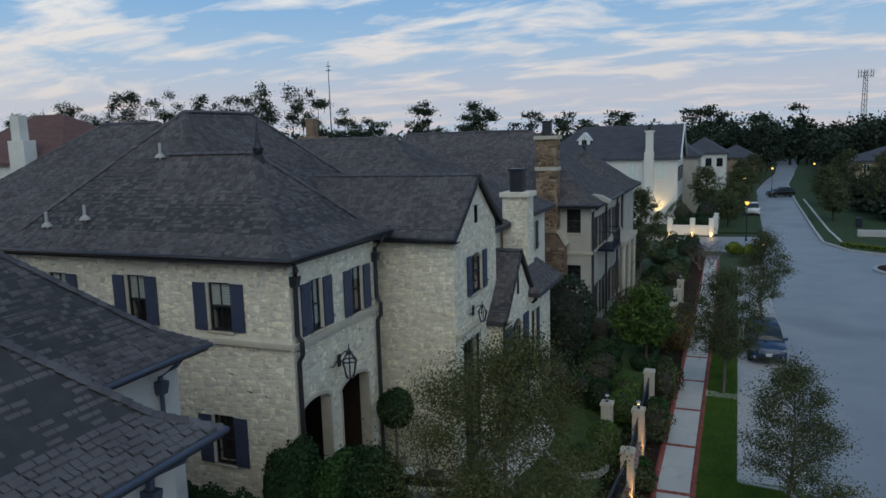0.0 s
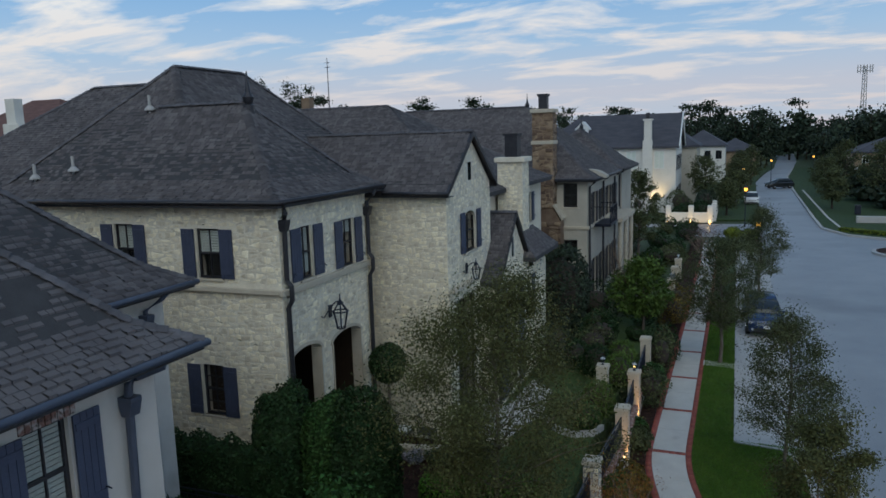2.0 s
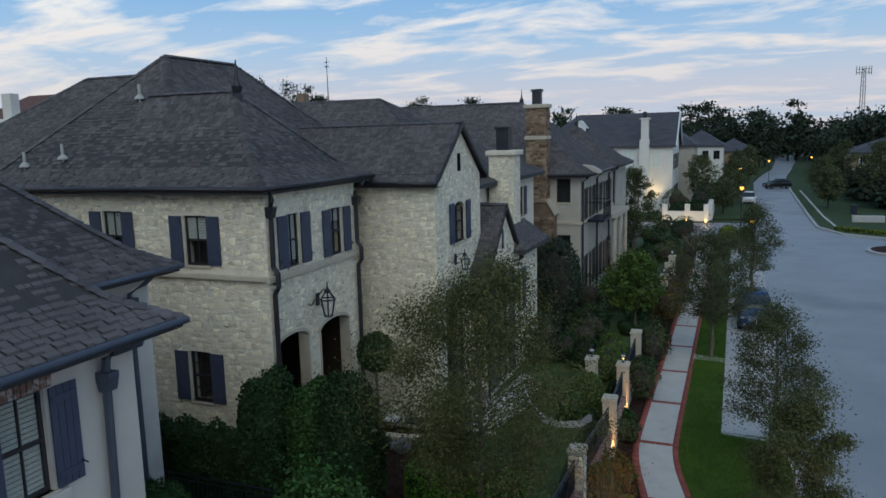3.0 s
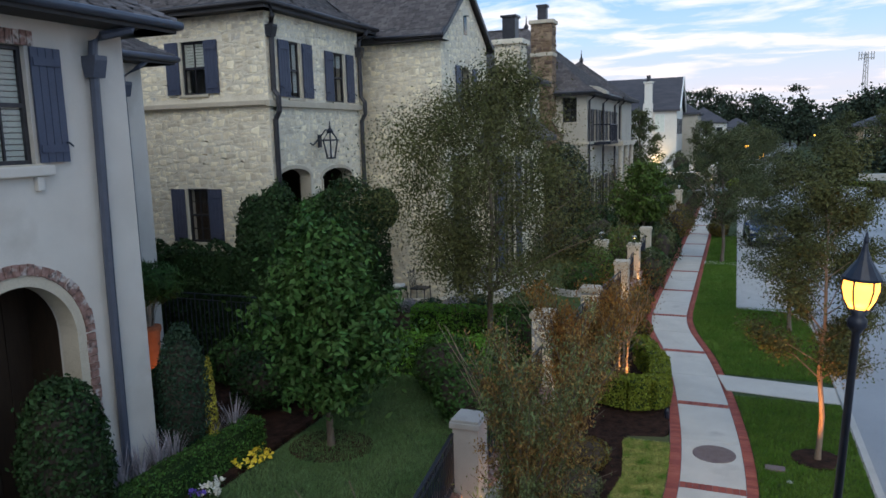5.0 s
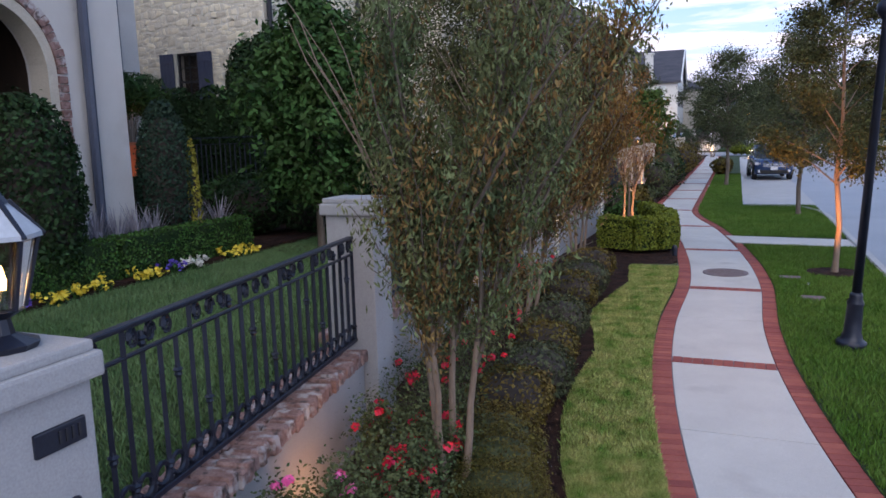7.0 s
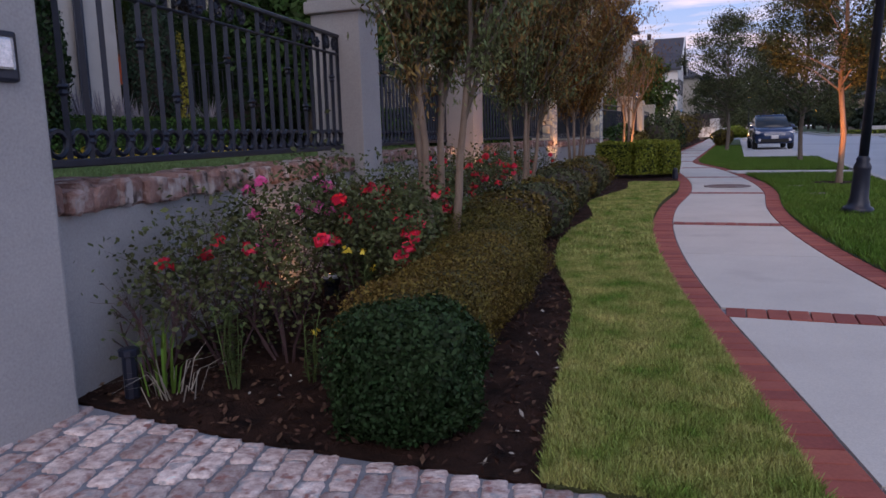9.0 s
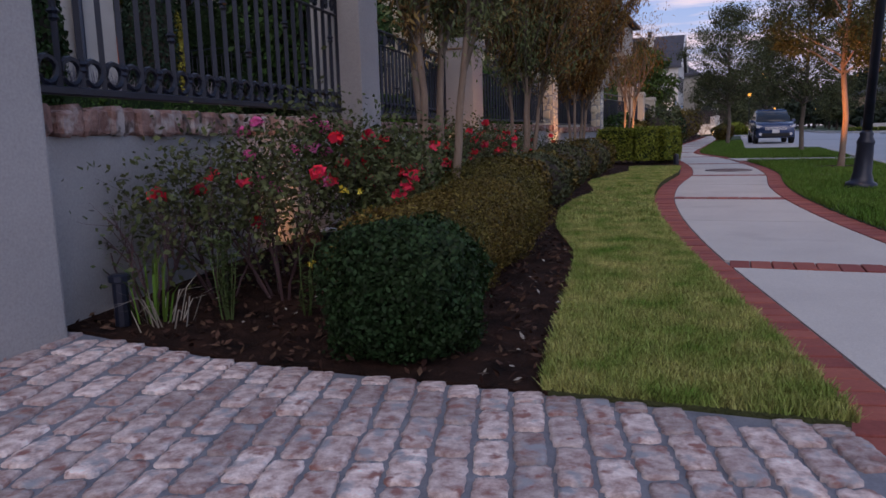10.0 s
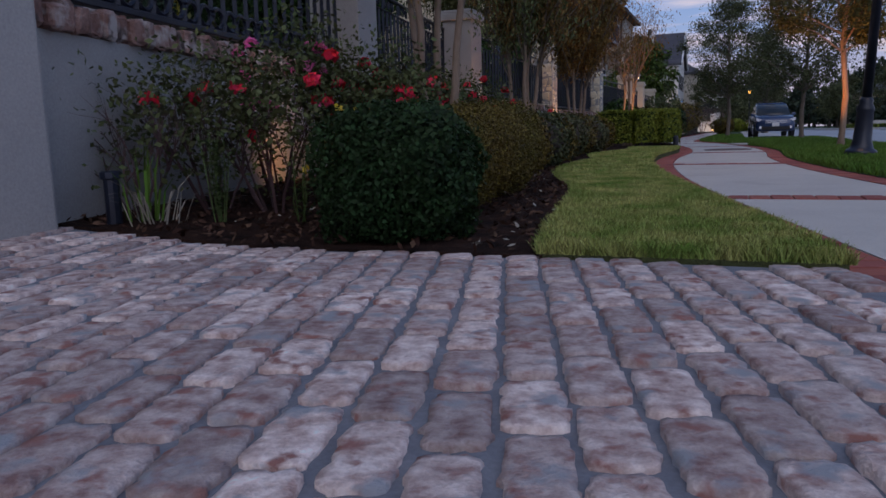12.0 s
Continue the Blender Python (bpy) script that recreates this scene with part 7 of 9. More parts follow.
for a, b in zip(pts, pts[1:]):
    d = Vector((b[0] - a[0], b[1] - a[1])).normalized()
    n = Vector((-d.y, d.x)) * 0.15
    prism(edge, [(a[0] + n.x, a[1] + n.y), (b[0] + n.x, b[1] + n.y), (b[0] - n.x, b[1] - n.y), (a[0] - n.x, a[1] - n.y)], "z", TERRACE, TERRACE + 0.28)
tagged(part("stone_edging", finish(edge), M["trim"]), "curved pale stone edging round the patio", "edging")
edge = bmesh.new()
pts = [(-5.6, 23.4), (-5.2, 23.0), (-4.7, 22.3), (-4.1, 22.0), (-3.5, 22.3), (-3.3, 22.9)]
for a, b in zip(pts, pts[1:]):
    d = Vector((b[0] - a[0], b[1] - a[1])).normalized()
    n = Vector((-d.y, d.x)) * 0.055
    prism(edge, [(a[0] + n.x, a[1] + n.y), (b[0] + n.x, b[1] + n.y), (b[0] - n.x, b[1] - n.y), (a[0] - n.x, a[1] - n.y)], "z", TERRACE, TERRACE + 0.2)
tagged(part("stone_edging", finish(edge), M["kerb"]), "curved pale edging round a flower bed", "edging")
for i, (x, y) in enumerate(((-8.9, 18.75), (-8.2, 18.7), (-7.5, 18.9), (-6.9, 19.3), (-6.4, 19.8))):
    bush("lavender_mound", "low grey-green lavender mound at the patio's edge", (x, y, TERRACE), (0.36, 0.32, 0.22), 1500, 0.07, M["lavender_leaf"] if i % 2 else M["cypress_leaf"], 240 + i, 2.0, 0.2, "plant", "patio lavender", core=M["cypress_leaf"], aspect=0.25)
patio = sheet("patio", [(-9.6, 19.6), (-7.6, 19.7), (-6.1, 21.0), (-5.5, 23.6), (-5.7, 26), (-6.7, 27), (-6.9, 24), (-7.5, 23.8), (-7.5, 20.45), (-9.6, 20.4)], TERRACE + 0.03, M["concrete"], "pale flagged patio before the limestone house", 0.06)
for i, (x, y) in enumerate(((-9.0, 19.8), (-8.3, 20.0))):
    ch = thing("garden_chair", "black iron garden chair on the patio", "chair", "patio chairs", at=(x, y, TERRACE + 0.03))
    z = TERRACE + 0.03
    for dx in (-0.22, 0.22):
        for dy in (-0.22, 0.22):
            bm = bmesh.new()
            tube(bm, [(x + dx * 1.1, y + dy * 1.1, z), (x + dx, y + dy, z + 0.44)], 0.014, 6)
            part("leg", bm, M["iron"], ch)
    bm = bmesh.new()
    box(bm, x - 0.25, x + 0.25, y - 0.25, y + 0.25, z + 0.43, z + 0.47, 0.01)
    part("seat", finish(bm), M["iron"], ch)
    for k in range(6):
        bm = bmesh.new()
        tube(bm, [(x - 0.24, y - 0.22 + 0.088 * k, z + 0.46), (x - 0.30, y - 0.22 + 0.088 * k, z + 0.95)], 0.011, 5)
        part("back_bar", bm, M["iron"], ch)
    bm = bmesh.new()
    tube(bm, [(x - 0.30, y - 0.25, z + 0.95), (x - 0.30, y + 0.25, z + 0.95)], 0.016, 6)
    part("backrest", bm, M["iron"], ch)
    if i == 0:
        bm = bmesh.new()
        box(bm, x - 0.2, x + 0.2, y - 0.2, y + 0.2, z + 0.475, z + 0.58, 0.04)
        tagged(part("cushion", finish(bm), M["white_paint"]), "white cushion on the iron garden chair", "cushion")
for i, (x, y, mt) in enumerate(((-7.6, 21.6, "shutter"), (-6.9, 22.4, "kerb"), (-7.0, 20.9, "kerb"))):
    bm = bmesh.new()
    turned(bm, [(0.16, 0), (0.24, 0.28), (0.27, 0.42), (0.27, 0.46), (0.22, 0.46)], 14, (x, y, TERRACE + 0.03))
    tagged(part("flower_pot", bm, M[mt], smooth=True), "glazed pot on the patio", "flower pot", "patio pots")
    bush("potted_plant", "pale leafy plant in a patio pot", (x, y, TERRACE + 0.48), (0.28, 0.28, 0.2), 600, 0.07, M["lavender_leaf"] if i else M["bright_leaf"], 230 + i)
# uplights along the walk
for i, (x, y) in enumerate(((-2.22, 21.50), (-2.28, 25.12), (-1.38, 15.45), (-6.72, 8.85), (-9.0, 9.72), (1.55, 12.45), (-8.8, 94.0), (-2.18, 8.75), (-2.22, 13.3), (-1.62, 3.55))):
    zb = (-0.185 if x > 0 else 0.0) if x > -6 else TERRACE + 0.05
    up = thing("uplight", "small black garden uplight with a round lens", "garden light", "uplights", at=(x, y, zb))
    bm = bmesh.new()
    turned(bm, [(0.04, 0), (0.045, 0.1), (0.06, 0.13), (0.06, 0.15)], 8, (x, y, zb))
    part("body", bm, M["iron"], up)
    bm = bmesh.new()
    turned(bm, [(0.052, 0.150), (0.050, 0.160), (0.020, 0.168)], 10, (x, y, zb))
    part("lens", bm, M["bulb"] if y > 20 else M["clear_roof"], up)
    sp = bpy.data.lights.new("uplight_beam", "SPOT")
    sp.energy, sp.color, sp.spot_size, sp.spot_blend, sp.shadow_soft_size = (45, 45, 90, 50, 18, 190, 380, 26, 30, 4.0)[i], (1.0, 0.36, 0.09) if i == 5 else (1.0, 0.66, 0.30) if i == 6 else (1.0, 0.45, 0.14), radians((75, 75, 80, 70, 60, 105, 80, 100, 100, 150)[i]), 0.6, 0.05
    ob = new("uplight_beam", sp)
    z0 = (0.0 if x > -6 else TERRACE + 0.05) + 0.2
    ob.matrix_world = look((x, y, z0), ((-2.55, 21.95, 0.75), (-2.65, 25.55, 0.75), (-1.6, 15.85, 2.2), (-6.95, 8.60, 2.0), (-9.35, 10.0, 2.5), (2.05, 14.0, 3.0), (-8.6, 95.0, 4.0), (-2.65, 9.15, 1.5), (-2.72, 13.75, 1.6), (-2.12, 3.70, 0.48))[i])

# ---- verge trees, cover, car ----
leader_tree("street_tree", "young street tree with pale trunk lit orange from below", (2.05, 13.5, -0.05), 5.5, 1.38, 1.85, 1, M["young_oak_leaf"], 46000, 0.052, 520, M["pale_bark"], "street trees", 2, 0.75, 0.6, 0.2, 0.047, 0.42)
leader_tree("street_tree", "young oak street tree beside the parking bay", (2.12, 22.4, -0.05), 5.1, 1.55, 1.6, 1, M["oak_leaf"], 26000, 0.065, 521, M["bark"], "street trees", 3, 0.6, 0.8, 0.2, 0.06, 0.58)
leader_tree("street_tree", "full oak street tree beyond the parked car", (2.0, 46.4, 0.0), 5.7, 1.75, 1.9, 1, M["oak_leaf"], 20000, 0.08, 523, M["bark"], "street trees", 3, 0.75, 0.5, 0.2, 0.08, 0.6)
for x, y, sd in ((0.1, 33.7, 1),):
    leader_tree("street_tree", "oak street tree on the narrow verge", (x, y, -0.05), 5.8, 2.2, 2.0, 1, M["oak_leaf"], 30000, 0.075, 530 + sd, M["bark"], "street trees", 3, 0.75, 0.5, 0.2, 0.075, 0.6)
ring = sheet("mulch_ring", [(2.05 + 0.42 * math.cos(a), 13.5 + 0.42 * math.sin(a)) for a in np.linspace(0, 6.283, 20)[:-1]], -0.012, M["mulch"], "brown mulch circle round the street tree", 0.05, "flower bed")
cov = thing("manhole_cover", "round cast iron cover set in the walk", "manhole cover", at=(0.36, 13.22, WALK_Z))
bm = bmesh.new()
turned(bm, [(0.37, -0.02), (0.37, 0.012), (0.35, 0.014)], 32, (0.36, 13.22, WALK_Z))
rim = part("lid", bm, M["cover"], cov)
bm = bmesh.new()
for k in range(-4, 5):
    w = math.sqrt(max(0.30 ** 2 - (k * 0.065) ** 2, 0.001))
    box(bm, 0.36 - w, 0.36 + w, 13.22 + k * 0.065 - 0.012, 13.22 + k * 0.065 + 0.012, WALK_Z + 0.013, WALK_Z + 0.018)
part("tread", finish(bm), M["cover"], cov)
for x, y in ((1.35, 12.9), (1.55, 11.4)):
    bm = bmesh.new()
    box(bm, x - 0.16, x + 0.16, y - 0.1, y + 0.1, -0.08, -0.012, 0.008)
    tagged(part("utility_box_lid", finish(bm), M["cover"]), "brown utility lid set in the verge grass", "utility lid")


def car(name, label, at, heading, paint):
    """A compact estate: lofted body and glasshouse, wheels with rims, lamps, grille, mirrors, plate."""
    ob = thing(name, label, "car", at=(0, 0, 0))
    L0, W0 = 4.5, 1.82

    def loft(rows, mat, nm, parent=ob, label=""):
        bm = bmesh.new()
        rings = []
        for y, half, z0, z1, tuck in rows:
            prof = [(-half * 0.94, z0), (-half, z0 + (z1 - z0) * 0.35), (-half * (1 - tuck * 0.35), z0 + (z1 - z0) * 0.75), (-half * (1 - tuck), z1), (half * (1 - tuck), z1), (half * (1 - tuck * 0.35), z0 + (z1 - z0) * 0.75), (half, z0 + (z1 - z0) * 0.35), (half * 0.94, z0)]
            rings.append([bm.verts.new((x, y, z)) for x, z in prof])
        for r0, r1 in zip(rings, rings[1:]):
            for k in range(8):
                bm.faces.new((r0[k], r0[(k + 1) % 8], r1[(k + 1) % 8], r1[k]))
        bm.faces.new(rings[0][::-1])
        bm.faces.new(rings[-1])
        finish(bm)
        bmesh.ops.bevel(bm, geom=bm.edges[:], offset=0.025, segments=2, affect="EDGES")
        return part(nm, bm, mat, parent, label, smooth=True)
    loft([(-2.22, 0.74, 0.42, 0.80, 0.12), (-2.10, 0.86, 0.30, 0.92, 0.10), (-1.55, 0.91, 0.26, 1.02, 0.09), (-0.9, 0.91, 0.26, 1.09, 0.08), (0.4, 0.91, 0.26, 1.10, 0.06), (1.6, 0.90, 0.28, 1.10, 0.07), (2.15, 0.84, 0.36, 1.02, 0.1), (2.26, 0.76, 0.45, 0.85, 0.1)], paint, "body")
    loft([(-1.15, 0.80, 1.02, 1.10, 0.05), (-0.35, 0.78, 1.05, 1.60, 0.16), (0.5, 0.78, 1.05, 1.66, 0.16), (1.5, 0.77, 1.05, 1.60, 0.15), (2.05, 0.72, 1.02, 1.12, 0.1)], M["car_glass"], "glasshouse")
    loft([(-0.30, 0.66, 1.585, 1.635, 0.05), (0.5, 0.66, 1.63, 1.695, 0.05), (1.55, 0.63, 1.58, 1.64, 0.05)], paint, "roof")
    for x in (-0.80, 0.80):
        for y in (-1.35, 1.32):
            bm = bmesh.new()
            prof = [(0.22, -0.11), (0.31, -0.11), (0.335, -0.08), (0.335, 0.08), (0.31, 0.11), (0.22, 0.11)]
            turned(bm, prof, 22)
            bmesh.ops.rotate(bm, verts=bm.verts, cent=(0, 0, 0), matrix=Matrix.Rotation(math.pi / 2, 3, "Y"))
            bmesh.ops.translate(bm, verts=bm.verts, vec=(x, y, 0.335))
            wh = part("wheel", bm, M["rubber"], ob)
            bm = bmesh.new()
            s = 1 if x > 0 else -1
            for k in range(5):
                a = k * 2 * math.pi / 5
                tube(bm, [(x + s * 0.115, y, 0.335), (x + s * 0.115, y + 0.2 * math.cos(a), 0.335 + 0.2 * math.sin(a))], [0.04, 0.028], 5)
            part("rim", bm, M["chrome"], wh)
    for s in (-1, 1):
        bm = bmesh.new()
        prism(bm, [(s * 0.86, 0.78), (s * 0.86, 0.92), (s * 0.50, 0.80), (s * 0.52, 0.70)], "y", -2.20, -2.0)
        part("headlamp", finish(bm), M["chrome"], ob, "clear headlamp")
        bm = bmesh.new()
        turned(bm, [(0.07, -0.02), (0.07, 0.02)], 12)
        bmesh.ops.rotate(bm, verts=bm.verts, cent=(0, 0, 0), matrix=Matrix.Rotation(math.pi / 2, 3, "X"))
        bmesh.ops.translate(bm, verts=bm.verts, vec=(s * 0.66, -2.21, 0.46))
        part("fog_lamp", bm, M["chrome"], ob)
        bm = bmesh.new()
        box(bm, s * 0.93 - 0.09, s * 0.93 + 0.09, -0.95, -0.80, 1.02, 1.16, 0.03)
        part("mirror", finish(bm), paint, ob)
    bm = bmesh.new()
    for z in (0.66, 0.71, 0.76):
        box(bm, -0.48, 0.48, -2.245, -2.16, z, z + 0.025)
    part("grille", finish(bm), M["chrome"], ob)
    bm = bmesh.new()
    box(bm, -0.62, 0.62, -2.25, -2.1, 0.34, 0.50, 0.02)
    part("bumper_intake", finish(bm), M["rubber"], ob)
    bm = bmesh.new()
    box(bm, -0.155, 0.155, -2.275, -2.245, 0.51, 0.66, 0.005)
    part("number_plate", finish(bm), M["plate"], ob, "pale number plate")
    ob.matrix_basis = pose(*at, 0, 0, heading)
    return ob


car("parked_car", "dark blue compact estate car parked in the bay", (2.02, 41.0, -0.166), 4, M["car_blue"])
car("parked_car", "white car parked far along the kerb", (2.6, 108.0, -0.17), 0, M["white_paint"])
car("parked_car", "black saloon-sized car far down the street", (7.4, 136.0, -0.17), -62, M["car_black"])

# ---- far houses ----


def plain_window(parent, axis, at, out, u0, u1, z0, z1, mat=None, frame=None):
    bm = bmesh.new()
    f = 0.07
    for a, b, c, d in ((u0, u0 + f, z0, z1), (u1 - f, u1, z0, z1), (u0 + f, u1 - f, z1 - f, z1), (u0 + f, u1 - f, z0, z0 + f), ((u0 + u1) / 2 - 0.03, (u0 + u1) / 2 + 0.03, z0 + f, z1 - f)):
        face_box(bm, axis, at, out, a, b, c, d, -0.02, 0.05)
    w = part("window", finish(bm), frame or M["gutter"], parent)
    bm = bmesh.new()
    face_box(bm, axis, at, out, u0 + f, u1 - f, z0 + f, z1 - f, -0.05, 0.012)
    part("pane", finish(bm), mat or M["pane"], w)


def far_house(label, x0, x1, y0, y1, eave, rise, wall_mat, roof_mat, gable_hi=False, base=0.0, over=0.4, flare=0.5):
    ob = thing("house", label, "house", "far houses", at=((x0 + x1) / 2, (y0 + y1) / 2, base))
    bm = bmesh.new()
    box(bm, x0, x1, y0, y1, base - 0.1, eave)
    part("wall", finish(bm), wall_mat, ob)
    half = min(x1 - x0, y1 - y0) / 2 + over
    sl = hip_slopes(x0 - over, x1 + over, y0 - over, y1 + over, eave, bell(rise / half, rise / half * 0.8, 0.5), gable_hi=gable_hi)
    roof_deck("roof", sl, roof_mat, ob, soffit=0.25)
    if gable_hi and x1 - x0 >= y1 - y0:
        bm = bmesh.new()
        prism(bm, [(y0, eave), (y1, eave), ((y0 + y1) / 2, eave + rise - 0.35)], "x", x1 - 0.3, x1)
        part("gable_wall", finish(bm), wall_mat, ob)
    return ob


w3 = far_house("white painted house with tall chimney, lit from below", -24, -6.4, 95, 105, 8.25, 4.2, M["white_stucco"], M["dark_roof"], True)
bm = bmesh.new()
box(bm, -10.35, -9.2, 94.3, 95.1, 0, 9.0)
box(bm, -10.2, -9.3, 94.4, 95.1, 9.0, 11.5)
box(bm, -10.35, -9.15, 94.3, 95.2, 11.45, 11.65, 0.03)
part("chimney", finish(bm), M["white_stucco"], w3, "white chimney")
bm = bmesh.new()
box(bm, -10.0, -9.55, 94.6, 95.0, 11.65, 12.4)
part("flue_cap", finish(bm), M["gutter"], w3)
for u0, u1 in ((-12.4, -11.2), (-9.0, -7.8)):
    plain_window(w3, "y", 95, -1, u0, u1, 5.5, 7.7, M["blind"], M["white_paint"])
for k in range(4):
    for z in (1.2, 5.2):
        plain_window(w3, "x", -6.4, 1, 95.8 + 2.3 * k, 96.9 + 2.3 * k, z, z + 1.9)
wd = far_house("dark-roofed house beyond the white one", -14, -4.6, 108, 118, 8.0, 3.4, M["tan_stucco"], M["dark_roof"], True)
ww = far_house("white stucco house with a dark hip roof", -10, -1.5, 150, 162, 7.0, 3.0, M["white_stucco"], M["dark_roof"])
for u0 in (-5.2, -3.2):
    plain_window(ww, "y", 150, -1, u0, u0 + 1.1, 4.4, 6.0)
wg = far_house("grey brick house with a pale dormer", -4, 4.4, 168, 178, 5.4, 2.6, M["brownstone"], M["dark_roof"])
rb = far_house("red brick house with white porch columns", 19.0, 33, 140, 151, 5.6, 2.4, M["brownstone"], M["dark_roof"])
for u0 in (20.0, 22.4, 25):
    plain_window(rb, "y", 140, -1, u0, u0 + 1.0, 3.7, 5.0, None, M["white_paint"])
bm = bmesh.new()
for x in (19.2, 21.6, 24):
    tube(bm, [(x, 138.2, 0), (x, 138.2, 2.8)], 0.16, 8)
box(bm, 18.8, 26, 138.0, 140, 2.8, 3.1)
part("porch", bm, M["white_paint"], rb, "white columned porch")
rl = far_house("tall house with red-brown roof behind the limestone house", -66, -50.5, 44, 56, 10.6, 4.2, M["white_stucco"], M["red_roof"])
bm = bmesh.new()
box(bm, -55.2, -53.4, 43, 44.2, 9, 12.4, 0.05)
box(bm, -54.9, -53.9, 43.2, 44, 12.4, 14.4)
part("chimney", finish(bm), M["white_stucco"], rl)
bk = far_house("brick-chimneyed house behind the limestone roofs", -34, -22, 44, 56, 8.4, 3.6, M["tan_stucco"], M["dark_roof"])
bm = bmesh.new()
box(bm, -27.6, -26.3, 43.6, 44.8, 8, 11.8)
box(bm, -27.75, -26.15, 43.5, 44.9, 11.8, 12.0)
box(bm, -27.3, -26.7, 43.9, 44.5, 12.0, 13.2)
part("chimney", finish(bm), M["brownstone"], bk, "brown brick chimney")
# dormer and white rake boards of the white house
dorm = (-18.3, 97.0, 10.0)
bm = bmesh.new()
prism(bm, [(dorm[0] - 0.75, dorm[2] - 0.6), (dorm[0] + 0.75, dorm[2] - 0.6), (dorm[0] + 0.75, dorm[2] + 0.75), (dorm[0], dorm[2] + 1.45), (dorm[0] - 0.75, dorm[2] + 0.75)], "y", dorm[1], dorm[1] + 2.2)
dormer = part("dormer", finish(bm), M["white_paint"], w3, "small white roof dormer")
bm = bmesh.new()
for sg in (-1, 1):
    prism(bm, [(dorm[0], dorm[2] + 1.62), (dorm[0] + sg * 1.0, dorm[2] + 0.66), (dorm[0] + sg * 1.0, dorm[2] + 0.52), (dorm[0], dorm[2] + 1.46)], "y", dorm[1] - 0.12, dorm[1] + 2.3)
part("dormer_roof", finish(bm), M["white_paint"], dormer)
bm = bmesh.new()
box(bm, dorm[0] - 0.32, dorm[0] + 0.32, dorm[1] - 0.03, dorm[1] + 0.05, dorm[2] - 0.35, dorm[2] + 0.65)
part("pane", finish(bm), M["pane"], dormer)
for sg, y0 in ((1, 94.6), (-1, 105.4)):
    bm = bmesh.new()
    prism(bm, [(y0, 8.0), (y0 + sg * 5.4, 12.15), (y0 + sg * 5.4, 12.45), (y0, 8.3)], "x", -6.05, -5.9)
    part("rake_board", finish(bm), M["white_paint"], w3)
# balcony and bay on the front of that house
bm = bmesh.new()
box(bm, -6.9, -5.9, 41.1, 43.9, 5.05, 5.2)
balcony = part("balcony", finish(bm), M["iron"], h2, "black iron balcony")
for k in range(14):
    bm = bmesh.new()
    tube(bm, [(-5.95, 41.2 + 0.2 * k, 5.2), (-5.95, 41.2 + 0.2 * k, 6.15)], 0.014, 4)
    part("baluster", bm, M["iron"], balcony)
bm = bmesh.new()
tube(bm, [(-6.9, 41.2, 6.15), (-5.95, 41.2, 6.15), (-5.95, 43.8, 6.15), (-6.9, 43.8, 6.15)], 0.025, 6)
part("handrail", bm, M["iron"], balcony)
for y in (39.75, 44.2, 48.6, 50.7):
    downspout(h2, [(-6.45, y, 7.8), (-6.6, y, 7.6), (-6.82, y, 7.4), (-6.82, y, 0.6)], M["gutter"], None, 0.06)
gutter(h2, [(-24.5, 38.97, 7.82), (-6.36, 38.97, 7.82), (-6.36, 49.0, 7.82)], M["gutter"], 0.07)
bm = bmesh.new()
for y in (44.8, 47.2, 49.6):
    tube(bm, [(-5.9, y, 0.55), (-5.9, y, 4.9)], 0.14, 10)
box(bm, -6.9, -5.7, 44.4, 50.0, 4.9, 5.15)
part("porch", bm, M["trim"], h2, "stone columned porch")
bm = bmesh.new()
prism(bm, [(-7.2, 7.9), (-6.1, 7.8), (-6.1, 7.92), (-6.6, 8.2), (-7.2, 8.3)], "y", 40.9, 41.7)
part("bay_roof", finish(bm), M["tan_stucco"], h2, "pale metal bay roof")

# white garden walls before the white house
gw = thing("garden_wall", "white stepped garden wall lit by small lamps", "garden wall", at=(-4, 85, 0))
bm = bmesh.new()
box(bm, -6.3, -2.1, 85.2, 85.6, 0, 1.1, 0.03)
part("body", finish(bm), M["white_stucco"], gw)
for x in (-6.4, -4.0, -2.0):
    bm = bmesh.new()
    box(bm, x - 0.28, x + 0.28, 85.0, 85.6, 0, 1.9, 0.04)
    part("pier", finish(bm), M["white_stucco"], gw)
for k in range(4):
    bm = bmesh.new()
    y = 86.5 + 3.2 * k
    box(bm, -1.9, -1.4, y, y + 0.5, 0, 2.0, 0.04)
    part("pier", finish(bm), M["white_stucco"], gw)
for x, y in ((-6.4, 84.3), (-2.0, 84.3), (-4.0, 84.4)):
    lt = bpy.data.lights.new("garden_glow", "POINT")
    lt.energy, lt.color, lt.shadow_soft_size = 14, (1.0, 0.62, 0.25), 0.1
    lo = new("garden_glow", lt)
    lo.location = (x, y, 0.4)
    bm = bmesh.new()
    turned(bm, [(0.06, 0.0), (0.06, 0.25), (0.1, 0.28), (0.02, 0.36)], 8, (x, y, 0))
    tagged(part("path_light", bm, M["lit_window"]), "small lit path light", "garden light", "path lights")

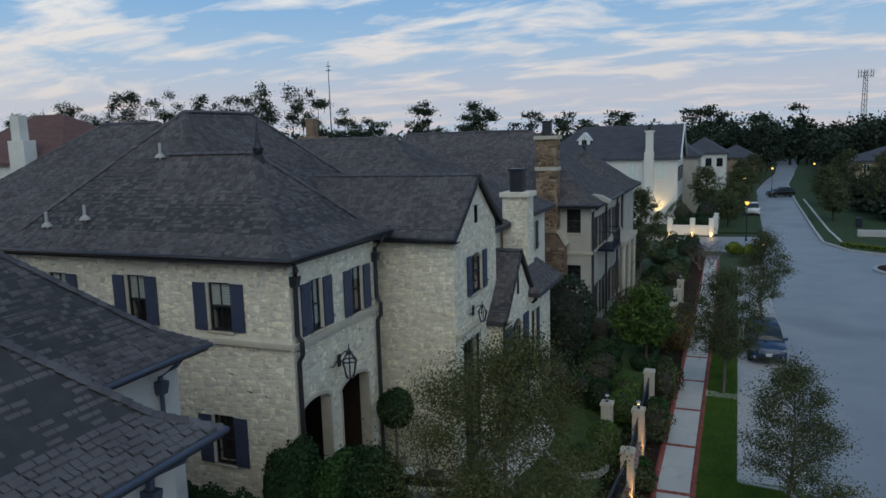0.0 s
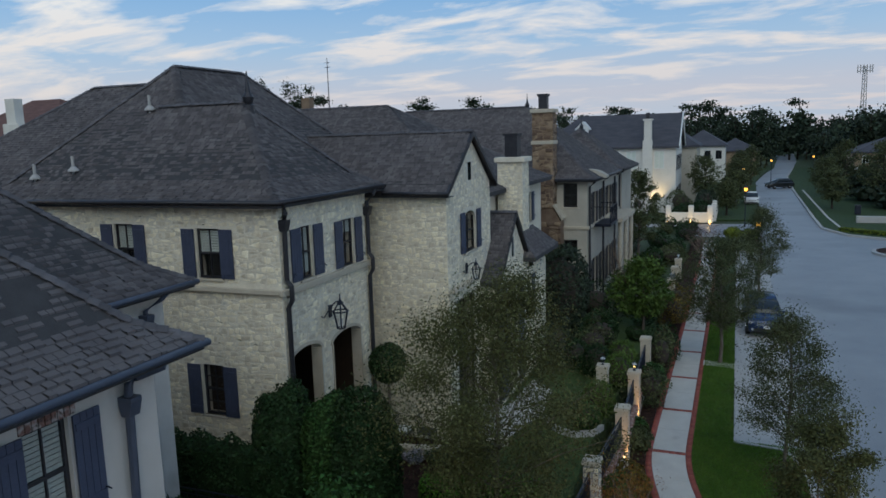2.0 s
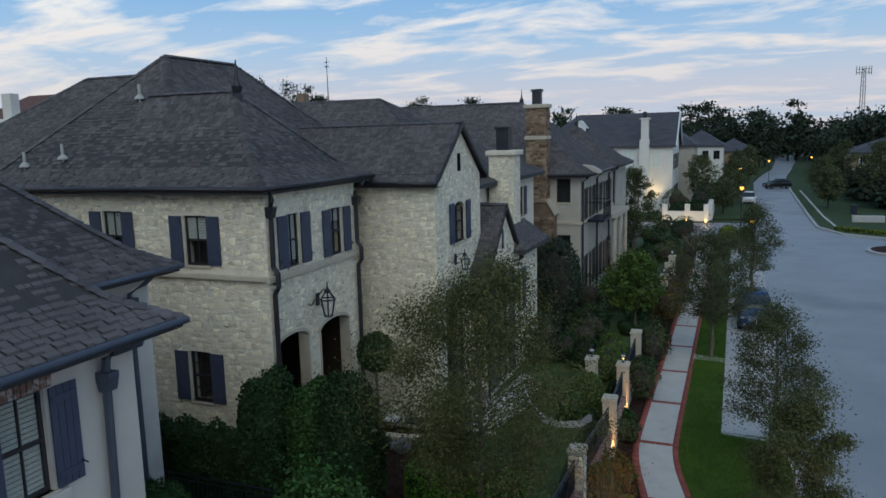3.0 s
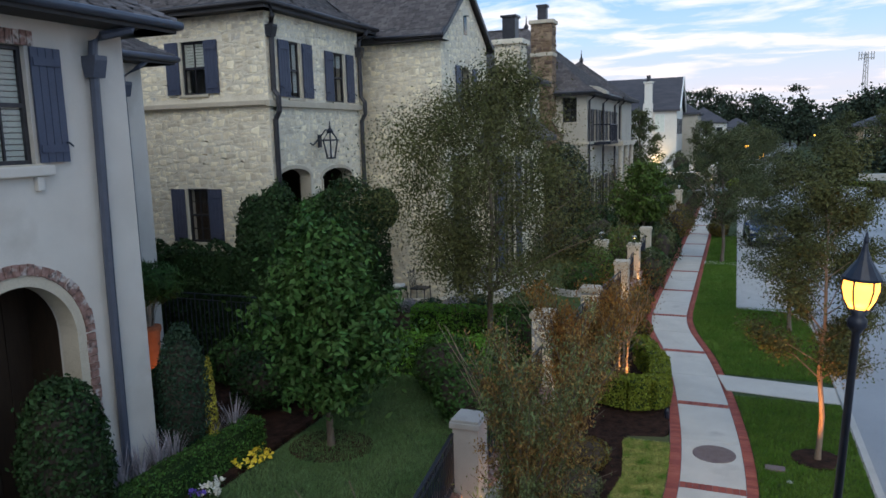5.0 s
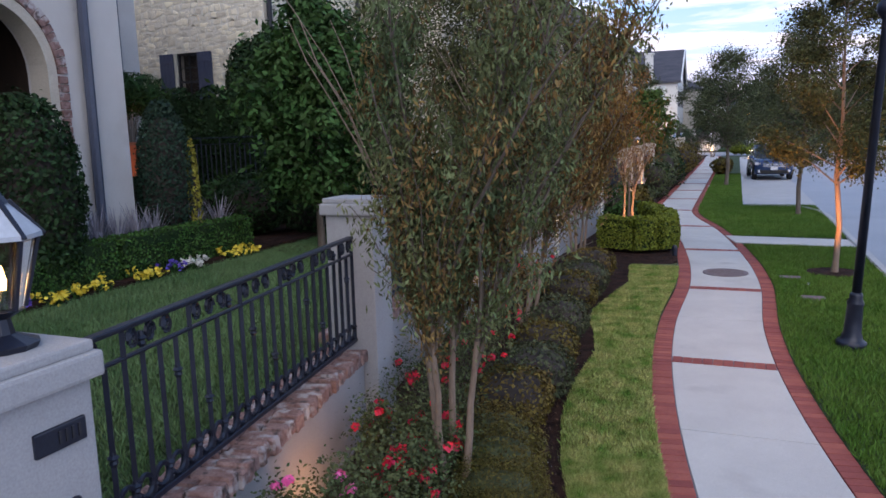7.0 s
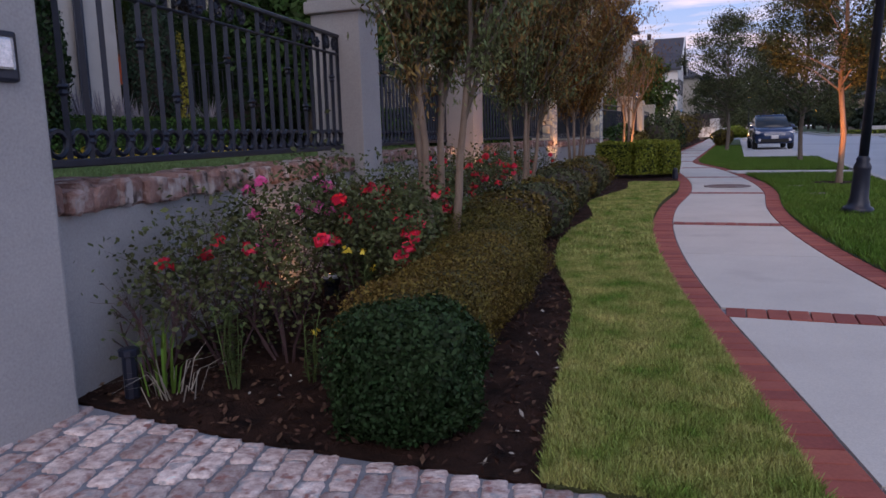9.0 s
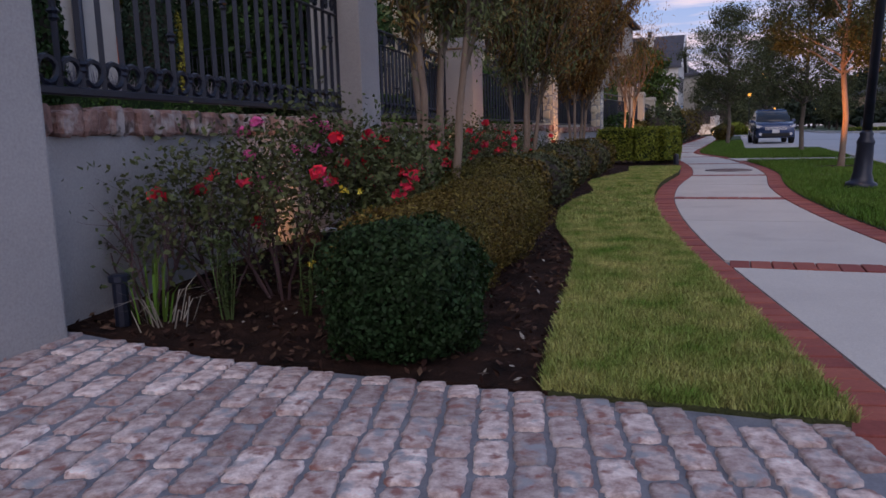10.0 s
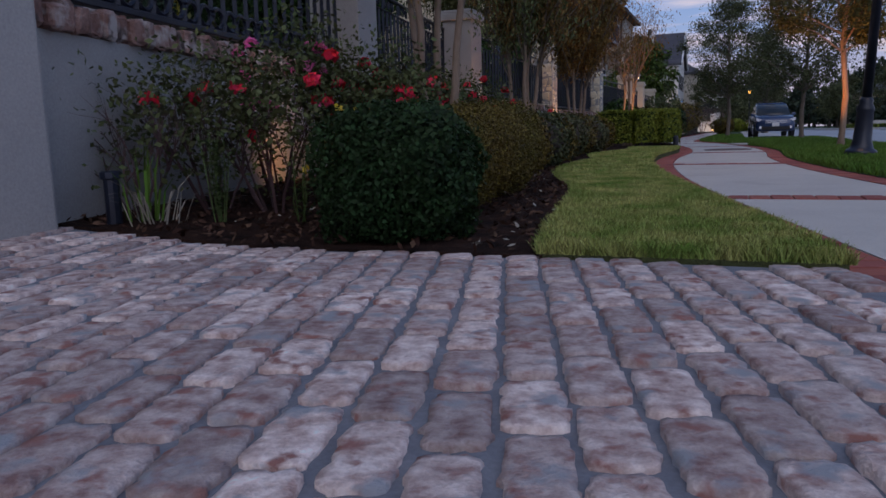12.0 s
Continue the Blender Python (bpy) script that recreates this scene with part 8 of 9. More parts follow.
# median, island and far bits
isl = thing("traffic_island", "round planted island with a pale kerb", "traffic island", at=(12.4, 67, 0))
bm = bmesh.new()
turned(bm, [(2.6, -0.18), (2.6, 0.0), (2.5, 0.03), (2.3, 0.03)], 28, (13.6, 67.5, 0))
part("rim", bm, M["kerb"], isl)
bm = bmesh.new()
turned(bm, [(2.3, -0.1), (2.3, 0.05), (0.5, 0.2)], 28, (13.6, 67.5, 0))
part("bed", bm, M["mulch"], isl)
mp = sheet("median_path", [(10.4, 80.5), (10.65, 80.3), (10.35, 92), (10.65, 130), (10.4, 130), (10.1, 92)], 0.02, M["concrete"], "narrow pale path along the median", 0.05, "path")
hedge("flower_border", "low yellow-green border along the median's end", [(10.2, 80.0), (13.6, 77.2), (18, 76.5)], 0.9, 0.35, 0.0, 120, 0.16, M["yew_leaf"], 601)
for x, y, w, h in ((13.6, 95.0, 0.6, 1.1), (13.9, 87.0, 3.0, 0.7)):
    bm = bmesh.new()
    box(bm, x - w / 2, x + w / 2, y - 0.3, y + 0.3, 0, h, 0.05)
    tagged(part("utility_cabinet" if w < 1 else "low_wall", finish(bm), M["iron"] if w < 1 else M["kerb"]), "dark green utility cabinet on the median" if w < 1 else "low pale wall on the median", "cabinet" if w < 1 else "wall")

# ---- garden trees further off ----
bush("evergreen", "dark dense conifer against the limestone house", (-7.0, 33.0, TERRACE), (1.6, 1.6, 2.3), 7000, 0.16, M["pine_leaf"], 611, 1.8, 0.18, "tree")
leader_tree("magnolia", "leafy bright green tree in the raised garden", (-3.5, 35.8, TERRACE - 0.1), 3.7, 1.75, 1.0, 1, M["bright_leaf"], 7000, 0.17, 612, M["bark"], "", 3, 0.9, 0.4, 0.2, 0.07, 0.42, 0.55)
leader_tree("live_oak", "dark round-headed tree before the white house", (-6.4, 58.0, 0.5), 6.8, 2.2, 1.6, 1, M["oak_leaf"], 9000, 0.17, 613, M["bark"], "", 3, 0.85, 0.4, 0.2, 0.1, 0.55)
tree("bare_tree", "nearly bare pale-twigged tree by the stucco house", (-5.2, 41.5, 0.5), 6.2, 1.3, 1.2, 2, M["lavender_leaf"], 260, 0.07, 614, M["pale_bark"], "", 4, 0.4, 0.9, 0.15, 0.05, 0.3)
for i, (x, y, h, r) in enumerate(((-2.2, 64.0, 3.0, 1.7), (-1.4, 66.5, 2.8, 1.5))):
    tree("crape_myrtle", "leafless purple-brown shrub tree by the side street", (x, y, 0.0), h, r, 0.5, 6, M["purple_twig"], 2400, 0.07, 620 + i, M["pale_bark"], "crape myrtles", 3, 0.5, 0.9, 0.35, 0.03, 0.3, 0.25)
SHRUBS = [(-2.25, 18.9, 0.55, 0.5, "box_leaf"), (-2.1, 20.0, 0.5, 0.5, "bronze_leaf"), (-2.2, 23.3, 0.45, 0.40, "oak_leaf"), (-2.35, 24.2, 0.36, 0.30, "box_leaf"), (-2.25, 27.4, 0.6, 0.7, "oak_leaf"), (-2.3, 28.8, 0.6, 0.6, "box_leaf"),
          (-2.3, 31.5, 0.7, 0.9, "oak_leaf"), (-2.3, 33.5, 0.7, 0.8, "box_dark_leaf"), (-2.4, 39.5, 0.8, 0.9, "bronze_leaf"), (-2.3, 42, 0.8, 0.9, "bronze_leaf"), (-2.3, 45, 0.8, 0.8, "purple_twig"), (-0.2, 41.5, 0.5, 0.45, "bronze_leaf"), (-0.2, 43.5, 0.5, 0.4, "oak_leaf"),
          (-4.8, 31.5, 0.9, 0.9, "box_dark_leaf"), (-5.6, 29.2, 0.8, 0.7, "box_dark_leaf"), (-5.9, 36.5, 1.1, 1.1, "box_dark_leaf"), (-5.4, 44, 1.0, 0.9, "box_dark_leaf"), (-4.4, 47, 1.0, 0.8, "box_dark_leaf"), (-4.6, 39.0, 0.9, 0.8, "oak_leaf"),
          (-6.2, 28.8, 0.7, 1.1, "pine_leaf"), (0.4, 72.5, 0.8, 0.55, "yew_leaf"), (1.8, 73.0, 0.7, 0.45, "yew_leaf"), (-3.0, 88, 1.4, 1.1, "box_dark_leaf"), (-5.0, 89, 1.2, 0.9, "box_dark_leaf"), (-5.6, 92.5, 1.6, 1.6, "oak_leaf"), (-2.8, 92, 1.5, 1.7, "pine_leaf"), (-7.8, 60.5, 1.2, 1.1, "box_dark_leaf")]
for i, (x, y, r, h, m) in enumerate(SHRUBS):
    bush("garden_shrub", {"box_leaf": "green rounded shrub beside the walk", "bronze_leaf": "russet-leaved shrub beside the walk", "oak_leaf": "olive-green loose shrub by the railing", "box_dark_leaf": "dark green shrub in the shaded garden", "purple_twig": "purple-twigged bare shrub beside the walk", "pine_leaf": "dark needle-leaved evergreen shrub", "yew_leaf": "yellow-green shrub at the street corner"}[m],
         (x, y, 0.0 if x > -2.6 or y > 60 else TERRACE - 0.1), (r, r * 1.15, h), 1500, 0.11 if y < 50 else 0.22, M[m], 640 + i, 2.0, 0.30)
rs = random.Random(88)
for i in range(22):
    x, y, r = rs.uniform(-6.3, -3.4), rs.uniform(18.6, 37), rs.uniform(0.45, 0.85)
    if y < 27.5:
        continue
    bush("garden_shrub", "dark green shrub in the shaded garden", (x, y, TERRACE - 0.02), (r, r, r * rs.uniform(0.7, 1.0)), 1500, 0.09, M["box_dark_leaf"] if i % 3 else M["oak_leaf"], 670 + i, 2.0, 0.32)
for i in range(16):
    x, y, r = rs.uniform(-6.0, -3.4), rs.uniform(50, 76), rs.uniform(0.6, 1.1)
    bush("garden_shrub", "dark green shrub in the shaded far garden", (x, y, 0.53), (r, r, r * rs.uniform(0.6, 0.9)), 900, 0.16, M["box_dark_leaf"] if i % 3 else M["oak_leaf"], 720 + i, 2.0, 0.32)
for i, (x, y, h, r) in enumerate(((-0.4, 93, 4.2, 1.5), (0.6, 104, 4.8, 1.8), (0.4, 116, 5.6, 2.2), (1.2, 130, 6.5, 2.6), (3.0, 143, 7, 2.6), (-3.2, 101, 7, 2.6), (11.6, 101, 5.0, 2.0), (12.5, 118, 6.0, 2.6), (18, 108, 8, 3.4), (22, 122, 9, 4), (16, 128, 8, 3.4), (25, 100, 9, 4))):
    leader_tree("street_tree", "dark street tree far along the road" if x < 10 else "dark tree beyond the median", (x, y, 0.0), h, r, h * 0.28, 1, M["oak_leaf"], 4200, 0.26, 700 + i, M["dark_bark"], "far street trees", 3, 0.85, 0.4, 0.2, 0.12, 0.8)

# far woods, one sheet of many trees
rng = np.random.default_rng(77)
LQ, TQ = [], []


def far_tree(x, y, h, r, pine):
    n = 1300 if pine else (700 if y < 240 else 280)
    if pine:
        k = rng.integers(7, 12)
        c = np.stack([rng.normal(0, r * 0.45, k), rng.normal(0, r * 0.45, k), rng.uniform(0.52, 0.97, k) * h], 1)
        P = c[rng.integers(0, k, n)] + rng.normal(0, 1, (n, 3)) * np.array((r * 0.30, r * 0.30, h * 0.032))
        size = 0.72
    else:
        k = rng.integers(9, 14)
        z = rng.uniform(0.22, 0.92, k)
        c = np.stack([rng.normal(0, r * 0.5, k), rng.normal(0, r * 0.5, k), z * h], 1)
        P = c[rng.integers(0, k, n)] + rng.normal(0, 1, (n, 3)) * np.array((r * 0.30, r * 0.30, h * 0.07))
        size = 0.75 if y < 240 else 1.3
    P += np.array((x, y, 0))
    D = rng.normal(0, 1, (n, 3))
    D /= np.linalg.norm(D, axis=1)[:, None]
    LQ.append(leaf_quads(P, D, size, rng, 0.75, 0.5))
    w = 0.28 if pine else 0.22
    for a in (0, 1.57):
        dx, dy = w * math.cos(a), w * math.sin(a)
        TQ.append([[x - dx, y - dy, -0.3], [x + dx, y + dy, -0.3], [x + dx * 0.4, y + dy * 0.4, h * 0.9], [x - dx * 0.4, y - dy * 0.4, h * 0.9]])


for x in np.arange(-520, 330, 4.2):
    for row in range(3):
        y = 255 + row * 22 + rng.uniform(-10, 10)
        far_tree(x + rng.uniform(-3, 3), y, rng.uniform(6.0, 11.0) + (5 if x < -140 else 0), rng.uniform(3.0, 5.0), False)
for x, h in ((-330, 33), (-318, 30), (-305, 37), (-297, 36), (-290, 33), (-282, 31), (-262, 36), (-254, 39), (-247, 38), (-240, 34), (-230, 37), (-226, 35), (-214, 35), (-207, 33), (-199, 37), (-190, 35), (-183, 39), (-178, 34), (-170, 37), (-164, 36), (-158, 31), (-146, 27), (-135, 22), (-128, 20), (-112, 27), (-109, 24), (-92, 21), (-87, 27), (-84, 23), (-70, 21), (-55, 22), (-47, 20), (-38, 24), (-34, 21), (-14, 22), (-8, 23), (-2, 20), (8, 22), (18, 23)):
    far_tree(x, 258 + rng.uniform(-6, 6), h * (0.90 if x < -60 else 0.82), 4.2, True)
for k in range(120):
    x, y = rng.uniform(20, 75), rng.uniform(150, 235)
    far_tree(x, y, rng.uniform(8, 13) + (2 if x > 28 else 0), rng.uniform(3, 4.6), k % 4 == 0)
for x, y, h in ((30, 150, 14.5), (33, 155, 15.5), (36, 150, 15), (39, 158, 16), (43, 152, 15), (47, 160, 15.5), (27, 160, 13), (2.0, 208, 13), (4.0, 202, 14.5), (0.0, 202, 13.5), (6.5, 212, 13), (-3, 212, 12), (20, 246, 14), (26, 240, 13), (-10, 185, 13), (-18, 190, 14), (-26, 180, 15), (-38, 190, 15)):
    far_tree(x, y, h, 4.0, False)
    far_tree(x + 1.5, y + 3, h * 0.92, 3.6, False)
for k in range(60):
    x, y = rng.uniform(-70, -14), rng.uniform(140, 235)
    far_tree(x, y, rng.uniform(8, 13), rng.uniform(3, 4.6), False)
for k in range(40):
    far_tree(rng.uniform(-130, -45), rng.uniform(90, 200), rng.uniform(7, 11), rng.uniform(3, 4.6), False)
# hedgerow along the far side of the street
for k in range(34):
    far_tree(rng.uniform(17, 34), rng.uniform(96, 138), rng.uniform(2.0, 3.8), rng.uniform(1.4, 2.2), False)
woods = thing("far_woods", "dark pine and oak woods along the horizon", "woods", kind="stuff")
quads("foliage", np.concatenate(LQ), M["pine_leaf"], woods)["kind"] = "stuff"
quads("trunk", np.array(TQ), M["dark_bark"], woods)["kind"] = "stuff"

# masts on the skyline
mast = thing("cell_tower", "pale lattice telephone mast above the trees", "mast", at=(38.3, 272, 0))
for k in range(3):
    c, d = math.cos(k * 2.094 + 0.4), math.sin(k * 2.094 + 0.4)
    bm = bmesh.new()
    tube(bm, [(37.8 + 1.15 * c, 272 + 1.15 * d, 0), (37.8 + 0.62 * c, 272 + 0.62 * d, 28.2)], [0.16, 0.12], 5)
    part("leg", bm, M["kerb"], mast)
bm = bmesh.new()
for lv in range(17):
    za, zb = lv * 1.65, lv * 1.65 + 1.65
    for k in range(3):
        a, b = k * 2.094 + 0.4, (k + 1) * 2.094 + 0.4
        ra, rb = 1.15 - 0.53 * za / 28.2, 1.15 - 0.53 * zb / 28.2
        tube(bm, [(37.8 + ra * math.cos(a), 272 + ra * math.sin(a), za), (37.8 + rb * math.cos(b), 272 + rb * math.sin(b), zb)], 0.055, 4)
part("lattice", bm, M["kerb"], mast)
for dx in (-2.1, -1.3, -0.4, 0.5, 1.4, 2.1):
    bm = bmesh.new()
    box(bm, 37.8 + dx - 0.13, 37.8 + dx + 0.13, 271.85, 272.15, 26.0, 28.6, 0.04)
    part("antenna", finish(bm), M["kerb"], mast)
bm = bmesh.new()
tube(bm, [(35.6, 272, 26.6), (40.0, 272, 26.6)], 0.12, 5)
tube(bm, [(35.6, 272, 27.7), (40.0, 272, 27.7)], 0.08, 5)
part("platform", bm, M["kerb"], mast)
ma = thing("radio_mast", "thin radio mast far behind the roofs", "mast", at=(-151, 260, 0))
bm = bmesh.new()
tube(bm, [(-151, 260, 0), (-151, 260, 42.0)], [0.35, 0.12], 5)
part("pole", bm, M["gutter"], ma)
bm = bmesh.new()
for z in (40.2, 38.5):
    tube(bm, [(-152.1, 260, z), (-149.9, 260, z)], 0.12, 4)
part("crossarm", bm, M["gutter"], ma)

# ---- grass blades ----


def blades(name, label, n, inside, z, leaf, seed, bounds, h=0.045, thin=1.0):
    rng = np.random.default_rng(seed)
    x = rng.uniform(bounds[0], bounds[1], n * 3)
    y = rng.uniform(bounds[2], bounds[3], n * 3)
    k = inside(x, y)
    x, y = x[k][:n], y[k][:n]
    m = len(x)
    a = rng.uniform(0, 6.283, m)
    hh = h * rng.uniform(0.5, 1.3, m)
    w = (0.0035 + 0.0025 * rng.random(m)) * thin
    lx, ly = rng.normal(0, 0.45, m) * hh, rng.normal(0, 0.45, m) * hh
    zz = np.full(m, z)
    c, s = np.cos(a) * w, np.sin(a) * w
    V = np.stack([np.stack([x - c, y - s, zz], 1), np.stack([x + c, y + s, zz], 1), np.stack([x + lx + c * 0.3, y + ly + s * 0.3, zz + hh], 1), np.stack([x + lx - c * 0.3, y + ly - s * 0.3, zz + hh], 1)], 1)
    ob = quads(name, V, leaf)
    return tagged(ob, label, "grass", kind="stuff")


by, bx = np.array([p[0] for p in BED_EDGE]), np.array([p[1] for p in BED_EDGE])
wy = np.linspace(-6, 46, 260)
wx = np.array([smooth_walk(v) for v in wy])


def strip_inside(x, y):
    return (x > np.interp(y, by, bx) - 0.015) & (x < np.interp(y, wy, wx) - 0.725) & (y < 13.3)


def verge_inside(x, y):
    return (x > np.interp(y, wy, wx) + 0.712) & (x < 2.75) & ~((y > 16.4) & (y < 17.9)) & (np.hypot(x - 2.05, y - 13.5) > 0.43) & (np.hypot(x - 1.35, y - 12.9) > 0.16) & (np.hypot(x - 1.55, y - 11.4) > 0.16)


def yard_inside(x, y):
    return (x < np.interp(y, [p[0] for p in FENCE_X], [p[1] for p in FENCE_X]) - 0.2) & (x > -6.3)


blades("grass", "pale winter grass blades of the strip beside the walk", 190000, lambda x, y: strip_inside(x, y) & (y < 5.2), 0.003, M["dry_blade"], 801, (-1.3, 1.0, 1.79, 5.2), 0.030, 0.42)
blades("grass", "pale winter grass blades further along the strip", 70000, strip_inside, 0.003, M["dry_blade"], 802, (-1.4, 0.4, 5.2, 13.4), 0.034)
blades("grass", "green grass blades of the verge", 150000, verge_inside, VERGE, M["grass_blade"], 803, (-0.6, 2.75, 4.0, 25), 0.055)
blades("grass", "green grass blades of the narrow verge beside the bay", 40000, lambda x, y: (x > np.interp(y, wy, wx) + 0.712) & (x < 0.70), VERGE, M["grass_blade"], 805, (-0.6, 0.71, 25, 42), 0.055, 1.6)
blades("grass", "green grass blades of the raised lawn", 150000, yard_inside, TERRACE, M["yard_blade"], 804, (-6.3, -1.9, 1.9, 14), 0.05)

# loose bark on the mulch
rng = np.random.default_rng(5)
n = 5200
x, y = rng.uniform(-2.0, 0.1, n), rng.uniform(1.79, 6.5, n)
k = (x < np.interp(y, by, bx) - 0.01) & (x > np.interp(y, [p[0] for p in FENCE_X], [p[1] for p in FENCE_X]) + 0.2)
P = np.stack([x[k], y[k], np.maximum(0.07 * (-0.95 - x[k]), 0) + 0.006 + 0.014 * rng.random(k.sum())], 1)
D = np.tile((0, 0, 1.0), (len(P), 1)) + rng.normal(0, 0.35, (len(P), 3))
tagged(quads("bark_mulch", leaf_quads(P, D, 0.034, rng, 0.42, 0.25), M["chips"]), "loose brown bark chips on the bed", "mulch", kind="stuff")

n = 170
x, y = rng.uniform(-1.6, 0.05, n), rng.uniform(1.8, 5.5, n)
k = (x < np.interp(y, by, bx) - 0.02) & (x > -1.55)
P = np.stack([x[k], y[k], np.maximum(0.07 * (-0.95 - x[k]), 0) + 0.022], 1)
D = np.tile((0, 0, 1.0), (len(P), 1)) + rng.normal(0, 0.3, (len(P), 3))
tagged(quads("leaf_litter", leaf_quads(P, D, 0.030, rng, 0.35, 0.25), M["dry_leaf"]), "scattered pale dry leaves and twigs on the mulch", "leaf litter", kind="stuff")

# ---- bricks of the walk's edges and bands ----
brick_bm = bmesh.new()
box(brick_bm, -0.10, 0.10, -0.049, 0.049, -0.03, 0.0, 0.006)
finish(brick_bm)
brick_me = bpy.data.meshes.new("edge_brick")
brick_bm.to_mesh(brick_me)
brick_bm.free()
brick_me.materials.append(M["red_paver"])
ys, count = 1.0, 0
rest = []
while ys < 70:
    slope = (smooth_walk(ys + 0.1) - smooth_walk(ys - 0.1)) / 0.2
    ang = -math.degrees(math.atan(slope))
    for s in (-1, 1):
        m = pose(smooth_walk(ys) + s * 0.622 / math.cos(math.radians(ang)) ** 0.5, ys, WALK_Z + 0.004 + random.uniform(-0.002, 0.002), 0, 0, ang + random.uniform(-0.8, 0.8))
        if count < 300:
            ob = new("edge_brick", brick_me)
            ob.parent = walk_ob
            ob.matrix_basis = m
            count += 1
        else:
            rest.append([tuple(m @ Vector(v)) for v in ((-0.1, -0.049, -0.02), (0.1, -0.049, -0.02), (0.1, 0.049, -0.02), (-0.1, 0.049, -0.02), (-0.1, -0.049, 0), (0.1, -0.049, 0), (0.1, 0.049, 0), (-0.1, 0.049, 0))])
    ys += 0.103 * math.cos(math.radians(ang))
ys = -5.9
while ys < 0.93:
    for s in (-1, 1):
        m = pose(smooth_walk(ys) + s * 0.622, ys, WALK_Z + 0.004, 0, 0, random.uniform(-0.8, 0.8))
        rest.append([tuple(m @ Vector(v)) for v in ((-0.1, -0.049, -0.02), (0.1, -0.049, -0.02), (0.1, 0.049, -0.02), (-0.1, 0.049, -0.02), (-0.1, -0.049, 0), (0.1, -0.049, 0), (0.1, 0.049, 0), (-0.1, 0.049, 0))])
    ys += 0.103
for jy in JOINTS:
    c = smooth_walk(jy)
    for k in range(10):
        m = pose(c - 0.515 + 0.0515 + 0.103 * k, jy, WALK_Z + 0.004 + random.uniform(-0.002, 0.002), 0, 0, 90 + random.uniform(-1.2, 1.2))
        if jy < 20:
            ob = new("band_brick", brick_me)
            ob.parent = walk_ob
            ob.matrix_basis = m
        else:
            rest.append([tuple(m @ Vector(v)) for v in ((-0.1, -0.049, -0.02), (0.1, -0.049, -0.02), (0.1, 0.049, -0.02), (-0.1, 0.049, -0.02), (-0.1, -0.049, 0), (0.1, -0.049, 0), (0.1, 0.049, 0), (-0.1, 0.049, 0))])
ob = pieces("edge_brick_rest", rest, [(4, 5, 6, 7), (0, 1, 5, 4), (1, 2, 6, 5), (2, 3, 7, 6), (3, 0, 4, 7)], M["red_brick"], walk_ob)
ob["kind"] = "stuff"

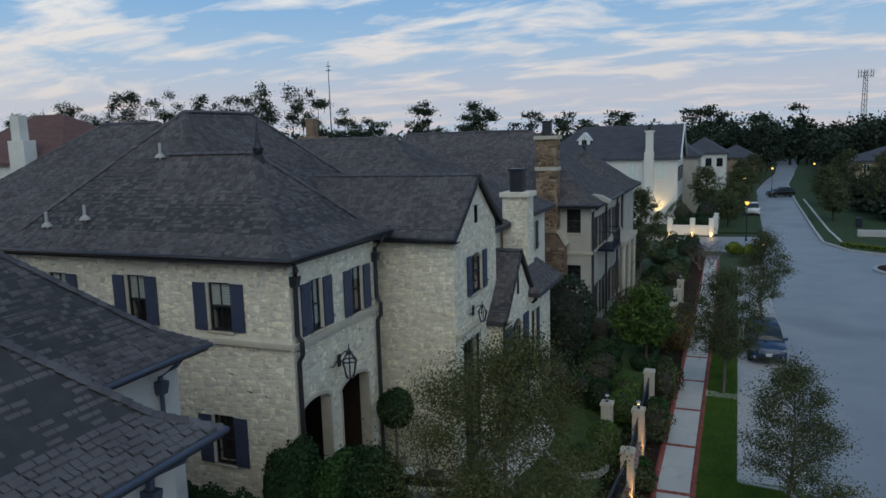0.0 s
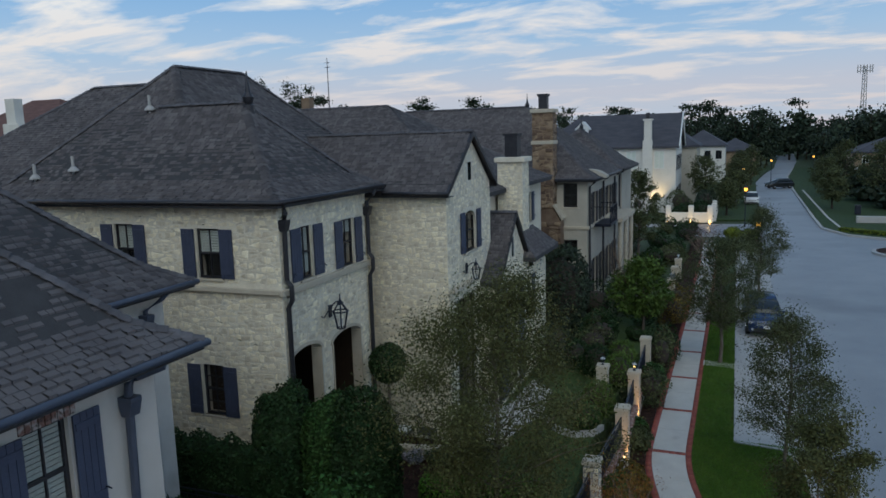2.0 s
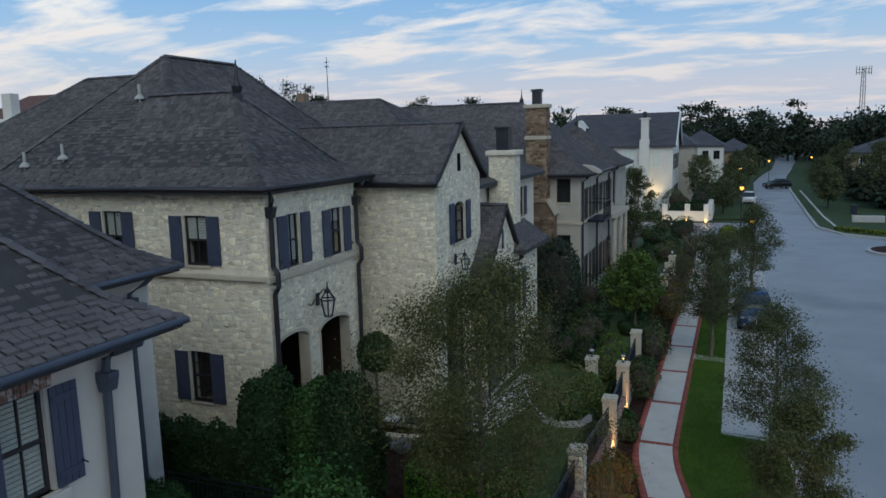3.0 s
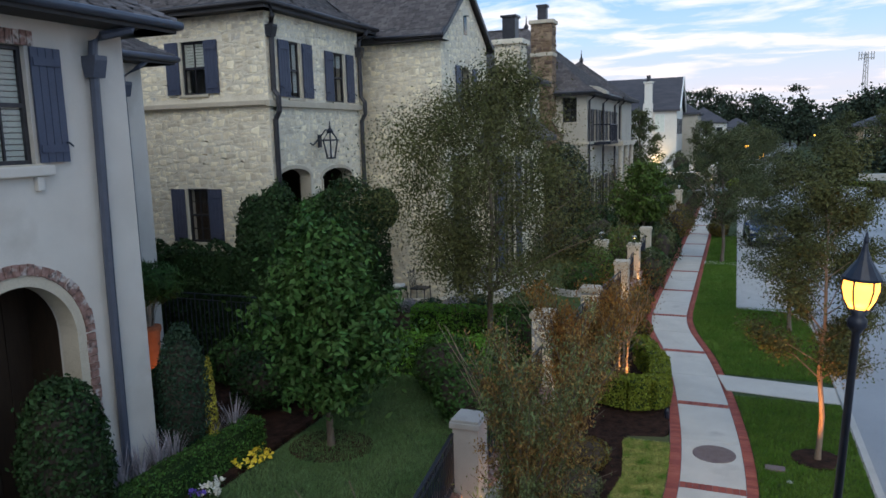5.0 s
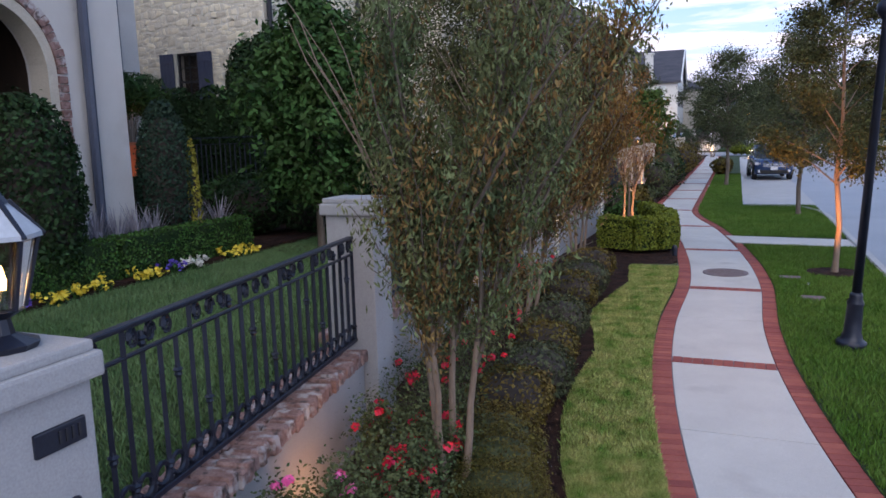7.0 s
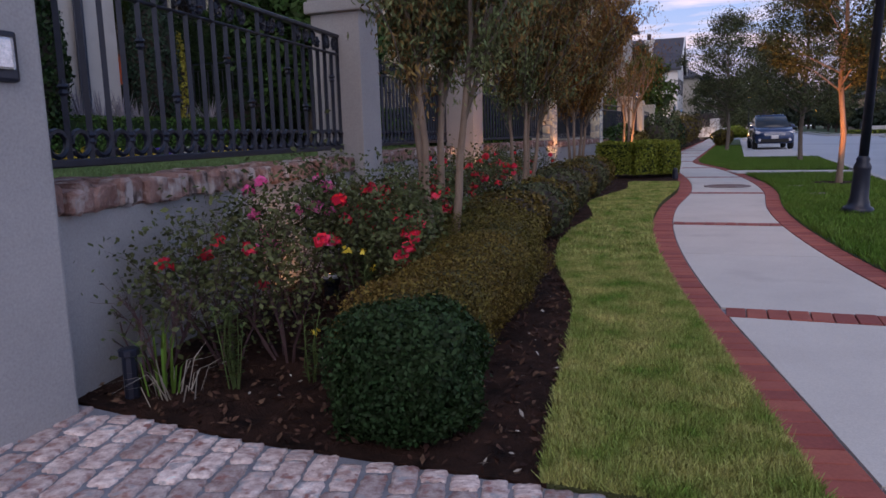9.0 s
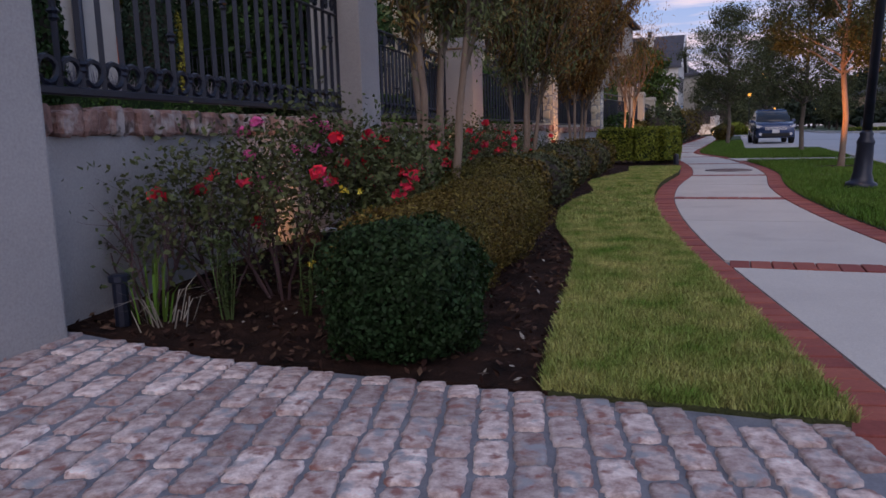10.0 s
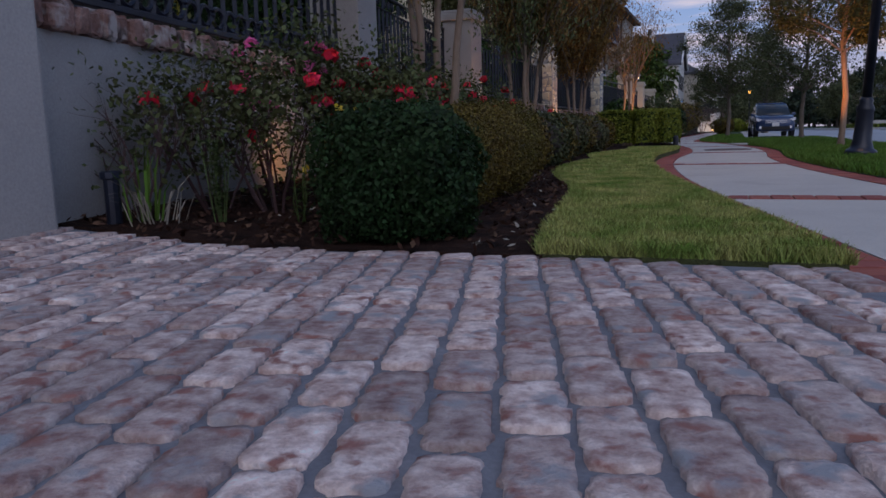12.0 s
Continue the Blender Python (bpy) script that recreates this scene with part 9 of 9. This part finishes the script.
# ---- old bricks of the drive, laid askew to the walk ----
drive = thing("brick_drive", "drive of worn reclaimed bricks with sandy joints", "driveway", kind="structure", at=(0, 1, 0))
rng = random.Random(9)
shapes = []
for v in range(14):
    bm = bmesh.new()
    lx, ly = 0.0725 / 2 * rng.uniform(0.93, 1.04), 0.164 / 2 * rng.uniform(0.93, 1.02)
    nx, ny = 7, 12
    grid = [[None] * (ny + 1) for _ in range(nx + 1)]
    for i in range(nx + 1):
        for j in range(ny + 1):
            u, w = i / nx * 2 - 1, j / ny * 2 - 1
            rim = max(abs(u), abs(w))
            q = (abs(u) ** 6 + abs(w) ** 8) ** (1 / 7)
            round_ = 1 - 0.09 * (abs(u) ** 4) * (abs(w) ** 4)
            edge = 0.0022 if i in (0, nx) or j in (0, ny) else 0.0
            wear = 0.0016 * noise.noise((u * 1.7 + v * 9, w * 2.3, v * 3.1)) + 0.0012 * noise.noise((u * 4.5 + v * 9, w * 8.0, v * 3.1))
            jig = 0.008 * noise.noise((u * 3 + v, w * 4, 8.0 + v)) + 0.006 * noise.noise((u * 8 + v, w * 13, 4.0 + v)) if rim == 1 else 0
            grid[i][j] = bm.verts.new((u * lx * round_ + jig, w * ly * round_ + jig, -edge + wear))
    for i in range(nx):
        for j in range(ny):
            bm.faces.new((grid[i][j], grid[i + 1][j], grid[i + 1][j + 1], grid[i][j + 1]))
    rim = [grid[i][0] for i in range(nx + 1)] + [grid[nx][j] for j in range(1, ny + 1)] + [grid[i][ny] for i in range(nx - 1, -1, -1)] + [grid[0][j] for j in range(ny - 1, 0, -1)]
    low = [bm.verts.new((q.co.x * 1.03, q.co.y * 1.015, -0.035)) for q in rim]
    for k in range(len(rim)):
        bm.faces.new((rim[k], low[k], low[(k + 1) % len(rim)], rim[(k + 1) % len(rim)]))
    me = bpy.data.meshes.new("brick")
    bm.to_mesh(me)
    bm.free()
    me.materials.append(M["paver"])
    me.polygons.foreach_set("use_smooth", [True] * len(me.polygons))
    shapes.append(me)
ASKEW = math.radians(16.3)
cs, sn = math.cos(ASKEW), math.sin(ASKEW)
made = 0
spots = []
for i in range(-60, 60):
    off = rng.uniform(0, 0.17)
    for j in range(-52, 30):
        u, w = i * 0.083 + rng.uniform(-0.003, 0.003), j * 0.174 + (0.087 if i % 2 else 0) + 0.03 * math.sin(i * 1.7)
        x, y = u * cs - w * sn, u * sn + w * cs
        over = (y + cs * 0.084 - 1.782) / cs
        cut = max(over, 0.0)
        if cut > 0.115 or y < -7.8 or x < -3.2 or x > smooth_walk(y) - 0.76:
            continue
        spots.append((math.hypot(x - 0.1, y - 1.0) if y > 0.2 else 9 + abs(y), x + sn * cut / 2, y - cs * cut / 2, 1 - cut / 0.168))
spots.sort()
far_bricks = []
for d, x, y, share in spots:
    m = pose(x, y, 0.001 + bank(x) + rng.uniform(-0.0025, 0.0025), rng.uniform(-0.9, 0.9), rng.uniform(-1.1, 1.1), 16.3 + rng.uniform(-1.6, 1.6) + (180 if rng.random() < 0.5 else 0)) @ Matrix.Diagonal((1, share, 1, 1))
    if made < 640:
        ob = new("brick", shapes[rng.randrange(14)])
        ob.parent = drive
        ob.matrix_parent_inverse = Matrix.Translation((0, -1, 0))
        ob.matrix_basis = m
        made += 1
    else:
        far_bricks.append([tuple(m @ Vector(v)) for v in ((-0.036, -0.081, -0.02), (0.036, -0.081, -0.02), (0.036, 0.081, -0.02), (-0.036, 0.081, -0.02), (-0.031, -0.076, 0), (0.031, -0.076, 0), (0.031, 0.076, 0), (-0.031, 0.076, 0))])
ob = pieces("brick_rest", far_bricks, [(4, 5, 6, 7), (0, 1, 5, 4), (1, 2, 6, 5), (2, 3, 7, 6), (3, 0, 4, 7)], M["paver_rest"], drive)
ob["kind"] = "stuff"
